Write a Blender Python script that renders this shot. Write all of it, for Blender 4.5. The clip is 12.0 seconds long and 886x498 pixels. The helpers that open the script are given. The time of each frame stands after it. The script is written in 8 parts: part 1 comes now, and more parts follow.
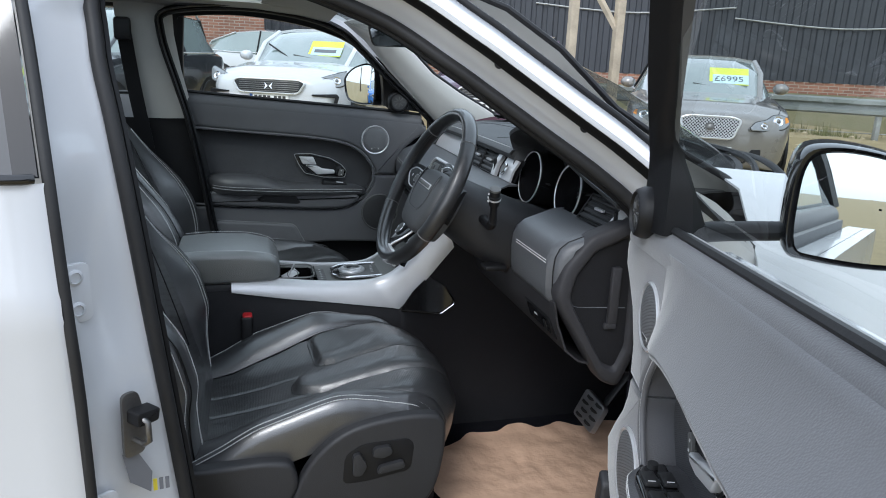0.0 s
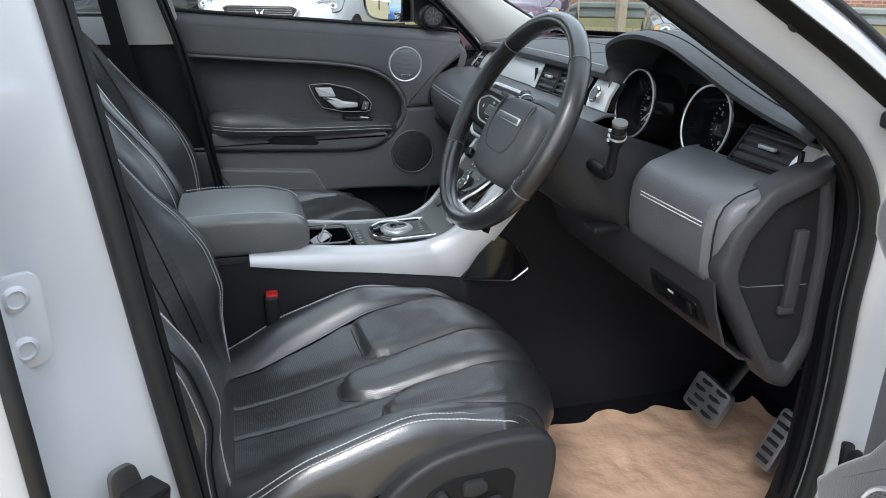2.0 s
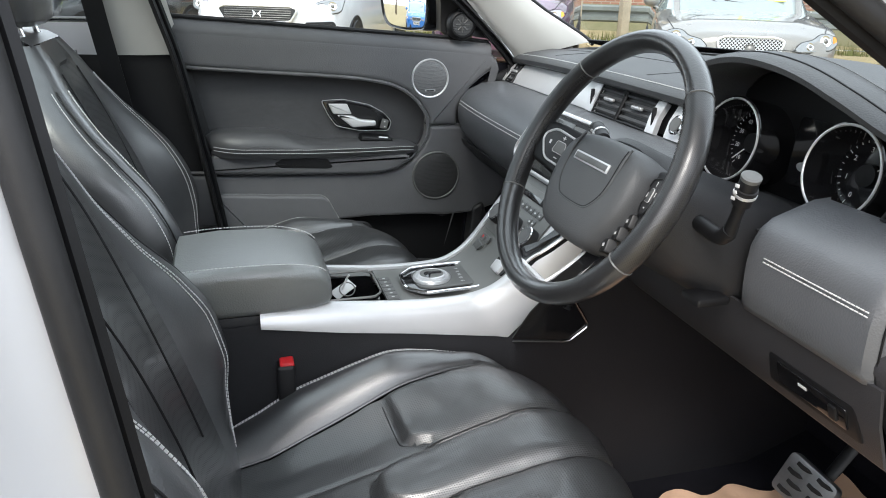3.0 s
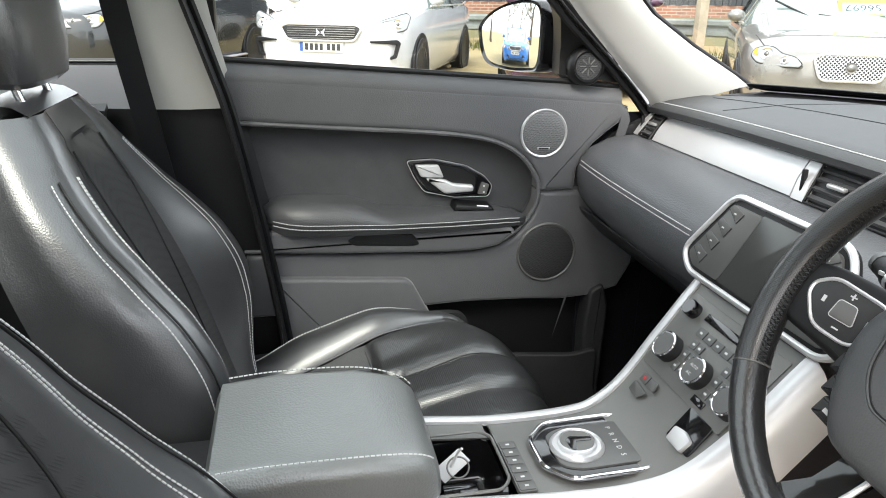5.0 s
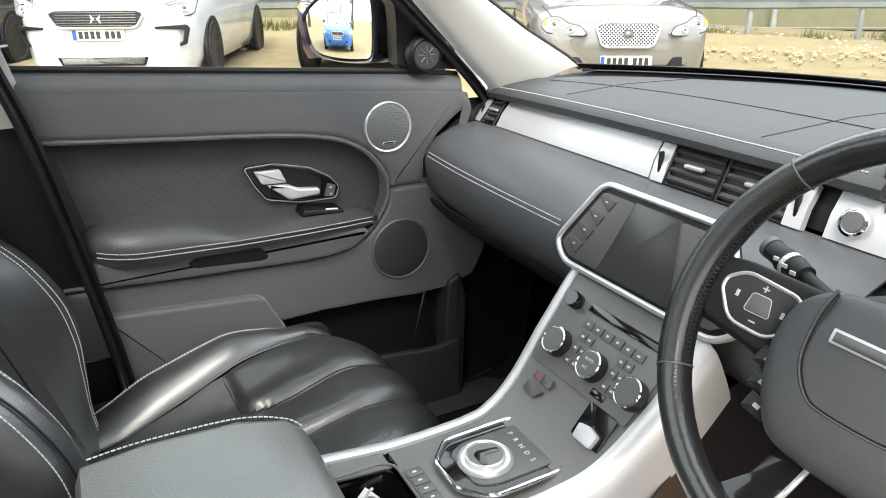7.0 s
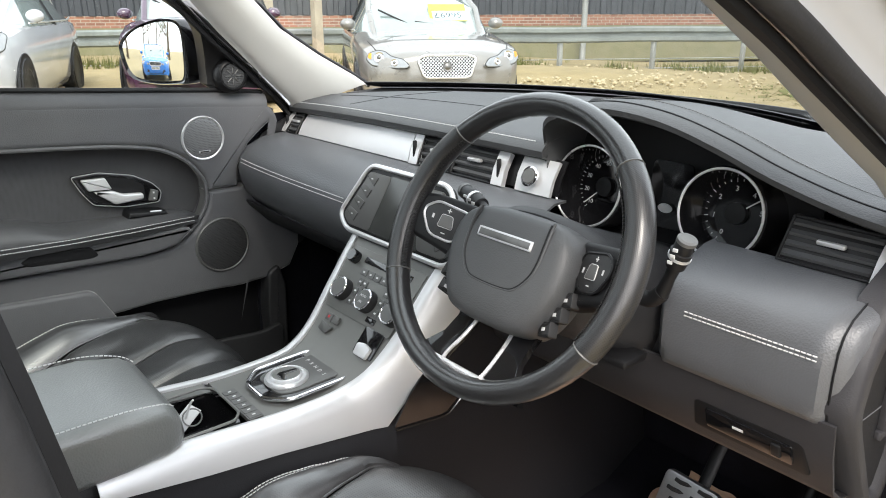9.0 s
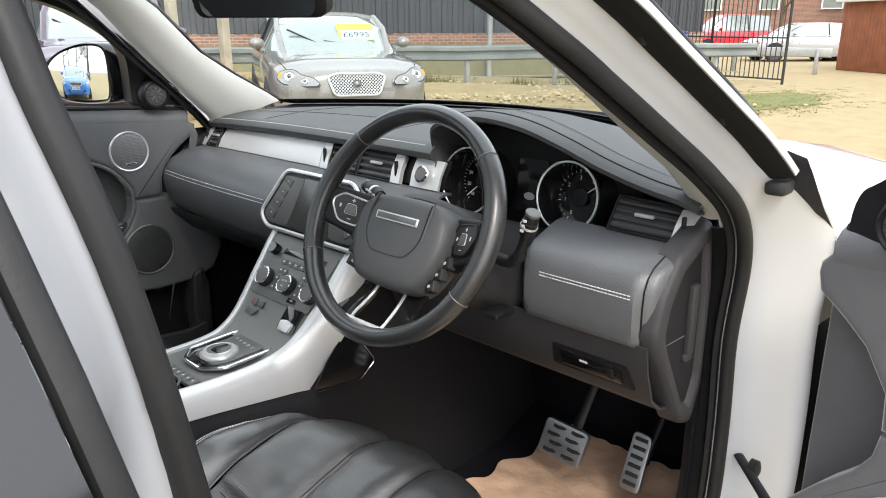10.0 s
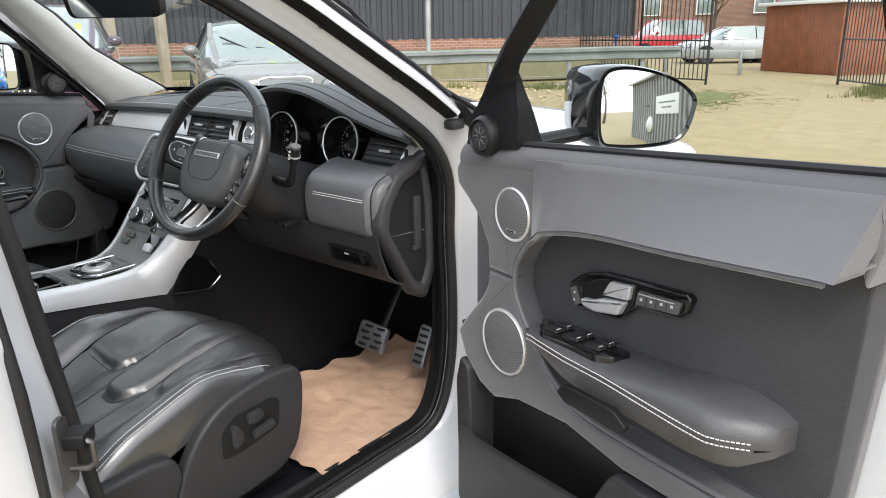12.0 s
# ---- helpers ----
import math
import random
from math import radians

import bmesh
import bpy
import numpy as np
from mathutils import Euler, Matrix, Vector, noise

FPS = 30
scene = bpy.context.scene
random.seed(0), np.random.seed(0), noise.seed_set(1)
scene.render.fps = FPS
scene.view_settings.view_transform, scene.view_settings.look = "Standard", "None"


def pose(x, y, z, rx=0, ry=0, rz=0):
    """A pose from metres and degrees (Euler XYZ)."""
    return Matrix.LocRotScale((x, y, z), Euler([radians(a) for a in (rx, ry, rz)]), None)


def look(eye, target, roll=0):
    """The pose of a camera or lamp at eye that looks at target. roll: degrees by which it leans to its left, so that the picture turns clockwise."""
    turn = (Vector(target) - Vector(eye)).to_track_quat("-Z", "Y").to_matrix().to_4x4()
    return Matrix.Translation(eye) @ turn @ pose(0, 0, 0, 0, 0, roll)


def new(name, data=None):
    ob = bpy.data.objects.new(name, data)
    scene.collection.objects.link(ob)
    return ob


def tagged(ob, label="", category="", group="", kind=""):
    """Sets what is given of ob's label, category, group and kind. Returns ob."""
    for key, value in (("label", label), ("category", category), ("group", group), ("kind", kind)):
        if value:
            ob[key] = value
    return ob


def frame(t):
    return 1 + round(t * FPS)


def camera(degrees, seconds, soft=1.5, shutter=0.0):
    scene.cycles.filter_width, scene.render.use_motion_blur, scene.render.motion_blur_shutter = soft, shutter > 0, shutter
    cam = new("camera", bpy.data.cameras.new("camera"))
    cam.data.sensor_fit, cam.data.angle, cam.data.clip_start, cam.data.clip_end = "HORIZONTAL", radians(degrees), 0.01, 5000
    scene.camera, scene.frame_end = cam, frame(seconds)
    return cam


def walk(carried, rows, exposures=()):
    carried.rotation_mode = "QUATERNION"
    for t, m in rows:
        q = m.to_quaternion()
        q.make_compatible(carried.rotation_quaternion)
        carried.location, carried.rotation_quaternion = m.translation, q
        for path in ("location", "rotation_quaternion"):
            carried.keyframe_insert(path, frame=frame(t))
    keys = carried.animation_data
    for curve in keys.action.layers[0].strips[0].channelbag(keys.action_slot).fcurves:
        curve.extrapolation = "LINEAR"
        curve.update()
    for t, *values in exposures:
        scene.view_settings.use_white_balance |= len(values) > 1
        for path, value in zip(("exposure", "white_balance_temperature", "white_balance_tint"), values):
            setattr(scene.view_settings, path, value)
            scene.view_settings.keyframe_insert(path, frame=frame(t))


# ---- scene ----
cam = camera(63.1, 12.0, soft=1.0)
PATH = [
    (0, (-0.3725, -1.9251, 1.4315), (0.1444, -0.0631, 0.9149), 2.61),
    (0.5, (-0.3942, -1.9031, 1.4061), (0.0896, -0.0531, 0.8195), 2.08),
    (1, (-0.4506, -1.7821, 1.3948), (0.0227, 0.0529, 0.7564), 1.57),
    (1.5, (-0.4573, -1.6571, 1.3720), (0.0288, 0.1599, 0.6922), 1.06),
    (2, (-0.4154, -1.4921, 1.3657), (0.0970, 0.3109, 0.6662), 0.86),
    (2.5, (-0.4054, -1.3501, 1.3674), (0.1300, 0.4439, 0.6652), 1.17),
    (3, (-0.4373, -1.2181, 1.3724), (0.0933, 0.5799, 0.6753), 1.47),
    (3.5, (-0.4461, -1.0911, 1.3776), (0.0498, 0.7219, 0.6946), 1.86),
    (3.7, (-0.4371, -1.0276, 1.3789), (0.0371, 0.7939, 0.7020), 2.10),
    (5.3, (-0.4442, -0.7151, 1.4076), (-0.0619, 1.1319, 0.7369), 0.70),
    (5.5, (-0.4532, -0.6891, 1.4088), (-0.0281, 1.1449, 0.7329), 0.34),
    (6, (-0.4691, -0.6461, 1.4113), (0.0995, 1.1409, 0.7151), -0.32),
    (6.5, (-0.4740, -0.6311, 1.4145), (0.2452, 1.0949, 0.7038), -0.57),
    (7, (-0.4927, -0.6501, 1.4250), (0.3632, 1.0059, 0.7003), -0.31),
    (7.5, (-0.4847, -0.7011, 1.4258), (0.4675, 0.9049, 0.7092), -0.06),
    (7.7, (-0.4766, -0.7411, 1.4286), (0.5077, 0.8469, 0.7150), -0.14),
    (9.3, (-0.6320, -1.0251, 1.4182), (0.6442, 0.3859, 0.7990), -0.12),
    (9.5, (-0.6739, -1.0641, 1.4234), (0.6426, 0.3109, 0.8111), -0.08),
    (10, (-0.7154, -1.1641, 1.4376), (0.6745, 0.1449, 0.8421), -0.11),
    (10.5, (-0.7240, -1.3041, 1.4199), (0.7045, -0.0311, 0.8403), -0.17),
    (11, (-0.7373, -1.4991, 1.4083), (0.7063, -0.2391, 0.8352), -0.36),
    (11.5, (-0.8134, -1.6531, 1.4065), (0.6402, -0.4041, 0.8332), -0.65),
    (12, (-0.8734, -1.7951, 1.4083), (0.5961, -0.5671, 0.8305), -0.73),
]
EXPOSURES = [(0.0, 0.48, 5750, 8), (1.0, 0.60, 5500, 8), (2.0, 0.92, 5950, 8), (2.5, 1.16, 6150, 8), (3.0, 1.36, 6300, 9), (3.5, 1.48, 6400, 9), (5.5, 1.72, 6700, 10), (7.5, 1.64, 6650, 10), (9.5, 1.36, 6550, 10), (11.0, 1.04, 6450, 10), (12.0, 0.98, 6400, 10)]
walk(cam, [(t, look(eye, target, roll)) for t, eye, target, roll in PATH], EXPOSURES)

# ---- daylight: a bright overcast sky with a weak, wide sun ----
world = bpy.data.worlds.new("sky")
scene.world = world
world.use_nodes = True
_wn = world.node_tree
_bg = _wn.nodes["Background"]
_sky = _wn.nodes.new("ShaderNodeTexSky")
_sky.sky_type = 'NISHITA'
_sky.sun_disc = False
_sky.sun_elevation, _sky.sun_rotation = radians(46), radians(214)
_sky.air_density, _sky.dust_density, _sky.ozone_density = 1.0, 4.0, 1.0
_mix = _wn.nodes.new("ShaderNodeMixRGB")
_mix.inputs[0].default_value = 0.75
_mix.inputs[2].default_value = (9.0, 9.3, 9.8, 1)
_wn.links.new(_sky.outputs[0], _mix.inputs[1])
_wn.links.new(_mix.outputs[0], _bg.inputs[0])
_bg.inputs[1].default_value = 0.15
_sun = new("sun", bpy.data.lights.new("sun", "SUN"))
_sun.data.energy, _sun.data.angle, _sun.data.color = 1.1, radians(18), (1.0, 0.95, 0.88)
_sun.matrix_world = look((-4.0, -6.0, 7.5), (0, 0, 0))

# ---- materials ----
def material(name, color, rough=0.5, metal=0.0, vary=0.15, scale=6.0, bump=0.0, bscale=200.0, coat=0.0, coat_rough=0.05, coat_ior=1.5, sheen=0.0, kind="noise", spec=0.5, second=None, rvary=0.1):
    """A surface with two scales of variation in tone and gloss, and fine relief."""
    m = bpy.data.materials.new(name)
    m.use_nodes = True
    nt = m.node_tree
    b = nt.nodes["Principled BSDF"]
    b.inputs["Roughness"].default_value, b.inputs["Metallic"].default_value = rough, metal
    b.inputs["Specular IOR Level"].default_value = spec
    b.inputs["Coat Weight"].default_value = coat
    b.inputs["Sheen Weight"].default_value, b.inputs["Sheen Roughness"].default_value = sheen, 0.4
    b.inputs["Coat Roughness"].default_value = coat_rough
    b.inputs["Coat IOR"].default_value = coat_ior
    tc = nt.nodes.new("ShaderNodeTexCoord")
    n1 = nt.nodes.new("ShaderNodeTexNoise")
    n1.inputs["Scale"].default_value, n1.inputs["Detail"].default_value = scale, 6
    nt.links.new(tc.outputs["Object"], n1.inputs["Vector"])
    n2 = nt.nodes.new("ShaderNodeTexNoise")
    n2.inputs["Scale"].default_value, n2.inputs["Detail"].default_value = scale * 9, 3
    nt.links.new(tc.outputs["Object"], n2.inputs["Vector"])
    add = nt.nodes.new("ShaderNodeMath")
    add.operation = 'MULTIPLY_ADD'
    add.inputs[1].default_value = 0.35
    nt.links.new(n2.outputs[0], add.inputs[0])
    nt.links.new(n1.outputs[0], add.inputs[2])
    ramp = nt.nodes.new("ShaderNodeMapRange")
    ramp.inputs[1].default_value, ramp.inputs[2].default_value = 0.4, 0.95
    nt.links.new(add.outputs[0], ramp.inputs[0])
    mix = nt.nodes.new("ShaderNodeMixRGB")
    lo = [max(0, c * (1 - vary)) for c in color] if second is None else second
    hi = [min(1, c * (1 + vary)) for c in color] if second is None else color
    mix.inputs[1].default_value, mix.inputs[2].default_value = (*lo, 1), (*hi, 1)
    nt.links.new(ramp.outputs[0], mix.inputs[0])
    nt.links.new(mix.outputs[0], b.inputs["Base Color"])
    r2 = nt.nodes.new("ShaderNodeMapRange")
    r2.inputs[3].default_value, r2.inputs[4].default_value = max(0, rough - rvary), min(1, rough + rvary)
    nt.links.new(n1.outputs[0], r2.inputs[0])
    nt.links.new(r2.outputs[0], b.inputs["Roughness"])
    if bump:
        t = nt.nodes.new("ShaderNodeTexVoronoi" if kind in ("grain", "dots") else "ShaderNodeTexNoise")
        t.inputs["Scale"].default_value = bscale
        if kind == "dots":
            t.inputs["Randomness"].default_value = 0.0
            t.voronoi_dimensions = '2D'
            mr = nt.nodes.new("ShaderNodeMapRange")
            mr.inputs[1].default_value, mr.inputs[2].default_value = 0.12, 0.32
            nt.links.new(t.outputs["Distance"], mr.inputs[0])
            h = mr.outputs[0]
        elif kind == "grain":
            h = t.outputs["Distance"]
        else:
            t.inputs["Detail"].default_value = 4
            h = t.outputs[0]
        if kind == "dots":
            # a sheared plan, so that the rows of holes lie evenly on flat and on upright faces
            dx, dy = nt.nodes.new("ShaderNodeVectorMath"), nt.nodes.new("ShaderNodeVectorMath")
            dx.operation = dy.operation = 'DOT_PRODUCT'
            dx.inputs[1].default_value, dy.inputs[1].default_value = (1.0, 0.0, 0.6), (0.0, 1.0, 0.8)
            uv = nt.nodes.new("ShaderNodeCombineXYZ")
            for q, n_ in enumerate((dx, dy)):
                nt.links.new(tc.outputs["Object"], n_.inputs[0])
                nt.links.new(n_.outputs["Value"], uv.inputs[q])
            nt.links.new(uv.outputs[0], t.inputs["Vector"])
        else:
            nt.links.new(tc.outputs["Object"], t.inputs["Vector"])
        bp = nt.nodes.new("ShaderNodeBump")
        bp.inputs["Strength"].default_value, bp.inputs["Distance"].default_value = bump, 0.4 / bscale
        nt.links.new(h, bp.inputs["Height"])
        nt.links.new(bp.outputs[0], b.inputs["Normal"])
        nt.links.new(bp.outputs[0], b.inputs["Coat Normal"])
        if kind == "dots":
            hole = nt.nodes.new("ShaderNodeMixRGB")
            hole.blend_type = 'MULTIPLY'
            hole.inputs[0].default_value = 0.75
            nt.links.new(mix.outputs[0], hole.inputs[1])
            nt.links.new(h, hole.inputs[2])
            nt.links.new(hole.outputs[0], b.inputs["Base Color"])
    return m


def glass(name, tint=(0.9, 0.95, 0.93), clear=0.93, base=0.035):
    """A thin clear pane: see-through with a Fresnel gloss."""
    m = bpy.data.materials.new(name)
    m.use_nodes = True
    nt = m.node_tree
    out = nt.nodes["Material Output"]
    tr = nt.nodes.new("ShaderNodeBsdfTransparent")
    tr.inputs[0].default_value = (*[c * clear for c in tint], 1)
    gl = nt.nodes.new("ShaderNodeBsdfGlossy")
    gl.inputs["Roughness"].default_value = 0.02
    lw = nt.nodes.new("ShaderNodeLayerWeight")
    lw.inputs[0].default_value = 0.5
    pw = nt.nodes.new("ShaderNodeMath")
    pw.operation = 'POWER'
    pw.inputs[1].default_value = 4.0
    nt.links.new(lw.outputs["Facing"], pw.inputs[0])
    fr = nt.nodes.new("ShaderNodeMath")
    fr.operation = 'MULTIPLY_ADD'
    fr.inputs[1].default_value, fr.inputs[2].default_value = 0.7, base
    nt.links.new(pw.outputs[0], fr.inputs[0])
    mx = nt.nodes.new("ShaderNodeMixShader")
    nt.links.new(fr.outputs[0], mx.inputs[0])
    nt.links.new(tr.outputs[0], mx.inputs[1])
    nt.links.new(gl.outputs[0], mx.inputs[2])
    nt.links.new(mx.outputs[0], out.inputs[0])
    return m


LEATHER = material("black_leather", (0.036, 0.0365, 0.039), 0.42, vary=0.25, scale=5, bump=0.18, bscale=420, coat=1.0, coat_rough=0.26, coat_ior=1.8, kind="grain", spec=0.5)
PERF = material("perforated_leather", (0.030, 0.0305, 0.032), 0.42, vary=0.2, scale=5, bump=0.30, bscale=260, coat=1.0, coat_rough=0.25, coat_ior=1.65, kind="dots", spec=0.5)
SOFT = material("soft_touch_trim", (0.060, 0.062, 0.065), 0.5, vary=0.12, scale=4, bump=0.25, bscale=500, kind="grain")
DASH = material("dash_leather", (0.088, 0.091, 0.098), 0.47, vary=0.12, scale=4, bump=0.3, bscale=380, kind="grain", coat=0.35, coat_rough=0.4)
# dimmer than DARKTRIM: shade of footwell and recesses is put into this black
SHADEDTRIM = material("shaded_black_plastic", (0.011, 0.011, 0.013), 0.6, vary=0.2, scale=6, bump=0.3, bscale=500, kind="grain", spec=0.25)
DARKTRIM = material("dark_footwell_plastic", (0.032, 0.031, 0.034), 0.55, spec=0.35, vary=0.15, scale=6, bump=0.25, bscale=500, kind="grain")
# paler than the seat leather: the lid's sheen is partly in the base colour
SHEENSKIN = material("sheen_pale_leather", (0.135, 0.14, 0.135), 0.42, vary=0.12, scale=6, bump=0.3, bscale=380, kind="grain", spec=0.8, coat=1.0, coat_rough=0.40, coat_ior=1.7)
PLASTIC = material("grained_plastic", (0.021, 0.021, 0.023), 0.55, vary=0.12, scale=7, bump=0.3, bscale=600, kind="grain")
DOORCARD = material("door_card_plastic", (0.100, 0.100, 0.106), 0.5, vary=0.1, scale=5, bump=0.3, bscale=450, kind="grain", sheen=0.6)
PADSKIN = material("armrest_skin", (0.064, 0.064, 0.068), 0.48, vary=0.15, scale=6, bump=0.3, bscale=420, kind="grain", coat=0.35, coat_rough=0.45, coat_ior=1.5)
MESHCLOTH = material("woven_door_insert", (0.066, 0.066, 0.070), 0.65, vary=0.15, scale=8, bump=0.25, bscale=560, kind="dots", spec=0.3)
BLACK = material("matt_black_plastic", (0.007, 0.007, 0.008), 0.5, vary=0.2, scale=9, bump=0.1, bscale=400, spec=0.35)
GLOSS = material("gloss_black", (0.008, 0.008, 0.009), 0.08, vary=0.1, coat=0.5)
SILVER = material("satin_silver", (0.66, 0.66, 0.67), 0.36, 0.45, vary=0.04, scale=3, bump=0.05, bscale=900)
PANEL = material("brushed_grey_panel", (0.17, 0.17, 0.162), 0.42, 0.4, vary=0.06, scale=4, bump=0.05, bscale=900)
CHROME = material("chrome", (0.8, 0.8, 0.82), 0.1, 1.0, vary=0.03)
RIMTRIM = material("bright_ring", (0.68, 0.68, 0.69), 0.3, 0.6, vary=0.04)
PAINT = material("white_car_paint", (0.57, 0.58, 0.60), 0.25, vary=0.015, scale=1.5, coat=1.0, rvary=0.05)
RUBBER = material("rubber_seal", (0.016, 0.016, 0.017), 0.55, vary=0.25, scale=12, bump=0.2, bscale=300, spec=0.4)
CARPET = material("black_carpet", (0.007, 0.007, 0.010), 0.95, vary=0.3, scale=20, bump=0.9, bscale=700, spec=0.12)
KRAFT = material("kraft_paper", (0.56, 0.37, 0.255), 0.8, vary=0.12, scale=5, bump=0.35, bscale=30, rvary=0.05)
CHANNEL = material("channel_black", (0.006, 0.006, 0.006), 0.7, vary=0.2, spec=0.3)
WHEELSKIN = material("wheel_leather", (0.017, 0.017, 0.018), 0.32, vary=0.25, scale=9, bump=0.15, bscale=420, coat=0.9, coat_rough=0.18, kind="grain")
WHEELPERF = material("wheel_perforated_leather", (0.016, 0.016, 0.017), 0.38, vary=0.2, scale=9, bump=0.28, bscale=420, coat=0.7, coat_rough=0.22, kind="dots")
DASHTOP = material("dash_top_leather", (0.055, 0.057, 0.060), 0.5, vary=0.12, scale=4, bump=0.35, bscale=380, kind="grain", spec=0.4)
THREAD = material("pale_thread", (0.62, 0.62, 0.62), 0.7, vary=0.1)
LINER = material("pale_headlining", (0.50, 0.49, 0.465), 0.75, vary=0.05, scale=3, bump=0.3, bscale=500)
SPEAKER = material("speaker_mesh", (0.20, 0.20, 0.205), 0.5, 0.3, vary=0.08, bump=1.0, bscale=330, kind="dots")
# dark tweeter mesh, also the passenger's lower speaker with shade in its colour
SPEAKER_DARK_SHADED = material("dark_shaded_speaker_mesh", (0.055, 0.055, 0.057), 0.55, 0.2, vary=0.1, bump=1.0, bscale=330, kind="dots")
BUTTON = material("button_grey", (0.125, 0.125, 0.122), 0.45, 0.3, vary=0.06)
KEYBLACK = material("button_black", (0.02, 0.02, 0.021), 0.45, vary=0.1)
PRINT = material("white_print", (0.6, 0.6, 0.6), 0.6, vary=0.02)
RED = material("red_plastic", (0.55, 0.02, 0.025), 0.4, vary=0.08)
SCREEN = material("dark_screen", (0.05, 0.052, 0.05), 0.22, vary=0.03)
PEDAL = material("ribbed_metal", (0.45, 0.45, 0.46), 0.4, 0.9, vary=0.15, scale=20)
STEEL = material("dull_steel", (0.17, 0.165, 0.16), 0.4, 0.9, vary=0.25, scale=20)
MIRROR = material("mirror_glass", (0.9, 0.92, 0.92), 0.02, 1.0, vary=0.0, rvary=0.0)
GLASS = glass("clear_glass")
ROOFGLASS = glass("tinted_roof_glass", (0.64, 0.69, 0.67), 1.0, 0.05)
DARKGLASS = glass("privacy_glass", (0.10, 0.11, 0.13), 1.0, 0.12)
LABEL = material("sticker_grey", (0.13, 0.135, 0.15), 0.6, vary=0.1)
YELLOW = material("yellow_print", (0.75, 0.62, 0.04), 0.6, vary=0.05)

# ---- shaping ----
V = Vector


def spline(pts, n=8, closed=False):
    """A smooth curve through a few key points."""
    pts = [V(p) for p in pts]
    out, m = [], len(pts)
    for i in range(m if closed else m - 1):
        a, b, c, d = (pts[(i + k) % m] if closed else pts[min(max(i + k, 0), m - 1)] for k in (-1, 0, 1, 2))
        for j in range(n):
            t = j / n
            out.append(0.5 * (2 * b + (c - a) * t + (2 * a - 5 * b + 4 * c - d) * t * t + (3 * b - a - 3 * c + d) * t ** 3))
    return out if closed else out + [pts[-1]]


def curve1(pairs, x):
    """Smooth reading of a short table of (x, value) pairs: a cubic without overshoot."""
    n = len(pairs)
    if x <= pairs[0][0]:
        return pairs[0][1]
    if x >= pairs[-1][0]:
        return pairs[-1][1]
    d = [(pairs[i + 1][1] - pairs[i][1]) / (pairs[i + 1][0] - pairs[i][0]) for i in range(n - 1)]
    m = [d[0]] + [0.0 if d[i - 1] * d[i] <= 0 else 2 * d[i - 1] * d[i] / (d[i - 1] + d[i]) for i in range(1, n - 1)] + [d[-1]]
    i = next(k for k in range(n - 1) if x <= pairs[k + 1][0])
    h = pairs[i + 1][0] - pairs[i][0]
    t = (x - pairs[i][0]) / h
    return (2 * t ** 3 - 3 * t * t + 1) * pairs[i][1] + (t ** 3 - 2 * t * t + t) * h * m[i] + (3 * t * t - 2 * t ** 3) * pairs[i + 1][1] + (t ** 3 - t * t) * h * m[i + 1]


def lin1(pairs, x):
    return float(np.interp(x, [p[0] for p in pairs], [p[1] for p in pairs]))


def finish(bm, weld=True):
    if weld:
        bmesh.ops.remove_doubles(bm, verts=bm.verts, dist=1e-5)
    bmesh.ops.recalc_face_normals(bm, faces=bm.faces)
    return bm


def thing(name, label, category, at=(0, 0, 0), group="", kind=""):
    e = new(name)
    e.empty_display_size = 0.1
    e.location = at
    return tagged(e, label, category, group, kind)


def part(name, bm, mat, parent=None, label="", smooth=45):
    """Links a bmesh as one mesh object under a thing or a part; its coordinates are those of the place."""
    me = bpy.data.meshes.new(name)
    bm.to_mesh(me)
    bm.free()
    me.materials.append(mat)
    if smooth:
        me.polygons.foreach_set("use_smooth", [True] * len(me.polygons))
        me.set_sharp_from_angle(angle=radians(smooth))
    ob = new(name, me)
    if parent is not None:
        ob.parent = parent
        if parent.type == 'EMPTY':
            ob.location = -V(parent.location)
    if label:
        ob["label"] = label
    return ob


def sheet(rows, bm=None, closed=False, thick=0.0):
    """A surface through rows of points; closed joins the ends of each row; thick gives it a depth."""
    bm = bm or bmesh.new()
    made = [[bm.verts.new(p) for p in row] for row in rows]
    faces = []
    for a, b in zip(made, made[1:]):
        n = len(a)
        for i in range(n if closed else n - 1):
            j = (i + 1) % n
            try:
                faces.append(bm.faces.new((a[i], a[j], b[j], b[i])))
            except ValueError:
                pass
    if thick:
        bmesh.ops.recalc_face_normals(bm, faces=faces)
        bmesh.ops.solidify(bm, geom=faces, thickness=thick)
    return bm


def loft(rings, bm=None, caps=True):
    """A closed body through rings of points."""
    bm = bm or bmesh.new()
    made = [[bm.verts.new(p) for p in r] for r in rings]
    for a, b in zip(made, made[1:]):
        n = len(a)
        for i in range(n):
            bm.faces.new((a[i], a[(i + 1) % n], b[(i + 1) % n], b[i]))
    if caps:
        bm.faces.new(made[0])
        bm.faces.new(list(reversed(made[-1])))
    return bm


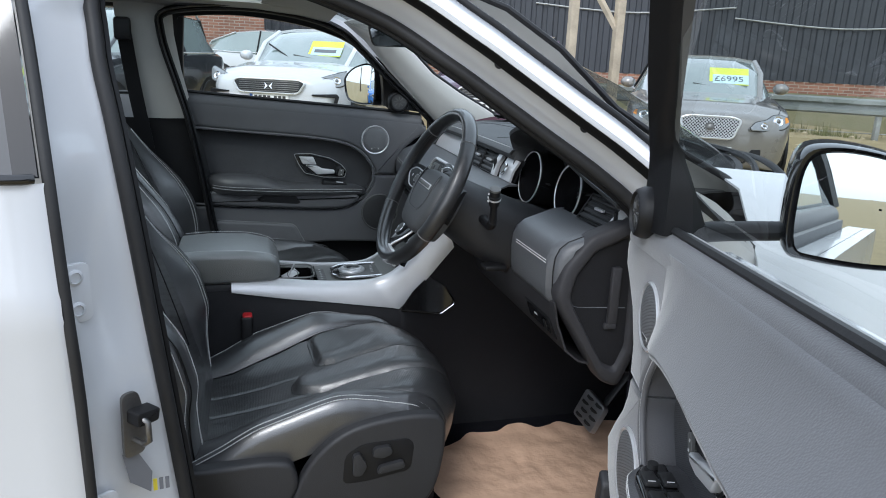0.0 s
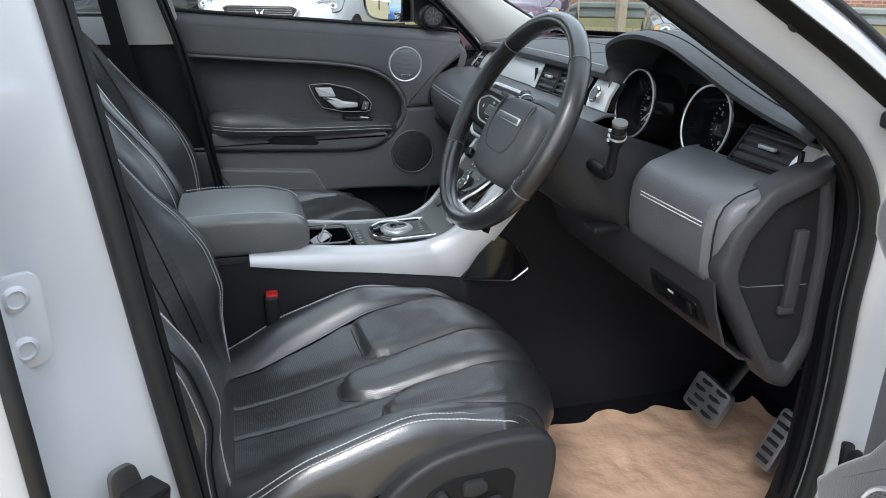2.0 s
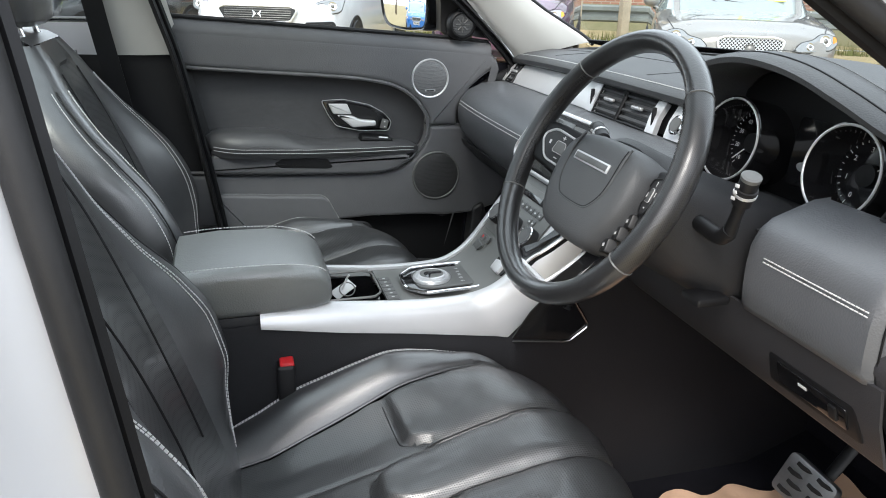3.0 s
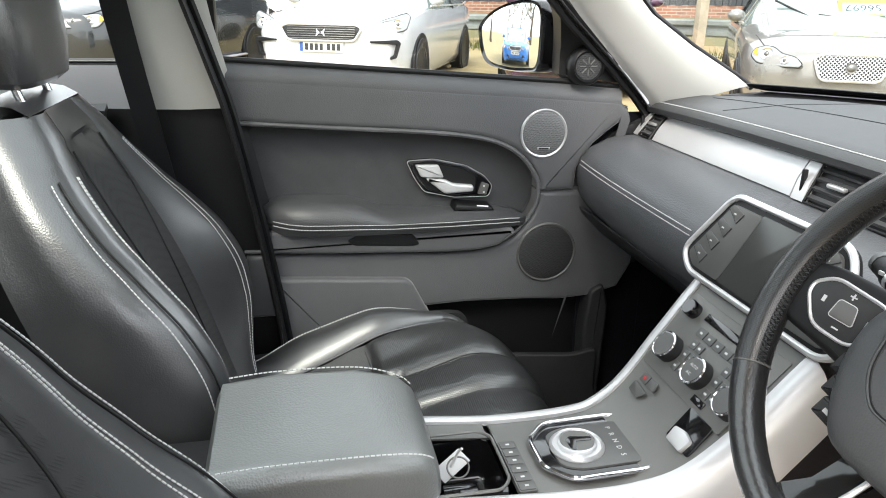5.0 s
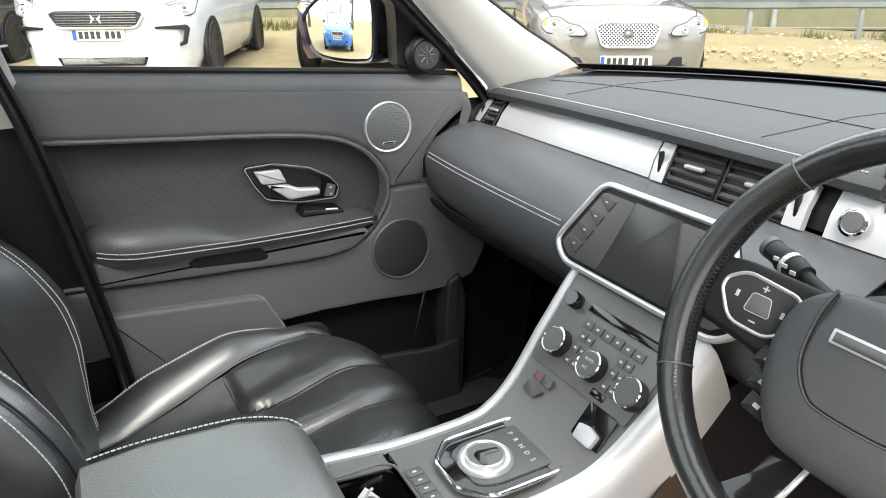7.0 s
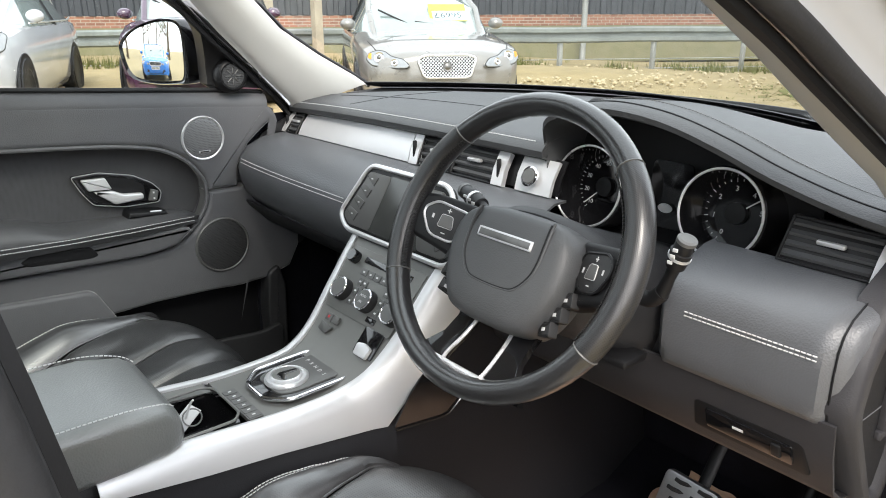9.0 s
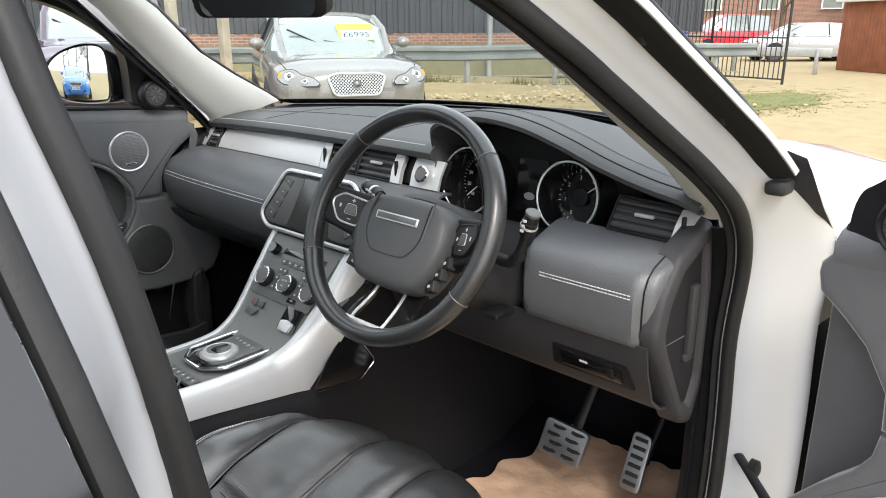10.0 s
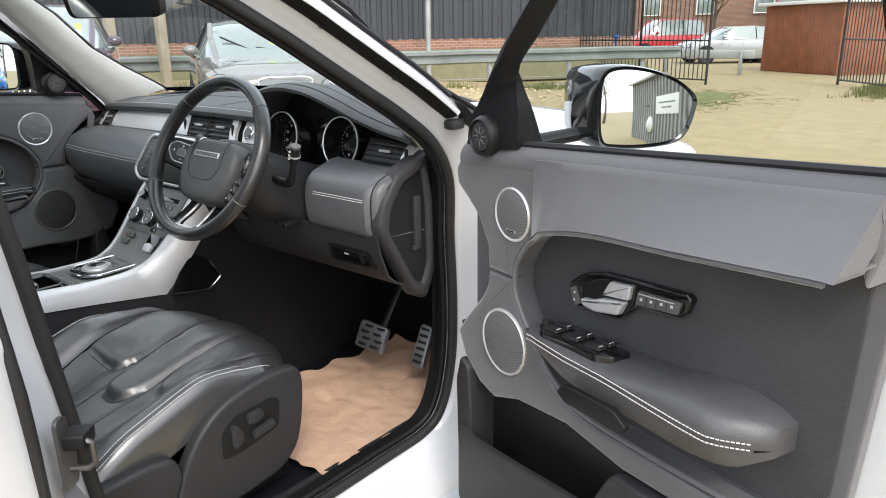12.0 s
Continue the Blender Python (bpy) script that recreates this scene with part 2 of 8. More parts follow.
def tube(path, r=0.01, n=8, closed=False, bm=None, flat=1.0, caps=True):
    """A round bar along a path; r may be a list, flat squashes it."""
    bm = bm or bmesh.new()
    path = [V(p) for p in path]
    m = len(path)
    radii = r if isinstance(r, (list, tuple)) else [r] * m
    up = None
    rings = []
    for i, p in enumerate(path):
        a = path[(i - 1) % m] if closed or i else p
        b = path[(i + 1) % m] if closed or i < m - 1 else p
        t = (b - a).normalized()
        if up is None:
            up = t.orthogonal().normalized() if abs(t.z) > 0.9 else t.cross(V((0, 0, 1))).normalized()
        up = (up - t * up.dot(t)).normalized()
        side = t.cross(up)
        rings.append([p + radii[i] * (math.cos(q) * up + flat * math.sin(q) * side) for q in (2 * math.pi * k / n for k in range(n))])
    if closed:
        rings.append(rings[0])
        loft(rings, bm, False)
        bmesh.ops.remove_doubles(bm, verts=bm.verts, dist=1e-6)
    else:
        loft(rings, bm, caps)
    return bm


def rounded(pts, r, n=4):
    """A polygon of 2D points with its corners rounded."""
    out, m = [], len(pts)
    for i in range(m):
        p, a, b = V(pts[i]), V(pts[i - 1]), V(pts[(i + 1) % m])
        da, db = (a - p), (b - p)
        k = min(r, da.length * 0.45, db.length * 0.45)
        s, e = p + da.normalized() * k, p + db.normalized() * k
        for j in range(n + 1):
            t = j / n
            out.append((1 - t) ** 2 * s + 2 * t * (1 - t) * p + t * t * e)
    return out


def slab(outline, m, depth, bevel=0.0, seg=2, bm=None):
    """A plate with a 2D outline, laid by m: outline in its x, y, depth towards its +z, edges rounded."""
    own = bmesh.new()
    lo = [own.verts.new((p[0], p[1], 0)) for p in outline]
    f = own.faces.new(lo)
    top = bmesh.ops.extrude_face_region(own, geom=[f])
    tv = [g for g in top["geom"] if isinstance(g, bmesh.types.BMVert)]
    bmesh.ops.translate(own, verts=tv, vec=(0, 0, depth))
    bmesh.ops.recalc_face_normals(own, faces=own.faces)
    if bevel:
        edges = [e for e in own.edges if all(abs(v.co.z - depth) < 1e-7 for v in e.verts)]
        bmesh.ops.bevel(own, geom=edges, offset=bevel, segments=seg, affect='EDGES', profile=0.6)
    own.transform(m)
    bmesh.ops.recalc_face_normals(own, faces=own.faces)
    if bm is None:
        return own
    me = bpy.data.meshes.new("tmp")
    own.to_mesh(me)
    own.free()
    bm.from_mesh(me)
    bpy.data.meshes.remove(me)
    return bm


def box(size, at, bevel=0.0, seg=2, m=None, bm=None):
    """A box with rounded edges."""
    own = bmesh.new()
    bmesh.ops.create_cube(own, size=1.0)
    bmesh.ops.scale(own, vec=size, verts=own.verts)
    if bevel:
        bmesh.ops.bevel(own, geom=own.edges[:], offset=bevel, segments=seg, affect='EDGES', profile=0.5)
    bmesh.ops.translate(own, vec=at, verts=own.verts)
    if m is not None:
        own.transform(m)
    if bm is None:
        return own
    me = bpy.data.meshes.new("tmp")
    own.to_mesh(me)
    own.free()
    bm.from_mesh(me)
    bpy.data.meshes.remove(me)
    return bm


def lathe(profile, m, n=40, bm=None):
    """A turned body: (radius, height) pairs round the z of m."""
    bm = bm or bmesh.new()
    own = bmesh.new()
    rings = [[V((r * math.cos(a), r * math.sin(a), h)) for a in (2 * math.pi * k / n for k in range(n))] for r, h in profile]
    loft(rings, own, True)
    own.transform(m)
    bmesh.ops.recalc_face_normals(own, faces=own.faces)
    me = bpy.data.meshes.new("tmp")
    own.to_mesh(me)
    own.free()
    bm.from_mesh(me)
    bpy.data.meshes.remove(me)
    return bm


def frame_m(o, xdir, ydir):
    """A pose with its origin, x and y; z is their cross product."""
    x = V(xdir).normalized()
    z = x.cross(V(ydir)).normalized()
    y = z.cross(x)
    m = Matrix((x, y, z)).transposed().to_4x4()
    m.translation = o
    return m


def dashes(path, gap=0.0062, length=0.0046, r=0.0009, bm=None):
    """A row of stitches along a path."""
    bm = bm or bmesh.new()
    path = [V(p) for p in path]
    dist = [0.0]
    for a, b in zip(path, path[1:]):
        dist.append(dist[-1] + (b - a).length)
    d = 0.0
    i = 0
    while d < dist[-1] - length:
        while dist[i + 1] < d:
            i += 1
        t = (path[i + 1] - path[i]).normalized()
        p = path[i] + t * (d - dist[i])
        s = t.orthogonal().normalized() * r
        u = t.cross(s)
        q = p + t * length
        lo = [bm.verts.new(p + k) for k in (s, u, -s, -u)]
        hi = [bm.verts.new(q + k) for k in (s, u, -s, -u)]
        for k in range(4):
            bm.faces.new((lo[k], lo[(k + 1) % 4], hi[(k + 1) % 4], hi[k]))
        bm.faces.new(lo)
        bm.faces.new(hi)
        d += gap
    return bm


def words(text, m, size, mat, parent, name="lettering"):
    """Printed characters in the built-in font, as a thin mesh."""
    c = bpy.data.curves.new("text", 'FONT')
    c.body, c.size, c.align_x, c.align_y, c.extrude = text, size, 'CENTER', 'CENTER', 0.0002
    c.resolution_u = 2
    o = bpy.data.objects.new("text", c)
    me = bpy.data.meshes.new_from_object(o)
    bpy.data.objects.remove(o)
    me.transform(m)
    me.materials.clear()
    me.materials.append(mat)
    ob = new(name, me)
    ob.parent = parent
    if parent.type == 'EMPTY':
        ob.location = -V(parent.location)
    return ob


# ---- the car: x to its front, y to its passenger side, z up; its middle is y = 0 ----
FLOOR = 0.435


# seats -------------------------------------------------------------
def seat(name, label, x0, y0, out):
    """A leather car seat; out is the side (+1 or -1 in y) that faces its door."""
    th = thing(name, label, "car seat", (x0 - 0.2, y0, FLOOR), "front seats")

    def P(x, q, z):
        return V((x + x0, y0 + q * out, z))

    prof = spline([(-0.52, 0.640), (-0.42, 0.652), (-0.30, 0.676), (-0.19, 0.705), (-0.10, 0.728), (-0.03, 0.742), (0.03, 0.733), (0.066, 0.700), (0.080, 0.640), (0.070, 0.570), (0.055, 0.50)], 14)
    prof = [V((p[0], p[1], 0)) for p in prof]
    edge = [(-0.52, 0.0), (-0.44, 0.03), (-0.34, 0.062), (-0.21, 0.072), (-0.12, 0.045), (-0.04, 0.014), (0.03, 0.0)]

    def height(i, q):
        """Lift above the middle line: rising bolsters, and soft pleats towards the front."""
        p = prof[i]
        front = p[1] < 0.73 and p[0] > 0.0
        lift = 0.0 if front else curve1(edge, p[0])
        a = abs(q)
        k = min(max((a - 0.10) / 0.15, 0), 1)
        h = lift * k * k * (3 - 2 * k)
        if i > 105:
            h -= 0.02 * (a / 0.25) ** 2
        return h

    def surf(i, q, puff=0.0):
        p = prof[i]
        a, b = prof[max(i - 1, 0)], prof[min(i + 1, len(prof) - 1)]
        t = (b - a).normalized()
        nrm = V((-t[1], t[0]))
        h = height(i, q) + puff
        pinch = 1.0 - 0.10 * max(0, (p[0] + 0.02) / 0.1) if p[0] > -0.02 else 1.0
        fore = min(max((p[0] + 0.16) / 0.22, 0), 1)
        back_ = fore * (0.012 + 0.075 * (abs(q) / 0.25) ** 2.6)
        return P(p[0] + nrm[0] * h - back_, q * pinch, p[1] + nrm[1] * h)

    # middle panel: a smooth rear, then three pleats and their seams towards the front
    n = len(prof)
    half = lambda i: 0.150 + 0.055 * min(max((prof[i][0] + 0.42) / 0.40, 0), 1)
    qs = [k / 60 * 2 - 1 for k in range(61)]
    start = -0.225

    def begin(v):
        """Where the flutes begin: a blunt tongue that reaches back in the middle, a curve on both sides."""
        a_ = abs(v)
        tongue = 0.062 * max(0.0, 1 - (a_ / 0.31) ** 3.0)
        return start - tongue + 0.040 * math.exp(-((a_ - 0.36) / 0.07) ** 2) - 0.012 * max(0.0, a_ - 0.45)

    def pleat(i, v):
        x = prof[i][0]
        low = prof[i][1] < 0.7 and x > 0
        d = 1.0 if low else x - begin(v)
        on = min(max(d / 0.020, 0), 1)
        on = on * on * (3 - 2 * on)
        c = v + 0.045 * math.sin(v * math.pi)
        f = abs(c) / 0.34 if abs(c) < 0.34 else (abs(c) - 0.34) / 0.66
        tub = (1 - f ** 4) if abs(c) < 0.34 else 1 - abs(2 * f - 1) ** 2.6
        g = (0.022 * max(tub, 0) ** 0.6 - 0.007 * (1 - abs(v) ** 6)) * on
        dent = -0.0025 * math.exp(-(d / 0.010) ** 2) if not low else 0.0
        tip = math.exp(-((d - 0.024) / 0.026) ** 2) * math.exp(-(v / 0.24) ** 4) if not low else 0.0
        swell = 0.0035 * tip
        fold = tip * (0.0003 * math.sin((x + 0.20 * v) * 330) + 0.0008 * noise.noise((x * 90, v * 6, y0)))
        crease = 0.0016 * noise.noise((x * 14, v * 3.2, y0)) + 0.0010 * noise.noise((x * 40, v * 9, y0 + 3))
        fade = max(0, 1 - max(0, (0.66 - prof[i][1]) / 0.1)) if x > 0 else 1.0
        seam_ = -0.003 * math.exp(-((abs(v) - 0.30) / 0.02) ** 2) if d < 0 else 0.0
        return (g + dent + swell + fold) * fade + crease + seam_ + 0.003 * (1 - abs(v) ** 6)

    mid = [[surf(i, v * half(i), pleat(i, v)) for v in qs] for i in range(n)]
    split = next(i for i in range(n) if prof[i][0] > start)
    cushion = part("cushion", finish(sheet(mid)), PERF, th, "pleated black perforated leather cushion")
    seam = bmesh.new()
    for v in (-0.325, 0.325):
        tube([surf(i, v * half(i), pleat(i, v) + 0.0004) for i in range(split + 4, n - 24)], 0.0013, 6, bm=seam)
        tube([surf(i, v * half(i) * 0.93, pleat(i, v * 0.93) + 0.0003) for i in range(6, split - 2)], 0.0009, 5, bm=seam)
    line_ = []
    for q in qs[2:-2]:
        x_ = begin(q) - 0.002
        i = next(j for j in range(n) if prof[j][0] > x_)
        f_ = (x_ - prof[i - 1][0]) / (prof[i][0] - prof[i - 1][0])
        line_.append(surf(i - 1, q * half(i - 1), pleat(i - 1, q)).lerp(surf(i, q * half(i), pleat(i, q)), f_))
    tube(line_, 0.0011, 6, bm=seam)
    part("seam", seam, BLACK, cushion)
    for sgn in (1, -1):
        rows = []
        for i in range(n):
            h0 = half(i)
            row = [surf(i, sgn * (h0 + 0.004), 0.0005)]
            for k in range(1, 9):
                q = h0 + (0.245 - h0) * k / 8
                row.append(surf(i, sgn * q, 0.010 * math.sin(math.pi * k / 8) + 0.004))
            edge_p = surf(i, sgn * 0.250, 0.0)
            for dq, dz in ((0.007, -0.006), (0.013, -0.022), (0.015, -0.05), (0.012, -0.09)):
                s = 1.0 if prof[i][0] < 0.0 else max(0.2, 1 - prof[i][0] / 0.08)
                row.append(edge_p + V((0, sgn * out * dq, dz * s)))
            rows.append(row)
        b = part("bolster", finish(sheet(rows)), LEATHER, th, "smooth black leather side bolster")
        st = bmesh.new()
        for q, lift in ((0.240, 0.0062), (0.250, 0.0020)):
            dashes([surf(i, sgn * q, lift) for i in range(3, 101)], bm=st)
        part("stitching", st, THREAD, b, "pale twin stitching")
        part("piping", tube([surf(i, sgn * (half(i) + 0.002), 0.002) for i in range(3, n - 21)], 0.0022, 6), LEATHER, b)

    # backrest
    mids = [(0.60, -0.455), (0.75, -0.500), (0.945, -0.560), (1.10, -0.620), (1.20, -0.662), (1.245, -0.690)]
    lifts = [(0.60, -0.020), (0.70, 0.002), (0.76, 0.020), (0.83, 0.047), (0.89, 0.050), (0.95, 0.032), (1.02, -0.004), (1.10, -0.020), (1.18, -0.018), (1.25, -0.010)]
    if out > 0:
        lifts = [(0.60, 0.005), (0.70, 0.022), (0.78, 0.050), (0.85, 0.074), (0.917, 0.084), (0.98, 0.076), (1.05, 0.048), (1.10, 0.024), (1.18, 0.002), (1.25, 0.0)]
    wide = [(0.60, 0.218), (0.70, 0.248), (0.85, 0.262), (1.0, 0.250), (1.10, 0.218), (1.18, 0.172), (1.25, 0.118)]
    zs = [0.60 + 0.645 * k / 70 for k in range(71)]

    def back(z, q, extra=0.0):
        w = curve1(wide, z)
        k = min(max((abs(q) - 0.45 * w) / (0.46 * w), 0), 1)
        lift = curve1(lifts, z) * k * k * (3 - 2 * k)
        dip = 0.010 * math.exp(-(q / 0.07) ** 2) * (1 if 0.7 < z < 1.2 else 0)
        return P(curve1(mids, z) + lift - dip + extra, q, z)

    core = []
    for z in zs:
        w = curve1(wide, z)
        row = [back(z, w * v, 0.002) for v in (-0.50 + k / 16 for k in range(17))]
        core.append(row)
    part("back_panel", finish(sheet(core)), PERF, th, "perforated black leather back panel")
    rib = bmesh.new()
    for sgn in (1, -1):
        tube(spline([back(1.19, sgn * 0.075, 0.004), back(1.10, sgn * 0.080, 0.007), back(0.98, sgn * 0.062, 0.008), back(0.86, sgn * 0.056, 0.007), back(0.78, sgn * 0.06, 0.004)], 8), 0.0016, 6, bm=rib)
    part("back_seam", rib, BLACK, th)
    for sgn in (1, -1):
        rows = []
        for z in zs:
            w = curve1(wide, z)
            row = [back(z, sgn * w * (0.49 + 0.44 * k / 9), 0.006 * math.sin(math.pi * k / 9) + 0.001) for k in range(10)]
            f = back(z, sgn * w * 0.95)
            bx = curve1(mids, z) + x0 - 0.115
            for k in range(1, 8):
                t = k / 7
                row.append(V((f.x + (bx - f.x) * t, f.y + sgn * out * (0.05 * w + 0.02 * math.sin(math.pi * min(t * 1.3, 1))) * (1 if t < 0.97 else 0.6), z)))
            row.append(P(lin1(mids, z) - 0.125, 0, z))
            rows.append(row)
        b = part("back_bolster", finish(sheet(rows)), LEATHER, th, "black leather backrest bolster")
        st = bmesh.new()
        hs = [0.64 + 0.53 * k / 60 for k in range(61)]

        def rim(z, t, grow):
            w = curve1(wide, z)
            f = back(z, sgn * w * 0.95)
            bx = curve1(mids, z) + x0 - 0.115
            return V((f.x + (bx - f.x) * t + grow, f.y + sgn * out * (0.05 * w + 0.02 * math.sin(math.pi * min(t * 1.3, 1)) + grow * 0.5) * min(1, 0.25 + t * 6), z + 0.001))

        for q_ in (0.80, 0.765):
            dashes([back(z, sgn * curve1(wide, z) * q_, 0.0078) for z in hs], bm=st)
        part("stitching", st, THREAD, b, "pale stitching")
        part("stitching", dashes([rim(z, 0.12, 0.0035) for z in hs], r=0.0009), THREAD, b, "pale stitching")
        part("back_piping", tube([rim(z, 0.05, 0.0010) for z in hs], 0.0016, 8), BLACK, b)
    cap = [[back(1.245, 0.12 * (k / 8 * 2 - 1)) for k in range(9)]]
    for dx, dz, s in ((-0.02, 0.012, 0.97), (-0.06, 0.018, 0.93), (-0.11, 0.0, 0.9)):
        cap.append([p + V((dx, 0, dz)) for p in cap[0]])
    part("back_top", finish(sheet(cap)), LEATHER, th)
    rings = []
    for z, w, d, c in ((1.275, 0.085, 0.030, -0.725), (1.285, 0.115, 0.045, -0.728), (1.33, 0.135, 0.055, -0.735), (1.40, 0.138, 0.056, -0.742), (1.45, 0.125, 0.050, -0.748), (1.475, 0.09, 0.034, -0.75)):
        rings.append([P(c + d * math.copysign(abs(math.cos(a)) ** 0.6, math.cos(a)), w * math.copysign(abs(math.sin(a)) ** 0.6, math.sin(a)), z) for a in (2 * math.pi * k / 28 for k in range(28))])
    hr = part("head_restraint", finish(loft(rings)), LEATHER, th, "padded black leather head restraint")
    for q in (-0.06, 0.06):
        part("post", tube([P(-0.70, q, 1.20), P(-0.725, q, 1.29)], 0.006, 10), CHROME, hr)
    # base, side trim and controls
    part("seat_base", finish(loft([[P(x, q, z) for x, q in ((-0.46, -0.21), (0.0, -0.21), (0.0, 0.21), (-0.46, 0.21))] for z in (FLOOR + 0.01, 0.52, 0.60)])), BLACK, th)
    m = frame_m(P(0, 0.262, 0), (1, 0, 0), (0, 0, 1))
    m2 = m if out < 0 else frame_m(P(0, 0.262, 0), (1, 0, 0), (0, 0, 1)) @ Matrix.Scale(-1, 4, (0, 0, 1))
    out1 = [p.xy for p in spline([(-0.315, 0.510, 0), (-0.30, 0.60, 0), (-0.262, 0.672, 0), (-0.20, 0.722, 0), (-0.12, 0.742, 0), (-0.045, 0.745, 0), (-0.010, 0.733, 0), (0.000, 0.69, 0), (-0.012, 0.60, 0), (-0.04, 0.545, 0), (-0.11, 0.515, 0)], 5, True)]
    tr = part("side_trim", slab(out1, m2, 0.024, 0.010, 3), PLASTIC, th, "grained dark plastic seat side trim")
    out2 = rounded([(-0.62, 0.655), (-0.50, 0.668), (-0.36, 0.675), (-0.305, 0.668), (-0.29, 0.62), (-0.32, 0.56), (-0.45, 0.54), (-0.6, 0.54)], 0.02)
    part("hinge_trim", slab(out2, m2, 0.028, 0.010, 3), PLASTIC, th, "dark plastic seat hinge cover")
    pl = rounded([(-0.208, 0.610), (-0.204, 0.672), (-0.17, 0.694), (-0.08, 0.698), (-0.066, 0.685), (-0.072, 0.628), (-0.16, 0.612)], 0.014)
    part("control_plate", slab(pl, m2 @ Matrix.Translation((0, 0, 0.023)), 0.003, 0.0015), BLACK, tr)
    for o in ([(-0.190, 0.630), (-0.172, 0.628), (-0.160, 0.650), (-0.176, 0.680), (-0.190, 0.675)], [(-0.152, 0.668), (-0.148, 0.688), (-0.115, 0.690), (-0.110, 0.672), (-0.130, 0.663)], [(-0.142, 0.628), (-0.138, 0.646), (-0.088, 0.655), (-0.084, 0.638)]):
        part("seat_switch", slab(rounded(o, 0.008), m2 @ Matrix.Translation((0, 0, 0.024)), 0.012, 0.004), PLASTIC, tr)
    return th


seat("driver_seat", "black leather car seat with pale twin stitching and electric switches", 0.0, -0.388, -1)
seat("passenger_seat", "black leather car seat with pale twin stitching, beside the armrest", -0.085, 0.385, 1)

# seat belt buckle
bk = thing("belt_buckle", "black seat belt buckle with a red release button", "buckle", (-0.395, -0.13, 0.60))
part("shell", finish(box((0.03, 0.045, 0.11), (-0.385, -0.130, 0.718), 0.006)), BLACK, bk)
part("stalk", tube([(-0.405, -0.125, 0.60), (-0.39, -0.13, 0.68)], 0.010, 8), BLACK, bk)
part("release_button", finish(box((0.024, 0.036, 0.022), (-0.383, -0.130, 0.766), 0.004)), RED, bk, "red release button")

# centre console ----------------------------------------------------
con = thing("centre_console", "dark centre console with satin silver rails and a rotary gear dial", "console", (-0.2, 0, FLOOR))
rail = [(-0.42, 0.858), (-0.30, 0.852), (-0.18, 0.842), (-0.08, 0.842), (-0.03, 0.853), (0.01, 0.880), (0.06, 0.937), (0.10, 0.988), (0.125, 1.018)]
rails = [p for p in spline([(x, 0, z) for x, z in rail], 6)]


def topz(x):
    return lin1([(p.x, p.z) for p in rails], x)


halfw = [(-0.42, 0.100), (-0.2, 0.098), (-0.05, 0.104), (0.06, 0.128), (0.13, 0.135)]
# deck: the panel between the rails, with the cup well left open
xs = [p.x for p in rails]
part("deck", finish(sheet([[(x, v * (lin1(halfw, x) - 0.018), topz(x) - 0.006) for v in (-1, -0.5, 0, 0.5, 1)] for x in xs if x > -0.212], thick=0.004)), PANEL, con, "brushed dark grey console panel")
LOWX = [(-0.42, -0.42), (-0.30, -0.28), (-0.18, -0.15), (-0.08, -0.05), (-0.03, 0.012), (0.01, 0.045), (0.06, 0.085), (0.10, 0.120), (0.125, 0.150)]
LOWZ = [(-0.42, 0.829), (-0.30, 0.806), (-0.18, 0.789), (-0.08, 0.776), (-0.03, 0.768), (0.01, 0.808), (0.06, 0.860), (0.10, 0.906), (0.125, 0.944)]
for sgn in (1, -1):
    rows, side = [], [[(x, sgn * y, z) for y, z in ((0.108, 0.83), (0.128, 0.76), (0.140, 0.62), (0.160, 0.48), (0.175, FLOOR))] for x in (-0.75, -0.6, -0.5)]
    for p in rails:
        w = lin1(halfw, p.x)
        q = V((lin1(LOWX, p.x), 0, lin1(LOWZ, p.x)))
        d = q - V((p.x, 0, p.z))
        row = [V((p.x, sgn * (w - 0.020), p.z - 0.008)), V((p.x, sgn * (w - 0.019), p.z - 0.001)), V((p.x, sgn * (w - 0.012), p.z + 0.001)), V((p.x, sgn * (w - 0.003), p.z - 0.002))]
        row += [V((p.x, sgn * (w + dw), p.z)) + d * g for g, dw in ((0.16, 0.006), (0.35, 0.011), (0.6, 0.015), (0.85, 0.018), (1.0, 0.018), (1.0, 0.004))]
        rows.append(row)
        side.append([(q.x, sgn * y, z) for y, z in ((w + 0.008, q.z + 0.004), (max(0.128, w), min(0.76, q.z - 0.02)), (0.140, 0.62), (0.160, 0.48), (0.175, FLOOR))])
    part("rail_trim", finish(sheet(rows, thick=0.002)), SILVER, con, "satin silver console rail")
    side += [[(x, sgn * y, z) for y, z in ((0.140, 0.96), (0.142, 0.76), (0.150, 0.62), (0.165, 0.48), (0.175, FLOOR))] for x in (0.20, 0.45, 0.7)]
    part("console_side", finish(sheet(side, thick=0.004)), SHADEDTRIM, con, "dark plastic console side, footwell shade in its colour")
# cup well
well = finish(box((0.108, 0.118, 0.07), (-0.262, -0.018, 0.812), 0.012))
for f in [f for f in well.faces if f.normal.z > 0.9]:
    well.faces.remove(f)
part("cup_well", well, GLOSS, con, "gloss black cup well")
wellrim = rounded([(-0.318, -0.078), (-0.222, -0.078), (-0.208, -0.06), (-0.208, 0.03), (-0.222, 0.045), (-0.318, 0.045)], 0.008)
part("well_rim", tube([V((p.x, p.y, 0.851)) for p in wellrim], 0.0022, 6, True), PANEL, con)
part("well_side", finish(sheet([[(x, y, topz(x) - 0.005) for x in (-0.32, -0.27, -0.208)] for y in (0.045, 0.065, 0.084)], thick=0.003)), PANEL, con)
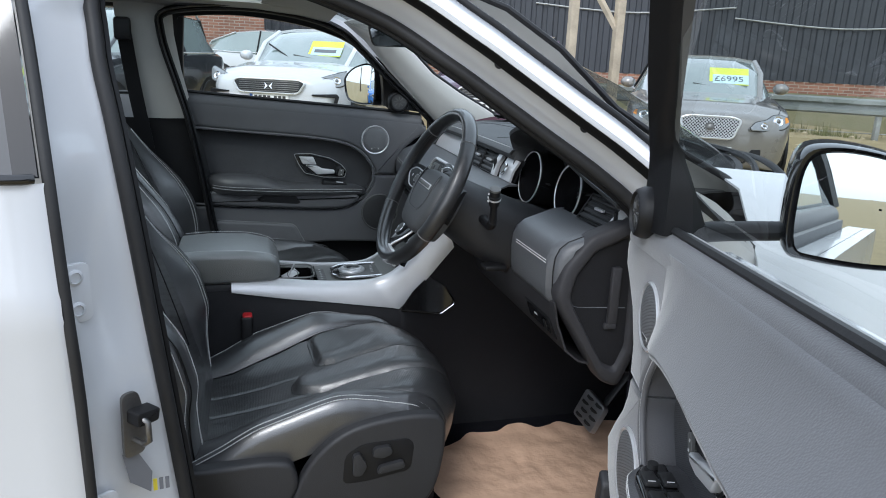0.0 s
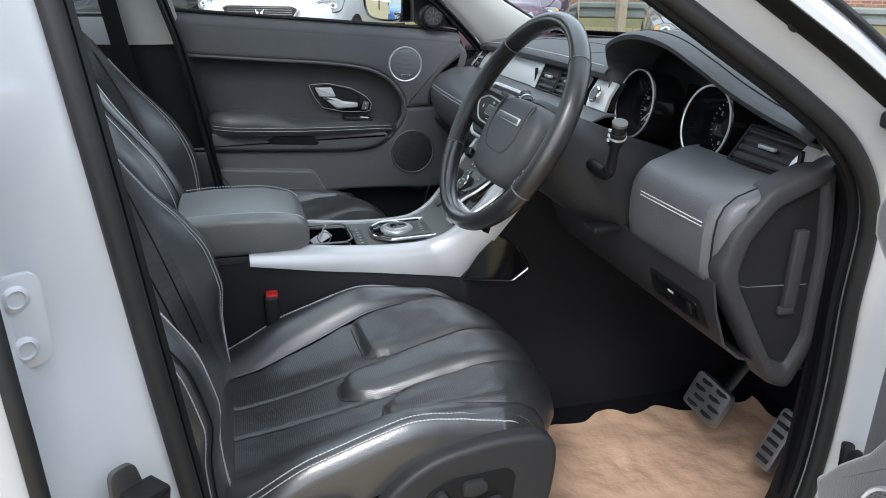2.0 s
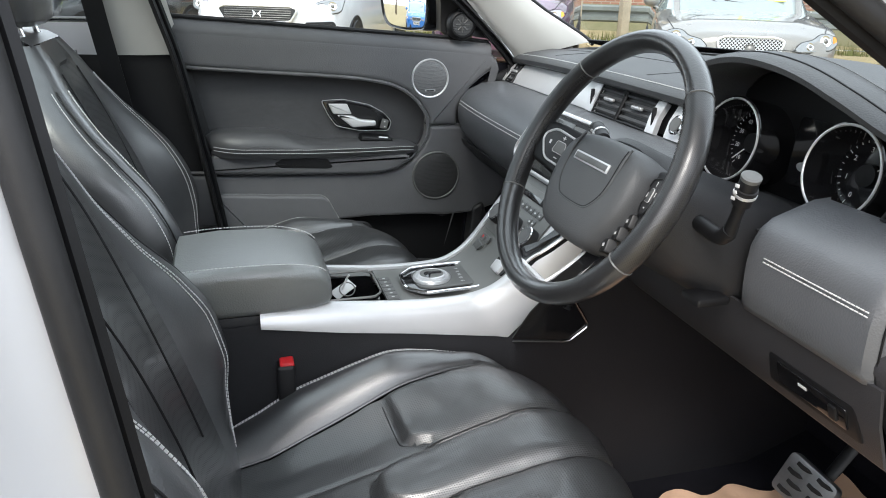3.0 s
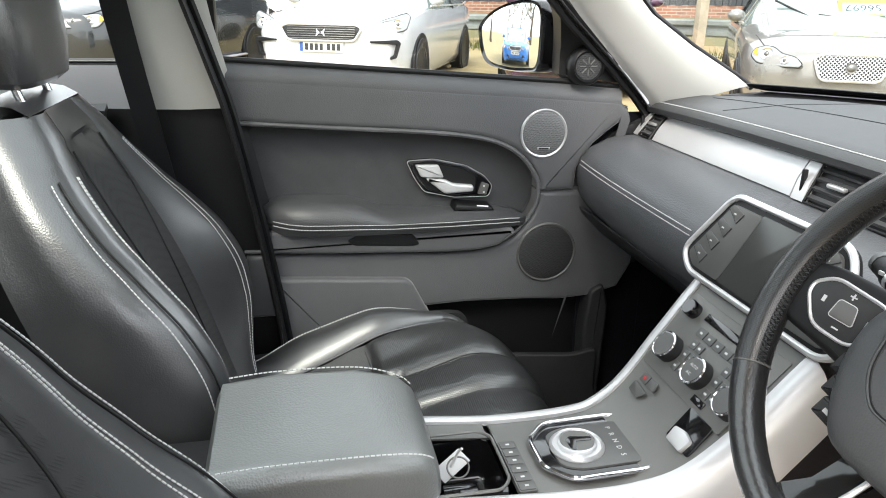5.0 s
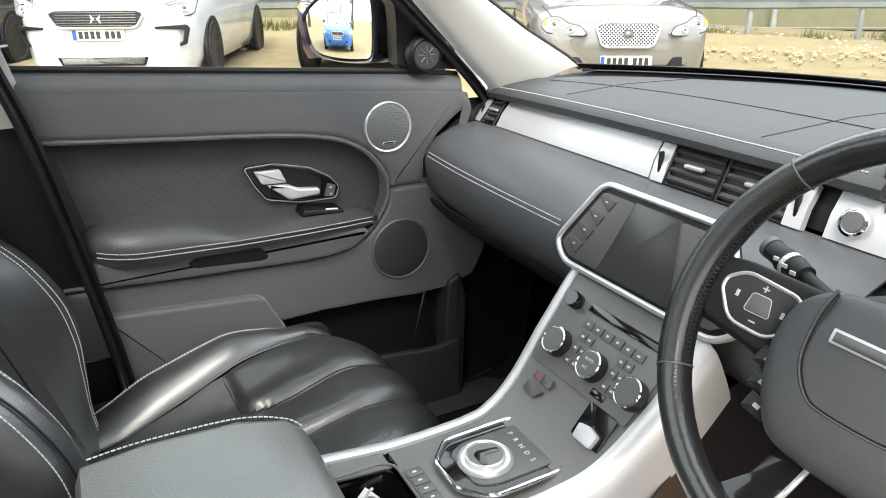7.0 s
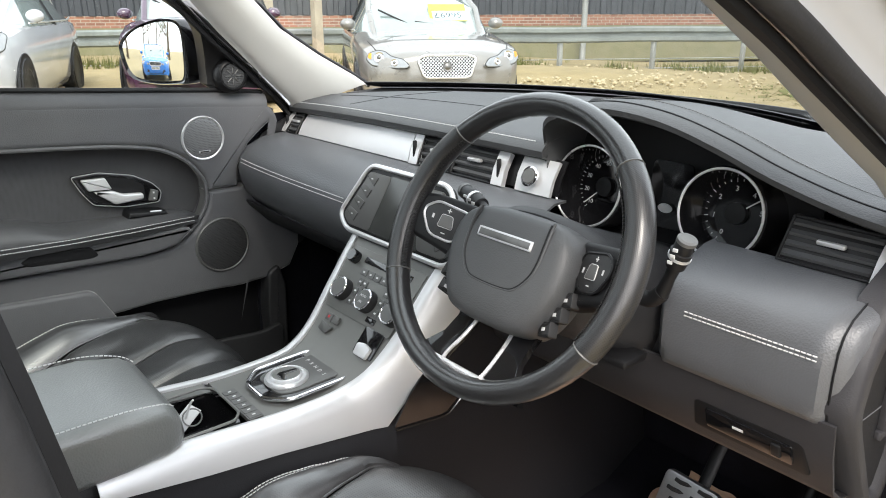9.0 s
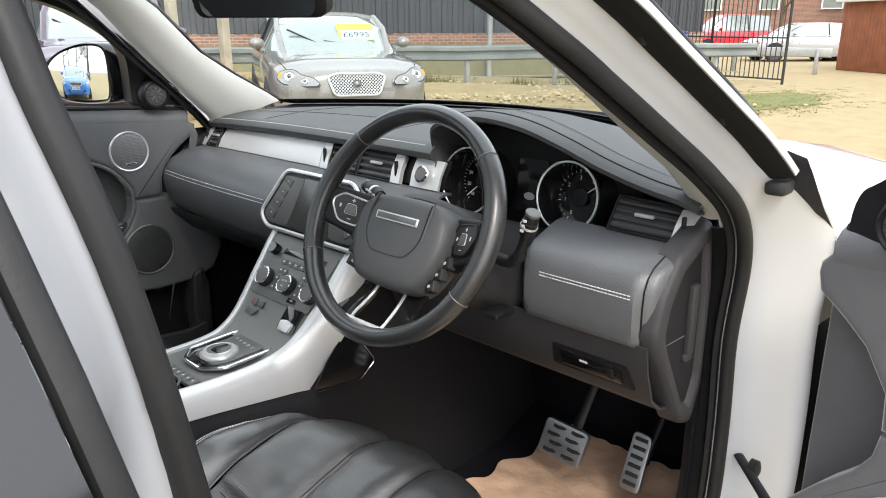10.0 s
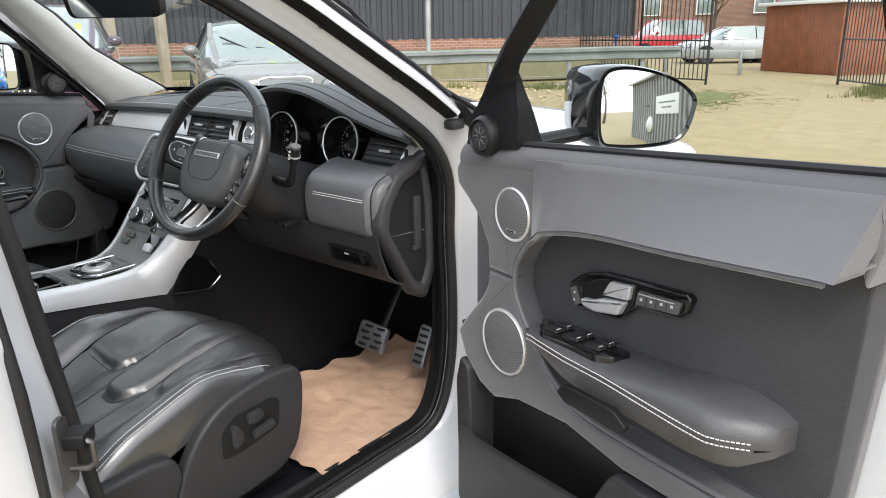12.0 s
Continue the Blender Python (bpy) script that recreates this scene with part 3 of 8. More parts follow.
part("rear_deck", finish(box((0.36, 0.20, 0.05), (-0.56, 0.0, 0.822), 0.008)), PLASTIC, con)
# gear dial in its bright octagonal frame
mdial = frame_m((-0.078, -0.004, topz(-0.08) - 0.002), (1, 0, 0.03), (0, 1, 0))
octo = [(-0.078, -0.030), (-0.078, 0.030), (-0.048, 0.062), (0.052, 0.062), (0.078, 0.036), (0.078, -0.036), (0.052, -0.062), (-0.048, -0.062)]
surround = part("dial_surround", slab(rounded(octo, 0.010), mdial, 0.003, 0.001), GLOSS, con, "gloss black gear dial surround")
part("surround_rim", tube([mdial @ V((p.x, p.y, 0.004)) for p in rounded(octo, 0.012)], 0.0038, 8, True), CHROME, surround, "bright chrome octagonal rim")
part("inner_panel", slab(rounded([(-0.056, -0.034), (-0.056, 0.034), (-0.03, 0.046), (0.050, 0.046), (0.058, 0.03), (0.058, -0.03), (0.050, -0.046), (-0.03, -0.046)], 0.012), mdial, 0.006, 0.002), BUTTON, surround)
mk = mdial @ Matrix.Translation((-0.022, 0, 0.006))
part("dial_knob", lathe([(0.036, 0), (0.036, 0.003), (0.033, 0.006), (0.031, 0.004), (0.026, 0.004), (0.0255, 0.009), (0.0235, 0.010), (0.0225, 0.008), (0.0, 0.008)], mk), RIMTRIM, surround, "bright metal gear dial")
part("dial_face", lathe([(0.0222, 0.0), (0.0222, 0.0092), (0.0, 0.0092)], mk, 32), PANEL, surround, "grey dial face")
part("dial_grip", slab(rounded([(0.020, 0.004), (0.019, -0.004), (-0.002, -0.002), (-0.008, -0.020), (-0.014, -0.016), (-0.015, 0.004), (-0.008, 0.010)], 0.003), mk @ Matrix.Translation((0, 0, 0.0088)), 0.0012, 0.0004), GLOSS, surround)
for k, ch in enumerate("PRNDS"):
    words(ch, mdial @ pose(0.034 - 0.001 * k, 0.030 - 0.015 * k, 0.0065, 0, 0, -90), 0.010, PRINT, surround)
# row of small switches
msw = frame_m((-0.187, -0.020, topz(-0.187) - 0.0055), (1, 0, 0), (0, 1, 0))
strip = part("switch_strip", slab(rounded([(-0.012, -0.052), (0.012, -0.052), (0.012, 0.052), (-0.012, 0.052)], 0.003), msw, 0.0025, 0.0008), BUTTON, con)
for k in range(6):
    part("switch_cap", slab(rounded([(-0.010, -0.0075), (0.010, -0.0075), (0.010, 0.0075), (-0.010, 0.0075)], 0.002), msw @ Matrix.Translation((0, -0.0425 + 0.017 * k, 0.0025)), 0.0012, 0.0005), BUTTON, strip)
    part("symbol", finish(box((0.005, 0.003, 0.0003), (0, -0.0425 + 0.017 * k, 0.0039), m=msw)), PRINT, strip)
# climate panel on the ramp
up = (V((0.125, 0, 1.018)) - V((0.01, 0, 0.880))).normalized()
mcl = frame_m(V((0.06, 0, 0.937)) - V((0, 0, 0.005)), (0, -1, 0), up)
climate = part("climate_panel", slab(rounded([(-0.098, -0.034), (0.098, -0.034), (0.106, 0.088), (-0.106, 0.088)], 0.004), mcl, 0.003, 0.001), PANEL, con, "grey climate control panel with three knobs")
for k, x in enumerate((-0.066, 0.010, 0.086)):
    kn = part("knob", lathe([(0.0205, 0), (0.0205, 0.011), (0.0198, 0.0150), (0.0175, 0.0162), (0.0165, 0.0155), (0, 0.0155)], mcl @ Matrix.Translation((x, 0.004, 0.003)), 32), KEYBLACK, climate, "black knob with a grey cap")
    kn.parent = climate
    part("knob_ring", lathe([(0.0196, 0.0148), (0.0201, 0.0158), (0.0186, 0.0172), (0.0176, 0.0162)], mcl @ Matrix.Translation((x, 0.004, 0.003)), 32), CHROME, climate)
    part("knob_cap", lathe([(0.0174, 0.0158), (0.0170, 0.0170), (0.0, 0.0172)], mcl @ Matrix.Translation((x, 0.004, 0.003)), 32), BUTTON, climate)
words("AUTO", mcl @ pose(0.010, 0.009, 0.0206), 0.006, PRINT, climate)
words("A/C", mcl @ pose(0.010, -0.002, 0.0206), 0.006, PRINT, climate)
part("slot", finish(box((0.135, 0.012, 0.003), (0.012, 0.070, 0.0035), 0.001, m=mcl)), GLOSS, climate, "dark disc slot")
part("volume_knob", lathe([(0.012, 0), (0.012, 0.014), (0.0105, 0.016), (0, 0.016)], mcl @ Matrix.Translation((-0.082, 0.066, 0.003)), 24), GLOSS, climate)
for r, (yy, xs_) in enumerate(((0.048, (-0.040, -0.020, 0.0, 0.020, 0.040, 0.060)), (0.030, (-0.036, -0.022, 0.042, 0.056)), (0.012, (-0.036, -0.022, 0.041, 0.055)), (-0.008, (-0.036, -0.022, 0.041, 0.055)))):
    for x in xs_:
        w = 0.018 if r == 0 else 0.0125
        part("key", slab(rounded([(-w / 2, -0.0065), (w / 2, -0.0065), (w / 2, 0.0065), (-w / 2, 0.0065)], 0.0015), mcl @ Matrix.Translation((x, yy, 0.003)), 0.0022, 0.0006), BUTTON, climate)
        part("symbol", finish(box((0.005, 0.003, 0.0003), (x, yy, 0.0054), m=mcl)), PRINT, climate)
part("display", finish(box((0.026, 0.010, 0.002), (0.040, -0.022, 0.004), 0.001, m=mcl)), GLOSS, climate)
hz = part("hazard_switch", slab(rounded([(-0.009, -0.007), (0.009, -0.007), (0.009, 0.007), (-0.009, 0.007)], 0.002), mcl @ Matrix.Translation((-0.062, -0.050, 0.003)), 0.003, 0.001), BUTTON, con)
part("hazard_mark", finish(box((0.005, 0.005, 0.0004), (-0.062, -0.050, 0.0062), m=mcl)), RED, hz)
part("lock_switch", slab(rounded([(-0.009, -0.007), (0.009, -0.007), (0.009, 0.007), (-0.009, 0.007)], 0.002), mcl @ Matrix.Translation((-0.042, -0.050, 0.003)), 0.003, 0.001), BUTTON, con)
part("traction_switch", slab(rounded([(-0.020, -0.007), (0.006, -0.009), (0.016, 0.006), (-0.02, 0.009)], 0.003), mcl @ Matrix.Translation((-0.055, -0.070, 0.003)), 0.003, 0.001), BUTTON, con)
part("brake_recess", slab(rounded([(-0.026, -0.024), (0.026, -0.024), (0.026, 0.024), (-0.026, 0.024)], 0.004), mcl @ Matrix.Translation((0.062, -0.056, 0.0005)), 0.003, 0.001), GLOSS, con)
part("parking_brake_switch", slab(rounded([(-0.016, -0.012), (0.016, -0.012), (0.018, 0.008), (0.0, 0.012), (-0.018, 0.008)], 0.004), mcl @ Matrix.Translation((0.062, -0.070, 0.003)), 0.007, 0.002), SILVER, con, "satin silver parking brake switch")
# under-console shelf with a bright edge
part("shelf_mouth", slab(rounded([(0.012, 0.772), (0.120, 0.758), (0.160, 0.786), (0.130, 0.835), (0.085, 0.864), (0.045, 0.822)], 0.006), frame_m((0, -0.141, 0), (1, 0, 0), (0, 0, 1)), 0.003), GLOSS, con)
part("shelf_edge", tube([V((x, -0.146, z)) for x, z in ((0.012, 0.770), (0.112, 0.757), (0.126, 0.758), (0.158, 0.781), (0.159, 0.791), (0.130, 0.836))], 0.002, 6), CHROME, con)

# armrest
arm = thing("armrest_box", "padded black leather armrest lid on the centre console", "armrest", (-0.42, 0, 0.85))
rings = []
for x, w, t, lo in ((-0.555, 0.100, 0.914, 0.858), (-0.548, 0.110, 0.928, 0.850), (-0.48, 0.112, 0.934, 0.848), (-0.38, 0.110, 0.932, 0.848), (-0.325, 0.104, 0.921, 0.850), (-0.306, 0.096, 0.906, 0.852), (-0.298, 0.084, 0.890, 0.858)):
    pts = rounded([(-w, lo), (w, lo), (w, t - 0.012), (w - 0.014, t), (-w + 0.014, t), (-w, t - 0.012)], 0.014, 3)
    rings.append([V((x, p.x, p.y)) for p in pts])
lid = part("lid", finish(loft(rings)), SHEENSKIN, arm, "grained black leather lid, sky sheen in its colour")
for sgn in (1, -1):
    st = bmesh.new()
    dashes(spline([(-0.540, sgn * 0.100, 0.932), (-0.48, sgn * 0.1015, 0.9355), (-0.38, sgn * 0.0995, 0.9335), (-0.325, sgn * 0.090, 0.922), (-0.304, sgn * 0.082, 0.907)], 8), bm=st)
    part("stitching", st, THREAD, lid)

# keys left in the cup well
keys = thing("car_keys", "car keys with a white paper tag in the cup well", "keys", (-0.262, -0.02, 0.78))
part("key_fob", finish(box((0.05, 0.03, 0.014), (-0.262, -0.03, 0.815), 0.005, m=None)), GLOSS, keys)
part("paper_tag", finish(box((0.045, 0.022, 0.002), (0, 0, 0), 0.0005, m=pose(-0.268, -0.005, 0.838, 25, -18, 30))), PRINT, keys, "white paper tag")
part("key_ring", tube([V((-0.262 + 0.014 * math.cos(a), -0.015 + 0.008 * math.sin(a), 0.842 + 0.010 * math.sin(a))) for a in (2 * math.pi * k / 20 for k in range(20))], 0.0012, 6, True), STEEL, keys)
part("string", tube(spline([(-0.27, -0.01, 0.84), (-0.262, -0.012, 0.862), (-0.258, -0.016, 0.870)], 5), 0.0018, 6), PRINT, keys)

# dashboard ---------------------------------------------------------
dash = thing("dashboard", "dark leather-covered dashboard with pale stitching and a satin silver strip", "dashboard", (0.35, 0, 0.8))
ys = [-0.72 + 1.44 * k / 48 for k in range(49)]


def bow(y, mid, end):
    """A value that runs from mid at the middle to end at both sides."""
    return mid + (end - mid) * (abs(y) / 0.70) ** 2.2


def padrow(y):
    lip_x, lip_z = bow(y, 0.268, 0.322), bow(y, 1.208, 1.182)
    far_x = bow(y, 0.86, 0.55)
    return [(lip_x + 0.012, y, lip_z - 0.022), (lip_x - 0.002, y, lip_z - 0.016), (lip_x - 0.004, y, lip_z - 0.006), (lip_x + 0.003, y, lip_z + 0.003), (lip_x + 0.03, y, lip_z + 0.011), (lip_x + (far_x - lip_x) * 0.35, y, lip_z + 0.020), (lip_x + (far_x - lip_x) * 0.7, y, lip_z + 0.018), (far_x, y, lip_z + 0.004), (far_x + 0.02, y, lip_z - 0.03)]


upper = part("upper_pad", finish(sheet([padrow(y) for y in [-0.205 + 0.925 * k / 34 for k in range(35)]], thick=0.003)), DASHTOP, dash, "leather-covered upper dash pad")
seams = bmesh.new()
for y0_ in (0.42, -0.02):
    tube([V(padrow(y0_)[4]) + V((0, 0, 0.0003)), V(padrow(y0_)[5]) + V((0, 0, 0.0003)), V(padrow(y0_)[6]) + V((0, 0, 0.0003))], 0.0008, 6, bm=seams)
tube([V(padrow(y)[4]).lerp(V(padrow(y)[5]), 0.8) + V((0, 0, 0.0004)) for y in ys if -0.1 < y < 0.62], 0.0008, 6, bm=seams)
part("pad_seam", seams, BLACK, upper)
part("sun_sensor", lathe([(0.018, 0), (0.017, 0.006), (0.010, 0.011), (0, 0.012)], Matrix.Translation((0.66, 0.0, 1.224)), 24), BLACK, upper)
st = dashes([V(padrow(y)[3]) + V((0.006, 0, 0.003)) for y in ys if y > -0.2], bm=None)
part("stitching", st, THREAD, upper)


def striprow(y, e=0.0):
    zx, zz = bow(y, 0.285, 0.335), bow(y, 1.186, 1.163)
    bx, bz = bow(y, 0.262, 0.298), bow(y, 1.132, 1.118)
    return [V((zx - e, y, zz)), V(((zx + bx) / 2 - 0.004 - e, y, (zz + bz) / 2)), V((bx - e, y, bz))]


part("strip_bed", finish(sheet([striprow(y, -0.012) for y in [-0.232 + 0.952 * k / 34 for k in range(35)]], thick=0.003)), BLACK, dash)
part("strip_bed", finish(sheet([striprow(y, -0.012) for y in [-0.72 + 0.136 * k / 5 for k in range(6)]], thick=0.003)), BLACK, dash)
part("silver_strip", finish(sheet([striprow(y, 0.002) for y in [0.138 + 0.478 * k / 14 for k in range(15)]], thick=0.006)), SILVER, dash, "satin silver dash strip")
part("starter_strip", finish(sheet([striprow(y, 0.002) for y in [-0.228 + 0.075 * k / 4 for k in range(5)]], thick=0.006)), SILVER, dash, "satin silver starter panel")
cs = striprow(-0.186, 0.008)
mst = frame_m(cs[1], (0, -1, 0), cs[0] - cs[2])
starter = part("start_button", lathe([(0.017, 0), (0.017, 0.003), (0.014, 0.0045), (0.0135, 0.003), (0, 0.003)], mst, 28), CHROME, dash, "round start button")
part("start_cap", lathe([(0.0125, 0.003), (0.012, 0.0055), (0, 0.006)], mst, 28), BUTTON, starter)


def vent(y0_, y1_, bez=0):
    """An air vent between two places of the dash strip, with slats, a divider tab and a bright thumbwheel bezel at bez (-1 or +1)."""
    n_ = 6
    yy = [y0_ + (y1_ - y0_) * k / n_ for k in range(n_ + 1)]
    v = part("air_vent", finish(sheet([striprow(y, -0.004) for y in yy], thick=0.004)), BLACK, dash, "black slatted air vent")
    for f in (0.14, 0.38, 0.62, 0.86):
        rows = []
        for y in yy:
            a, _, c = striprow(y, 0.001)
            p = a.lerp(c, f)
            rows.append([p + V((0.012, 0, 0.006)), p + V((-0.003, 0, 0.001)), p + V((-0.002, 0, -0.003)), p + V((0.012, 0, 0.001))])
        part("slat", finish(sheet(rows, closed=True)), SOFT, v)
    ym = (y0_ + y1_) / 2
    a, _, c = striprow(ym, 0.006)
    part("tab", finish(box((0.008, 0.034, 0.006), a.lerp(c, 0.42), 0.002)), RIMTRIM, v, "bright vent tab")
    frame_pts = [striprow(y0_, 0.003)[0], striprow(ym, 0.003)[0], striprow(y1_, 0.003)[0], striprow(y1_, 0.003)[2], striprow(ym, 0.003)[2], striprow(y0_, 0.003)[2]]
    part("vent_frame", tube(frame_pts, 0.0028, 6, True), BLACK, v)
    if bez:
        e0 = y1_ if bez > 0 else y0_
        e1 = e0 + bez * 0.026
        b = part("vent_bezel", finish(sheet([striprow(e0 + (e1 - e0) * k / 3, 0.006) for k in range(4)], thick=0.010)), SILVER, v, "satin silver thumbwheel bezel")
        a, _, c = striprow((e0 + e1) / 2, 0.010)
        part("thumbwheel", finish(box((0.008, 0.006, 0.034), a.lerp(c, 0.5), 0.002, m=None)), BLACK, v)


vent(0.012, 0.105, 1)
vent(-0.100, 0.006, -1)
vent(0.630, 0.690, 1)
vent(-0.692, -0.588, -1)


# padded lower dash: glovebox side
def lower_row(y, s=1.0):
    bx, bz = bow(y, 0.262, 0.298), bow(y, 1.130, 1.116)
    k = 0.02 * (abs(y) / 0.7) ** 4
    return [V((bx + 0.004, y, bz)), V((bx - 0.022, y, bz - 0.001)), V((0.205 + k, y, 1.112)), V((0.165 + k, y, 1.094)), V((0.145 + k, y, 1.070)), V((0.138 + k, y, 1.045)), V((0.140 + k, y, 1.015)), V((0.152 + k, y, 0.985)), V((0.175 + k, y, 0.955)), V((0.22 + k, y, 0.935)), V((0.30, y, 0.925))]


def pad_rows(y0_, y1_, n_=20, round_end=0.03, profile=lower_row):
    rows = []
    for k in range(n_ + 1):
        y = y0_ + (y1_ - y0_) * k / n_
        e = min(abs(y - y0_), abs(y1_ - y)) / round_end
        sq = 1 - math.sqrt(max(0, 1 - (1 - min(e, 1)) ** 2))
        rows.append([p + V((round_end * sq, 0, 0)) for p in profile(y)])
    return rows


glove = part("glovebox_pad", finish(sheet(pad_rows(0.10, 0.715, 26), thick=0.004)), DASH, dash, "leather-covered glovebox pad")
st = bmesh.new()
for f in (0.10, 0.42):
    dashes([V(lower_row(y)[4]).lerp(V(lower_row(y)[5]), f) + V((-0.0012, 0, 0)) for y in [0.19 + 0.49 * k / 40 for k in range(41)]], bm=st)
part("stitching", st, THREAD, glove, "pale twin stitching")
part("middle_pad", finish(sheet(pad_rows(-0.25, 0.12, 14, 0.01), thick=0.004)), DASH, dash)


def knee_row(y):
    bx, bz = bow(y, 0.262, 0.298), bow(y, 1.130, 1.116)
    return [V((bx + 0.006, y, bz)), V((bx - 0.02, y, bz - 0.002)), V((0.232, y, 1.112)), V((0.200, y, 1.101)), V((0.184, y, 1.088)), V((0.176, y, 1.070)), V((0.174, y, 1.045)), V((0.175, y, 1.015)), V((0.178, y, 0.992)), V((0.184, y, 0.981)), V((0.200, y, 0.976)), V((0.30, y, 0.97))]


kneep = part("knee_pad", finish(sheet(pad_rows(-0.710, -0.497, 22, 0.010, knee_row), thick=0.004)), DASH, dash, "leather-covered knee pad")
st = bmesh.new()
for f in (0.55, 0.95):
    dashes([V(knee_row(y)[5]).lerp(V(knee_row(y)[6]), f * 0.5) + V((-0.0012, 0, 0)) for y in [-0.695 + 0.160 * k / 20 for k in range(21)]], bm=st)
part("stitching", st, THREAD, kneep, "pale twin stitching")
part("column_pad", finish(sheet([[p + V((0.06, 0, -0.045)) for p in lower_row(y)[2:]] for y in [-0.50 + 0.26 * k / 8 for k in range(9)]], thick=0.004)), DARKTRIM, dash)
# lower panels
part("lower_panel", finish(sheet([[(0.190, y, 0.985), (0.200, y, 0.94), (0.222, y, 0.885), (0.250, y, 0.862), (0.36, y, 0.83), (0.62, y, 0.80)] for y in (-0.722, -0.71, -0.55, -0.40, -0.28, -0.16)], thick=0.004)), DARKTRIM, dash, "dark plastic lower dash panel")
part("glovebox_door", finish(sheet([[(0.178, y, 0.958), (0.185, y, 0.945), (0.235, y, 0.895), (0.33, y, 0.845), (0.62, y, 0.80)] for y in (0.14, 0.3, 0.5, 0.70, 0.72)], thick=0.004)), DARKTRIM, dash, "dark plastic lower glovebox panel")
msp = frame_m((0.2065, -0.622, 0.921), (0, -1, 0), (-0.36, 0, 1))
swp = part("switch_panel", slab(rounded([(-0.076, -0.026), (0.076, -0.026), (0.068, 0.024), (-0.072, 0.024)], 0.008), msp, 0.004, 0.002), BLACK, dash, "black switch panel")
part("switch_face", slab(rounded([(-0.056, -0.015), (0.056, -0.017), (0.056, 0.014), (-0.056, 0.017)], 0.004), msp @ Matrix.Translation((0, 0, 0.004)), 0.002, 0.001), GLOSS, swp)
part("symbol", finish(box((0.014, 0.004, 0.0006), (-0.012, 0.004, 0.0065), m=msp)), PRINT, swp)
part("dimmer_wheel", finish(box((0.012, 0.020, 0.004), (0.036, -0.002, 0.0065), 0.0015, m=msp)), BLACK, swp)
# end cap seen with the door open: a side strip of the pad, then a broad frame round a sunk panel
part("pad_end", finish(sheet([[p + V((0.010 + dx, dy, 0)) for p in knee_row(-0.710)] for dx, dy in ((0.0, 0.001), (0.003, -0.008), (0.010, -0.016), (0.024, -0.020))], thick=0.003)), DASH, kneep)
part("pad_end_seam", tube([p + V((0.0095, -0.001, 0)) for p in knee_row(-0.710)[2:-1]], 0.0013, 6), BLACK, kneep)
capo = [(0.182, 1.005), (0.194, 0.975), (0.295, 0.818), (0.335, 0.800), (0.362, 0.86), (0.358, 1.04), (0.340, 1.155), (0.325, 1.150), (0.300, 1.138), (0.245, 1.118), (0.197, 1.06)]
cap_c = V((0.292, 0.985))


def cap_ring(k, y):
    return [V((cap_c.x + (p.x - cap_c.x) * k, y, cap_c.y + (p.y - cap_c.y) * (1 - (1 - k) * 0.8))) for p in rounded(capo, 0.014)]


ec = part("dash_end_cap", finish(loft([cap_ring(k, y) for k, y in ((1.0, -0.700), (1.0, -0.726), (0.97, -0.734), (0.93, -0.738), (0.78, -0.739), (0.74, -0.737), (0.70, -0.729))])), DARKTRIM, dash, "dark plastic dash end panel")
# thin darker sheet on the sunk face, with the recess's shade in its colour
part("end_recess", finish(loft([cap_ring(0.695, -0.728), cap_ring(0.69, -0.7296)])), SHADEDTRIM, ec)
part("recess_rib", finish(box((0.020, 0.012, 0.115), (0.306, -0.733, 0.998), 0.003)), DARKTRIM, ec)
part("rib_foot", finish(box((0.026, 0.010, 0.012), (0.303, -0.733, 0.936), 0.003)), DARKTRIM, ec)
part("dash_end_cap", slab(rounded(capo, 0.02), frame_m((0, 0.724, 0), (1, 0, 0), (0, 0, 1)) @ Matrix.Scale(-1, 4, (0, 0, 1)), 0.022, 0.010, 3), PLASTIC, dash)

# screen
n_s = (V((0.180, 0, 1.145)) - V((0.128, 0, 0.998))).normalized()
mscr = frame_m((0.146, 0.0, 1.070), (0, -1, 0), n_s)
sc_out = [(-0.113, 0.074), (-0.173, -0.028), (-0.142, -0.053), (0.142, -0.053), (0.173, -0.028), (0.113, 0.074)]
display = part("screen_unit", slab(rounded(sc_out, 0.020, 5), mscr, 0.012, 0.004), BLACK, dash, "touch screen unit with bright rim")
part("screen_rim", tube([mscr @ V((p.x, p.y, 0.012)) for p in rounded(sc_out, 0.022, 6)], 0.0048, 8, True), SILVER, display, "satin silver screen rim")
for sgn in (-1, 1):
    bank = [(-0.105, 0.062), (-0.156, -0.028), (-0.134, -0.043), (-0.070, -0.043), (-0.040, 0.062)]
    part("screen_bank", slab(rounded([(-sgn * x, y) for x, y in bank], 0.008), mscr @ Matrix.Translation((0, 0, 0.010)), 0.006, 0.002), BUTTON, display, "grey side panel of screen keys")
    for k in range(4):
        f = k / 3
        c = V((-0.092 - 0.036 * f, 0.050 - 0.072 * f))
        keyo = [c + V(p) for p in ((-0.017, 0.004), (-0.010, 0.0115), (0.017, 0.004), (0.009, -0.0115))]
        key_ = part("screen_key", slab(rounded([(-sgn * p.x, p.y) for p in keyo], 0.003), mscr @ Matrix.Translation((0, 0, 0.0160)), 0.0014, 0.0006), BUTTON, display)
        part("key_gap", tube([mscr @ V((-sgn * keyo[i].x, keyo[i].y, 0.0168)) for i in (0, 3, 2)], 0.0007, 5), KEYBLACK, key_)
        part("symbol", finish(box((0.005, 0.002, 0.0004), (-sgn * c.x, c.y, 0.0176), m=mscr)), PRINT, key_)
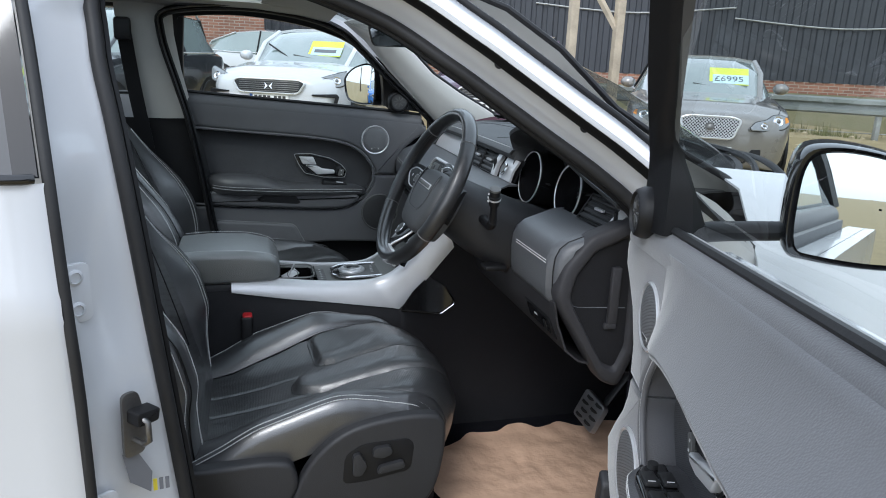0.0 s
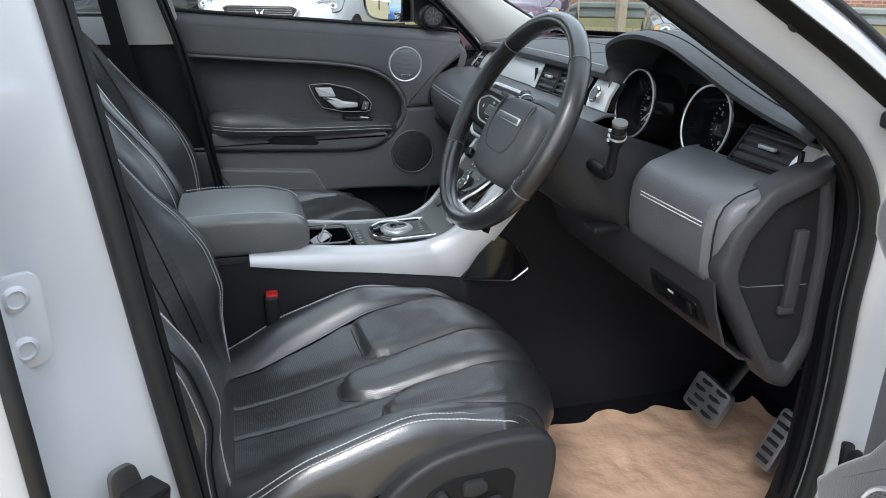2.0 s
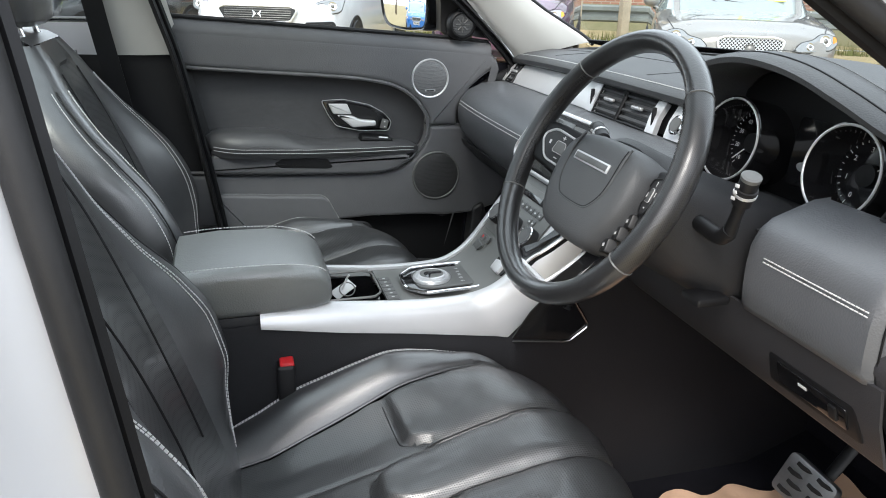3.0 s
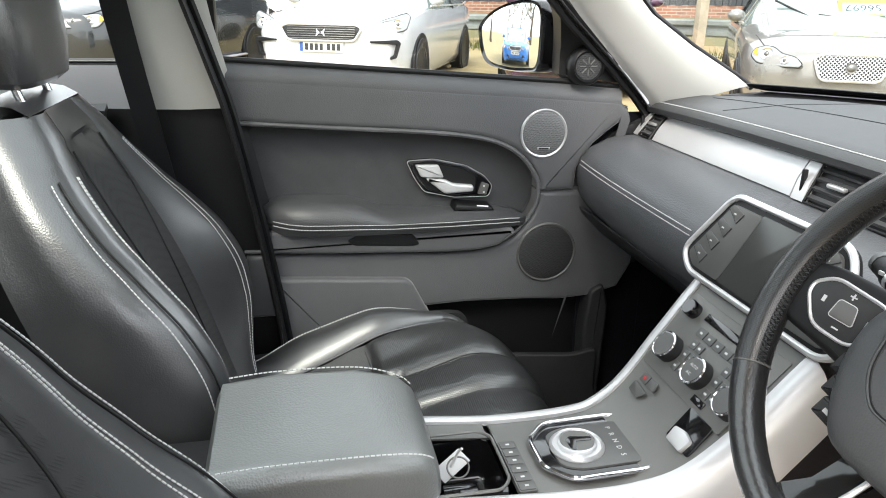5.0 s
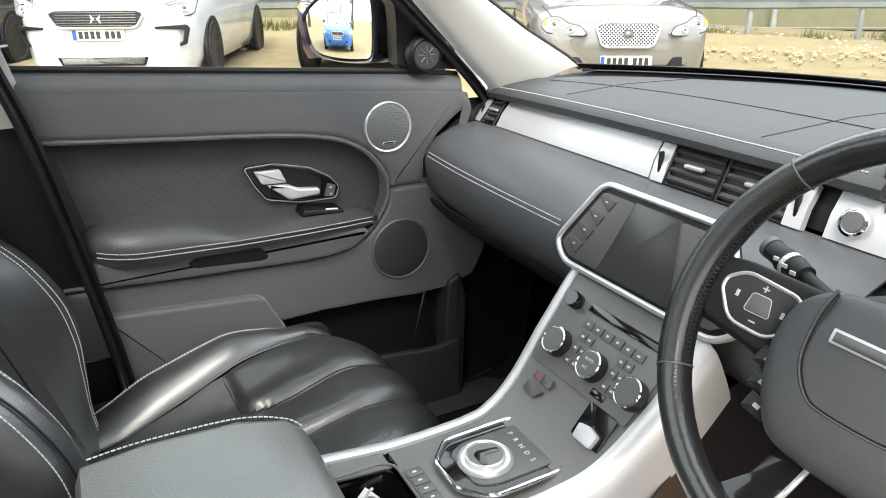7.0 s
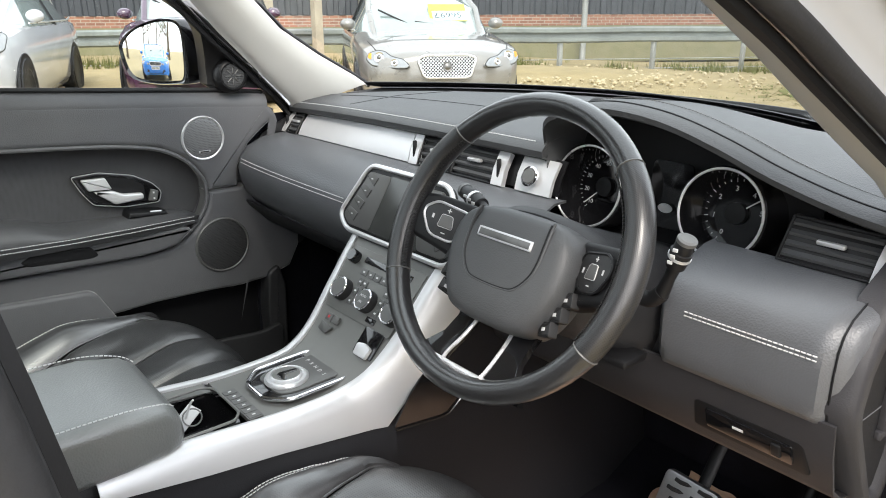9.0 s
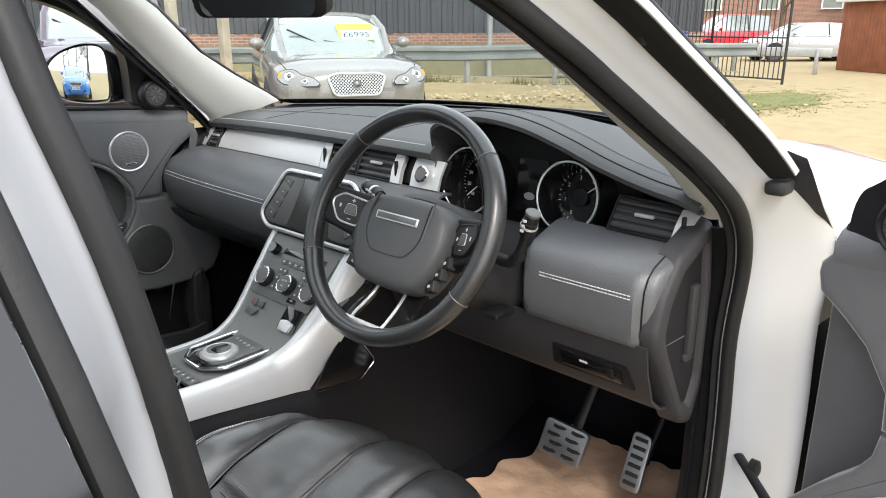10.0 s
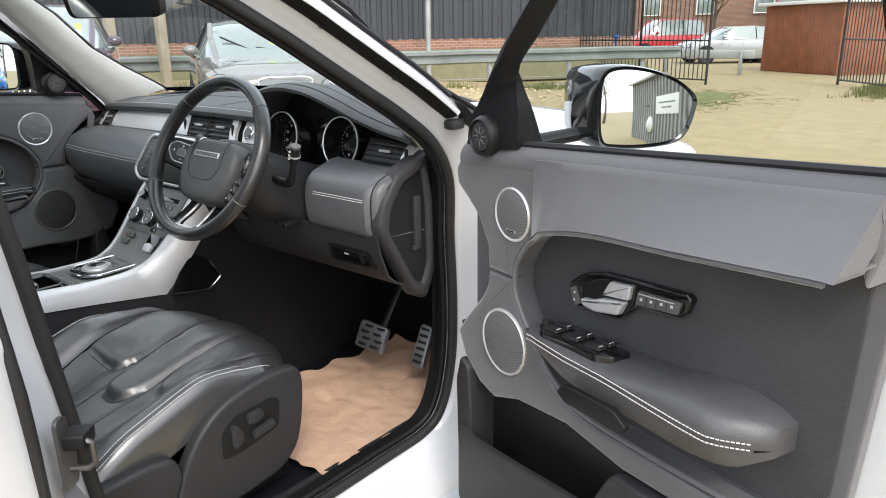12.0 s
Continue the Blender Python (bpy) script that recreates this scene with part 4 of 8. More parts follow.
part("screen_glass", slab(rounded([(-0.042, 0.064), (-0.072, -0.044), (0.072, -0.044), (0.042, 0.064)], 0.005), mscr @ Matrix.Translation((0, 0, 0.009)), 0.006, 0.001), SCREEN, display, "dark display glass")

# instrument binnacle
arch = [(-0.205, 1.175), (-0.200, 1.225), (-0.225, 1.262), (-0.305, 1.282), (-0.40, 1.278), (-0.49, 1.256), (-0.57, 1.222), (-0.645, 1.198), (-0.700, 1.188), (-0.732, 1.180)]
arch = [p for p in spline([(0, y, z) for y, z in arch], 6)]
rows = []
for p in arch:
    b = padrow(p.y)
    f = min(max((p.z - 1.195) / 0.06, 0), 1)
    lipx = 0.262 + 0.03 * (1 - f)
    deep = lin1([(-0.74, lipx + 0.03), (-0.63, lipx + 0.03), (-0.575, 0.375), (-0.2, 0.375)], p.y)
    rows.append([V((deep, p.y * 0.97 - 0.012, p.z - 0.020)), V((lipx + 0.02, p.y, p.z - 0.016)), V((lipx, p.y, p.z - 0.010)), V((lipx - 0.002, p.y, p.z - 0.002)), V((lipx + 0.008, p.y, p.z + 0.004)), V((lipx + 0.06, p.y, p.z + 0.006)), V((0.46, p.y * 1.0, 1.215 + (p.z - 1.2) * 0.72)), V((0.60, p.y * 1.0, 1.214 + (p.z - 1.2) * 0.3)), V((0.74, p.y * 1.0, 1.208))])
hood = part("binnacle_hood", finish(sheet(rows, thick=0.004)), DASHTOP, dash, "leather-covered instrument hood")
part("stitching", dashes([V(r[5]) + V((0.012, 0, 0.001)) for r in rows[4:-4]]), BUTTON, hood)
part("hood_seam", tube([V(r[4]).lerp(V(r[5]), 0.4) + V((0, 0, 0.0007)) for r in rows[3:-3]], 0.0012, 6), BLACK, hood)
part("cluster_panel", finish(sheet([[(0.374, y, 1.03 + z * (lin1(sorted((p.y, p.z) for p in arch[8:]), y) - 1.055)) for y in (-0.60, -0.55, -0.50, -0.45, -0.38, -0.32, -0.25, -0.205)] for z in (0, 0.35, 0.7, 1.0)], thick=0.003)), BLACK, dash)
part("cluster_shelf", finish(sheet([[(x, y, z) for x, z in ((0.20, 1.082), (0.27, 1.085), (0.372, 1.070))] for y in (-0.60, -0.5, -0.4, -0.3, -0.19)], thick=0.003)), PLASTIC, dash)


def gauge(y, z, r, marks, start_deg, step, needle):
    mf = frame_m((0.302, y, z), (0, -1, 0), (0.18, 0, 1))
    m = mf @ Matrix.Translation((0, 0, -0.036))
    g = part("gauge", lathe([(r, -0.060), (r + 0.004, 0.036), (r - 0.002, 0.038), (r - 0.006, 0.0), (r - 0.010, -0.012), (0, -0.013)], m, 48), GLOSS, dash, "round dark gauge with bright rim")
    part("gauge_rim", tube([mf @ V((r * math.cos(a) * 1.0, r * math.sin(a), 0.002)) for a in (2 * math.pi * k / 48 for k in range(48))], 0.0019, 6, True), RIMTRIM, g)
    for k, s in enumerate(marks):
        a = radians(start_deg - step * k)
        words(s, m @ pose((r - 0.026) * math.cos(a), (r - 0.026) * math.sin(a), -0.011), 0.010, PRINT, g)
    for k in range(4 * (len(marks) - 1) + 1):
        a = radians(start_deg - step * k / 4)
        part("tick", finish(box((0.006 if k % 4 == 0 else 0.003, 0.0009, 0.0004), (0, 0, 0), m=m @ pose((r - 0.014) * math.cos(a), (r - 0.014) * math.sin(a), -0.0115, 0, 0, math.degrees(a)))), PRINT, g)
    a = radians(needle)
    part("needle", finish(box((r * 0.72, 0.0018, 0.0010), (r * 0.40, 0, 0), m=m @ pose(0, 0, -0.009, 0, 0, needle))), PRINT, g)
    part("hub", lathe([(0.016, -0.012), (0.015, -0.005), (0, -0.004)], m, 24), BLACK, g)


gauge(-0.272, 1.152, 0.063, ["10", "20", "30", "40", "50", "60"], 228, 34, 222)
gauge(-0.496, 1.156, 0.060, ["0", "1", "2", "3", "4", "5"], 240, 46, 38)
part("fuel_badge", slab([(0.012 * math.cos(a), 0.007 * math.sin(a)) for a in (2 * math.pi * k / 20 for k in range(20))], frame_m((0.348, -0.384, 1.132), (0, -1, 0), (0, 0, 1)), 0.002), RIMTRIM, dash)
part("centre_display", slab(rounded([(-0.034, -0.05), (0.034, -0.05), (0.034, 0.05), (-0.034, 0.05)], 0.01), frame_m((0.358, -0.384, 1.150), (0, -1, 0), (0.1, 0, 1)), 0.003), GLOSS, dash)

# steering wheel ------------------------------------------------------
sw = thing("steering_wheel", "black leather multifunction steering wheel with perforated grips", "steering wheel", (0.0, -0.376, 1.18))
wup = V((0.461, 0, 0.887)).normalized()
WM = Matrix.Translation((0.0035, -0.390, 1.1513)) @ Matrix.Rotation(radians(1.6), 4, "Z") @ frame_m((0, 0, 0), (0, -1, 0), wup) @ pose(0, 0, 0, 0, 0, -1)
R = 0.1774


def rim_section(a):
    c = V((R * math.cos(a), R * math.sin(a) * 0.99, 0))
    r_out = 0.0142 + 0.0022 * max(0, math.cos(2 * a))
    d = V((math.cos(a), math.sin(a), 0))
    return [WM @ (c + d * (r_out * math.cos(b)) + V((0, 0, 0.0170 * math.sin(b)))) for b in (2 * math.pi * k / 14 for k in range(14))]


cuts = [43, 137, 207, 333, 403]
for k in range(4):
    a0, a1 = cuts[k], cuts[k + 1]
    secs = [rim_section(radians(a0 + 0.35 + (a1 - a0 - 0.7) * j / 24)) for j in range(25)]
    grip = k in (1, 3)
    part("rim_grip" if grip else "rim", finish(loft(secs)), WHEELPERF if grip else WHEELSKIN, sw, "perforated leather grip" if grip else "smooth black leather rim")
for a0, a1 in ((138, 206), (-26, 42)):
    stt = bmesh.new()
    for j in range(46):
        a = radians(a0 + (a1 - a0) * j / 45)
        d = V((math.cos(a), math.sin(a), 0))
        t = V((-math.sin(a), math.cos(a), 0))
        c = V((R * math.cos(a), R * math.sin(a) * 0.99, 0)) - d * 0.0150
        for q in (-1, 1):
            tube([WM @ (c + t * 0.0015 * q + V((0, 0, 0.010))), WM @ (c - d * 0.0015 - t * 0.0015 * q + V((0, 0, 0.002)))], 0.0007, 4, bm=stt)
    part("stitching", stt, KEYBLACK, sw)
# hub and airbag cover
hub_o = [(-0.076, 0.036), (-0.040, 0.045), (0.040, 0.045), (0.076, 0.036), (0.094, 0.010), (0.094, -0.034), (0.074, -0.080), (0.044, -0.098), (-0.044, -0.098), (-0.074, -0.080), (-0.094, -0.034), (-0.094, 0.010)]
hub_s = [p.xy for p in spline([(x, y, 0) for x, y in hub_o], 4, True)]
hub_rings = []
for f, h in ((1.0, -0.062), (1.0, -0.030), (0.985, -0.018), (0.95, -0.0095), (0.90, -0.0045), (0.80, -0.0015), (0.55, 0.0005), (0.2, 0.001)):
    hub_rings.append([WM @ V((p.x * f, -0.022 + (p.y + 0.022) * f, h - 0.010 * max(0, (p.y * f - 0.012) / 0.04) ** 2)) for p in hub_s])
hub = part("airbag_cover", finish(loft(hub_rings)), SOFT, sw, "soft black airbag cover")


def hub_line(pts, up_):
    return [WM @ V((p.x, p.y, up_ - 0.010 * max(0, (p.y - 0.012) / 0.04) ** 2)) for p in spline([(x, y, 0) for x, y in pts], 6)]


shield = [(-0.056, 0.037), (-0.058, 0.010), (-0.055, -0.022), (-0.040, -0.044), (-0.022, -0.050), (0.022, -0.050), (0.040, -0.044), (0.055, -0.022), (0.058, 0.010), (0.056, 0.037)]
part("cover_crease", tube(hub_line(shield, -0.0002), 0.0014, 6), BLACK, hub)
part("cover_crease", tube(hub_line([(x * 1.05, y * 1.05 + 0.001) for x, y in shield], -0.0006), 0.0018, 8), SOFT, hub)
part("badge_bar", finish(box((0.088, 0.0125, 0.003), (0, 0.006, 0.0012), 0.001, m=WM)), RIMTRIM, hub, "bright badge bar")
part("badge_inset", finish(box((0.082, 0.0080, 0.001), (0, 0.006, 0.0027), 0.0003, m=WM)), STEEL, hub)
# side spokes and their button pads lean in towards the hub
for sgn in (-1, 1):
    PM = WM @ Matrix.Translation((sgn * 0.122, 0.002, -0.018)) @ Matrix.Rotation(radians(-26 * sgn), 4, "Y")
    spo = [(-0.052, 0.034), (0.024, 0.034), (0.056, 0.026), (0.060, -0.006), (0.044, -0.030), (0.006, -0.036), (-0.052, -0.050)]
    part("spoke", slab(rounded([(sgn * x, y) for x, y in spo], 0.010), PM @ Matrix.Translation((0, 0, -0.024)), 0.022, 0.007, 3), BLACK, sw, "black side spoke")
    kp = [(-0.030, 0.020), (0.020, 0.024), (0.034, 0.012), (0.034, 0.002), (0.018, -0.022), (-0.018, -0.024), (-0.034, -0.004)]
    pad_ = part("button_pad", slab(rounded([(sgn * x, y) for x, y in kp], 0.010), PM @ Matrix.Translation((0, 0, -0.004)), 0.006, 0.002), KEYBLACK, sw, "black button pad with bright surround")
    part("pad_ring", tube([PM @ V((sgn * p.x, p.y, 0.0015)) for p in rounded(kp, 0.010)], 0.0019, 6, True), RIMTRIM if sgn < 0 else BLACK, pad_)
    part("pad_centre", slab(rounded([(sgn * -0.012, -0.008), (sgn * 0.010, -0.008), (sgn * 0.008, 0.009), (sgn * -0.008, 0.009)], 0.003), PM @ Matrix.Translation((0, 0, 0.002)), 0.002, 0.001), BUTTON, pad_)
    part("centre_edge", tube([PM @ V((sgn * p.x, p.y, 0.0032)) for p in rounded([(-0.012, -0.008), (0.010, -0.008), (0.008, 0.009), (-0.008, 0.009)], 0.003)], 0.0006, 5, True), PRINT, pad_)
    for dx, dy, w_, h_ in ((-0.021, 0.0, 0.003, 0.006), (0.020, 0.003, 0.003, 0.006), (0.0, 0.0155, 0.006, 0.0014), (0.0, 0.0155, 0.0014, 0.006), (-0.001, -0.0155, 0.006, 0.0014)):
        part("symbol", finish(box((w_, h_, 0.0004), (sgn * dx, dy, 0.0024), m=PM)), PRINT, pad_)
    for k in range(3):
        km = WM @ pose(sgn * (0.099 - 0.006 * k), -0.036 - 0.0195 * k, -0.036 + 0.002 * k, 0, -20 * sgn, sgn * 14)
        part("side_key", slab(rounded([(-0.011, -0.0092), (0.011, -0.0092), (0.011, 0.0092), (-0.011, 0.0092)], 0.0025), km, 0.012, 0.003), KEYBLACK, sw)
        part("symbol", finish(box((0.006, 0.004, 0.0004), (0, 0, 0.0122), m=km)), PRINT, sw)
    # broad lower blade with a bright inner edge
    blade = []
    for x0_, x1_, y_, z_ in ((0.028, 0.066, -0.078, -0.046), (0.030, 0.062, -0.104, -0.038), (0.032, 0.064, -0.128, -0.026), (0.034, 0.078, -0.150, -0.012), (0.030, 0.100, -0.166, -0.004)):
        blade.append([WM @ V((sgn * x, y_, z)) for x, z in ((x0_, z_ - 0.010), (x0_, z_), (x0_ * 0.75 + x1_ * 0.25, z_ - 0.003), (x0_ * 0.3 + x1_ * 0.7, z_ - 0.005), (x1_, z_ - 0.001), (x1_, z_ - 0.012))])
    part("lower_spoke", finish(loft(blade)), GLOSS, sw, "gloss black lower spoke")
    part("spoke_edge", tube(spline([r[1] for r in blade], 4), 0.0026, 8), RIMTRIM, sw, "bright spoke edge")
part("spoke_bridge", tube(spline([WM @ V((-0.080, -0.158, -0.004)), WM @ V((-0.034, -0.160, -0.008)), WM @ V((0.034, -0.160, -0.008)), WM @ V((0.080, -0.158, -0.004))], 8), 0.0040, 8), RIMTRIM, sw, "bright lower spoke bridge")
for a_ in cuts[:4]:
    part("rim_seam", tube([p for p in rim_section(radians(a_))], 0.0011, 5, True), BUTTON, sw)
# column, stalks
col = thing("steering_column", "black plastic steering column shroud with two stalks", "column", (0.12, -0.39, 1.11))
rings = []
for d, w, h_, dz in ((0.045, 0.070, 0.056, -0.012), (0.056, 0.082, 0.066, -0.014), (0.12, 0.092, 0.074, -0.022), (0.22, 0.098, 0.082, -0.022), (0.30, 0.10, 0.09, -0.02)):
    c = V((0.006, -0.390, 1.153)) + V((0.905, 0, -0.425)) * d + V((0, 0, dz))
    rings.append([c + V((0.2 * math.sin(a) * h_, math.copysign(abs(math.cos(a)) ** 0.7, math.cos(a)) * w, math.copysign(abs(math.sin(a)) ** 0.7, math.sin(a)) * h_)) for a in (2 * math.pi * k / 28 for k in range(28))])
part("shroud", finish(loft(rings)), PLASTIC, col, "black plastic shroud")
for sgn, tip in ((-1, V((0.108, -0.568, 1.178))), (1, V((0.11, -0.200, 1.163)))):
    a = V((0.07, -0.376 + sgn * 0.05, 1.142)) if sgn > 0 else V((0.118, -0.535, 1.098))
    d = tip - a
    stalk = part("stalk", tube([a, a + d * 0.35, a + d * 0.55, a + d * 0.56, a + d * 0.80, a + d * 0.81, a + d * 0.97, tip], [0.009, 0.007, 0.008, 0.0115, 0.013, 0.011, 0.011, 0.009], 16), BLACK, col, "black control stalk with a bright end")
    if sgn < 0:
        part("stalk_root", tube(spline([(0.11, -0.43, 1.105), (0.115, -0.48, 1.095), (0.118, -0.520, 1.090), a + d * 0.08], 5), 0.010, 12), BLACK, stalk)
    # the glossy end's sky reflection is given as a grey base colour
    part("stalk_end", tube([a + d * 0.95, a + d * 1.0, a + d * 1.012], [0.0115, 0.0115, 0.008], 16), BUTTON, stalk, "stalk end with sky reflection in its grey")
    part("stalk_band", tube([a + d * 0.70, a + d * 0.74], [0.0134, 0.0134], 16), RIMTRIM, stalk)
    for k in range(3):
        part("symbol", finish(box((0.002, 0.006, 0.004), a + d * (0.60 + 0.10 * k) + V((-0.0135, 0, 0.004)), 0.0005)), PRINT, stalk)
part("adjuster", finish(box((0.05, 0.04, 0.012), (0.15, -0.47, 0.985), 0.004)), BLACK, col)

# pedals
bp = thing("brake_pedal", "wide metal brake pedal with rubber bars", "pedal", (0.45, -0.434, 0.52))
mb = frame_m((0.460, -0.420, 0.574), (0, -1, 0), (0.45, 0, 1))
part("pad", slab(rounded([(-0.056, -0.038), (0.050, -0.042), (0.056, 0.036), (-0.052, 0.040)], 0.012), mb, 0.014, 0.005), PEDAL, bp)
for k in range(4):
    for q in range(2):
        c = (-0.024 + 0.046 * q + 0.010 * (k % 2), -0.027 + 0.018 * k)
        o = [(-0.017, -0.003), (-0.004, -0.005), (0.010, -0.003), (0.018, 0.001), (0.008, 0.004), (-0.006, 0.003), (-0.016, 0.004)]
        part("grip_bar", slab(rounded([(c[0] + x, c[1] + y) for x, y in o], 0.002), mb @ Matrix.Translation((0, 0, 0.0135)), 0.0022, 0.0008), RUBBER, bp)
part("arm", tube([(0.47, -0.43, 0.575), (0.56, -0.43, 0.70), (0.60, -0.43, 0.85)], 0.012, 8, flat=0.5), BLACK, bp)
ap = thing("accelerator_pedal", "tall ribbed metal accelerator pedal", "pedal", (0.52, -0.573, 0.45))
ma = frame_m((0.505, -0.566, 0.570), (0, -1, 0), (0.5, 0, 1))
part("pad", slab(rounded([(-0.020, -0.062), (0.026, -0.062), (0.022, 0.058), (-0.020, 0.060)], 0.012), ma, 0.010, 0.004), PEDAL, ap)
for k in range(6):
    part("grip_bar", finish(box((0.028, 0.008, 0.004), (0.002, -0.046 + 0.0185 * k, 0.0115), 0.0015, m=ma @ pose(0, 0, 0, 0, 0, 0))), RUBBER, ap)
part("arm", tube([(0.52, -0.575, 0.56), (0.60, -0.575, 0.64), (0.62, -0.575, 0.80)], 0.010, 8), BLACK, ap)

# kraft paper mat: one creased sheet on the driver's floor
mat_t = thing("paper_floor_mat", "creased brown kraft paper mat on the driver's floor", "floor mat", (0.35, -0.46, FLOOR))
rows = []
NX, NY = 60, 44
for i in range(NX + 1):
    row = []
    for j in range(NY + 1):
        u, v = i / NX, j / NY
        x = 0.03 + 0.63 * u
        y0_ = -0.700 + 0.02 * math.sin(u * 9) + 0.17 * max(0, u - 0.55) ** 1.2
        y1_ = -0.245 + 0.06 * math.sin(u * 4.0 + 0.6) - 0.17 * (1 - u) ** 2 + 0.012 * math.sin(u * 31)
        y = y0_ + (y1_ - y0_) * v
        z = FLOOR + 0.016 + 0.16 * max(0, u - 0.72) ** 1.5 + 0.03 * max(0, v - 0.85)
        z += 0.014 * abs(noise.noise((x * 7, y * 7, 3.1))) + 0.007 * abs(noise.noise((x * 19, y * 15, 9.0))) + 0.02 * max(0, 0.12 - v) * 3 * math.sin(u * 14) ** 2
        row.append((x + 0.012 * noise.noise((v * 9, 2, u * 3)), y, z))
    rows.append(row)
part("sheet", finish(sheet(rows, thick=0.0015)), KRAFT, mat_t, smooth=25)

# doors ---------------------------------------------------------------
def door_inner(name, label, place, driver):
    """A front door with its trim. place(u, z, w): u runs back from the upper loudspeaker, w towards the cabin."""
    th = thing(name, label, "car door", place(0.2, 0.35, -0.06), "front doors")

    sink = [0.0]

    def plate(o, w, depth, bev=0.0, r=0.0, seg=3):
        w += sink[0]
        pts = rounded(o, r, 4) if r else [V(p) for p in o]
        b = slab(pts, Matrix.Identity(4), depth, bev, seg)
        for v in b.verts:
            v.co = place(v.co.x, v.co.y, w + v.co.z)
        return finish(b)

    def lathed(u, z, w, profile, n=40):
        b = lathe(profile, Matrix.Translation((u, z, w)), n)
        for v in b.verts:
            v.co = place(v.co.x, v.co.y, v.co.z)
        return finish(b)

    def line(pts, r, n=6, bm=None, closed=False):
        return tube([place(a, b, c + sink[0]) for a, b, c in pts], r, n, closed, bm)

    groove_top = [(0.0, 0.985), (0.004, 1.015), (0.038, 1.062), (0.09, 1.095), (0.16, 1.112), (0.27, 1.124), (0.48, 1.138), (0.640, 1.150)]
    groove_low = [(0.0, 0.985), (0.002, 0.955), (0.025, 0.912), (0.060, 0.872), (0.10, 0.828), (0.145, 0.796), (0.20, 0.778), (0.31, 0.774), (0.46, 0.776), (0.632, 0.784)]
    swell = [(-1, 0.0), (0.02, 0.0), (0.058, 0.001), (0.10, 0.026), (0.16, 0.041), (0.22, 0.044), (0.30, 0.051), (0.40, 0.062), (0.50, 0.073), (0.66, 0.086)]
    if driver:
        groove_top = [(0.0, 0.985), (0.004, 1.015), (0.030, 1.055), (0.055, 1.077), (0.10, 1.103), (0.16, 1.121), (0.22, 1.133), (0.30, 1.143), (0.40, 1.152), (0.50, 1.163), (0.64, 1.178)]
    else:
        swell = [(-1, 0.0), (1, 0.0)]
        groove_low = [(0.0, 0.985), (0.002, 0.955), (0.020, 0.920), (0.050, 0.888), (0.090, 0.866), (0.14, 0.857), (0.20, 0.856), (0.31, 0.860), (0.46, 0.866), (0.632, 0.874)]
    gt = [p.xy for p in spline([(a, b, 0) for a, b in groove_top], 5)]
    gl = [p.xy for p in spline([(a, b, 0) for a, b in groove_low], 5)]
    # shell: steel inside and painted outside
    shell = [(-0.196, 0.34), (-0.200, 1.14), (-0.180, 1.175), (0.70, 1.228), (0.715, 1.16), (0.685, 0.80), (0.640, 0.34)]
    part("door_frame", plate(shell, -0.135, 0.054, 0.012, 0.02), PAINT, th, "white painted door edge")
    part("outer_skin", plate(shell, -0.165, 0.028, 0.0, 0.02), PAINT, th, "white painted outer panel")
    card = part("door_card", plate([(-0.198, 0.36), (-0.200, 1.17), (-0.180, 1.195), (0.655, 1.248), (0.660, 1.13), (0.640, 0.80), (0.600, 0.36)], -0.078, 0.020, 0.004, 0.015), DOORCARD, th, "dark plastic door card")
    # upper pad from the window sill down to the groove
    dz = 0.0 if driver else -0.022
    upper_o = [(-0.192, 1.165), (-0.190, 1.180 + dz), (-0.170, 1.202 + dz), (-0.05, 1.212 + dz), (0.30, 1.236 + dz), (0.655, 1.260 + dz), (0.660, 1.20), (0.648, 1.153)] + list(reversed(gt)) + [(-0.078, 0.985), (-0.082, 1.035), (-0.115, 1.086), (-0.150, 1.115), (-0.186, 1.140)]
    upper_p = part("upper_trim", plate(upper_o, -0.060, 0.062, 0.012), DOORCARD, th, "soft dark upper door trim")
    if driver:
        # the pad swells towards the cabin down to its lower edge
        rows = []
        for k in range(45):
            u = 0.058 + 0.597 * k / 44
            zt, zb = 1.226 + 0.066 * u, lin1([(p.x, p.y) for p in gt], min(u, 0.64))
            out_ = lin1(swell, u)
            rows.append([place(u, zt, -0.045), place(u, zt + 0.003, -0.020)] + [place(u, zt + (zb - zt) * f, 0.003 + out_ * f ** 1.25) for f in (0.04, 0.15, 0.3, 0.45, 0.6, 0.75, 0.88, 0.96)] + [place(u, zb + 0.0015, 0.002 + out_), place(u, zb, out_ - 0.003), place(u, zb + 0.004, out_ - 0.010), place(u, zb + 0.012, -0.055)])
        rows.append([p + (place(0, 0, -0.06) - place(0, 0, 0)) * (0.0 if i < 2 else 1.0) for i, p in enumerate(rows[-1])])
        part("swelling_pad", finish(sheet(rows)), DOORCARD, upper_p, "soft swelling upper pad", 60)
    part("sill_roll", line([(-0.172, 1.196 + dz, -0.030), (-0.05, 1.206 + dz, -0.030), (0.30, 1.230 + dz, -0.030), (0.655, 1.254 + dz, -0.030)], 0.032, 20), DOORCARD, upper_p, "rounded soft sill")
    part("sill_edge", line([(-0.17, 1.228 + dz, -0.018), (-0.05, 1.2405 + dz, -0.018), (0.30, 1.2645 + dz, -0.018), (0.655, 1.289 + dz, -0.018)], 0.006), RUBBER, upper_p)
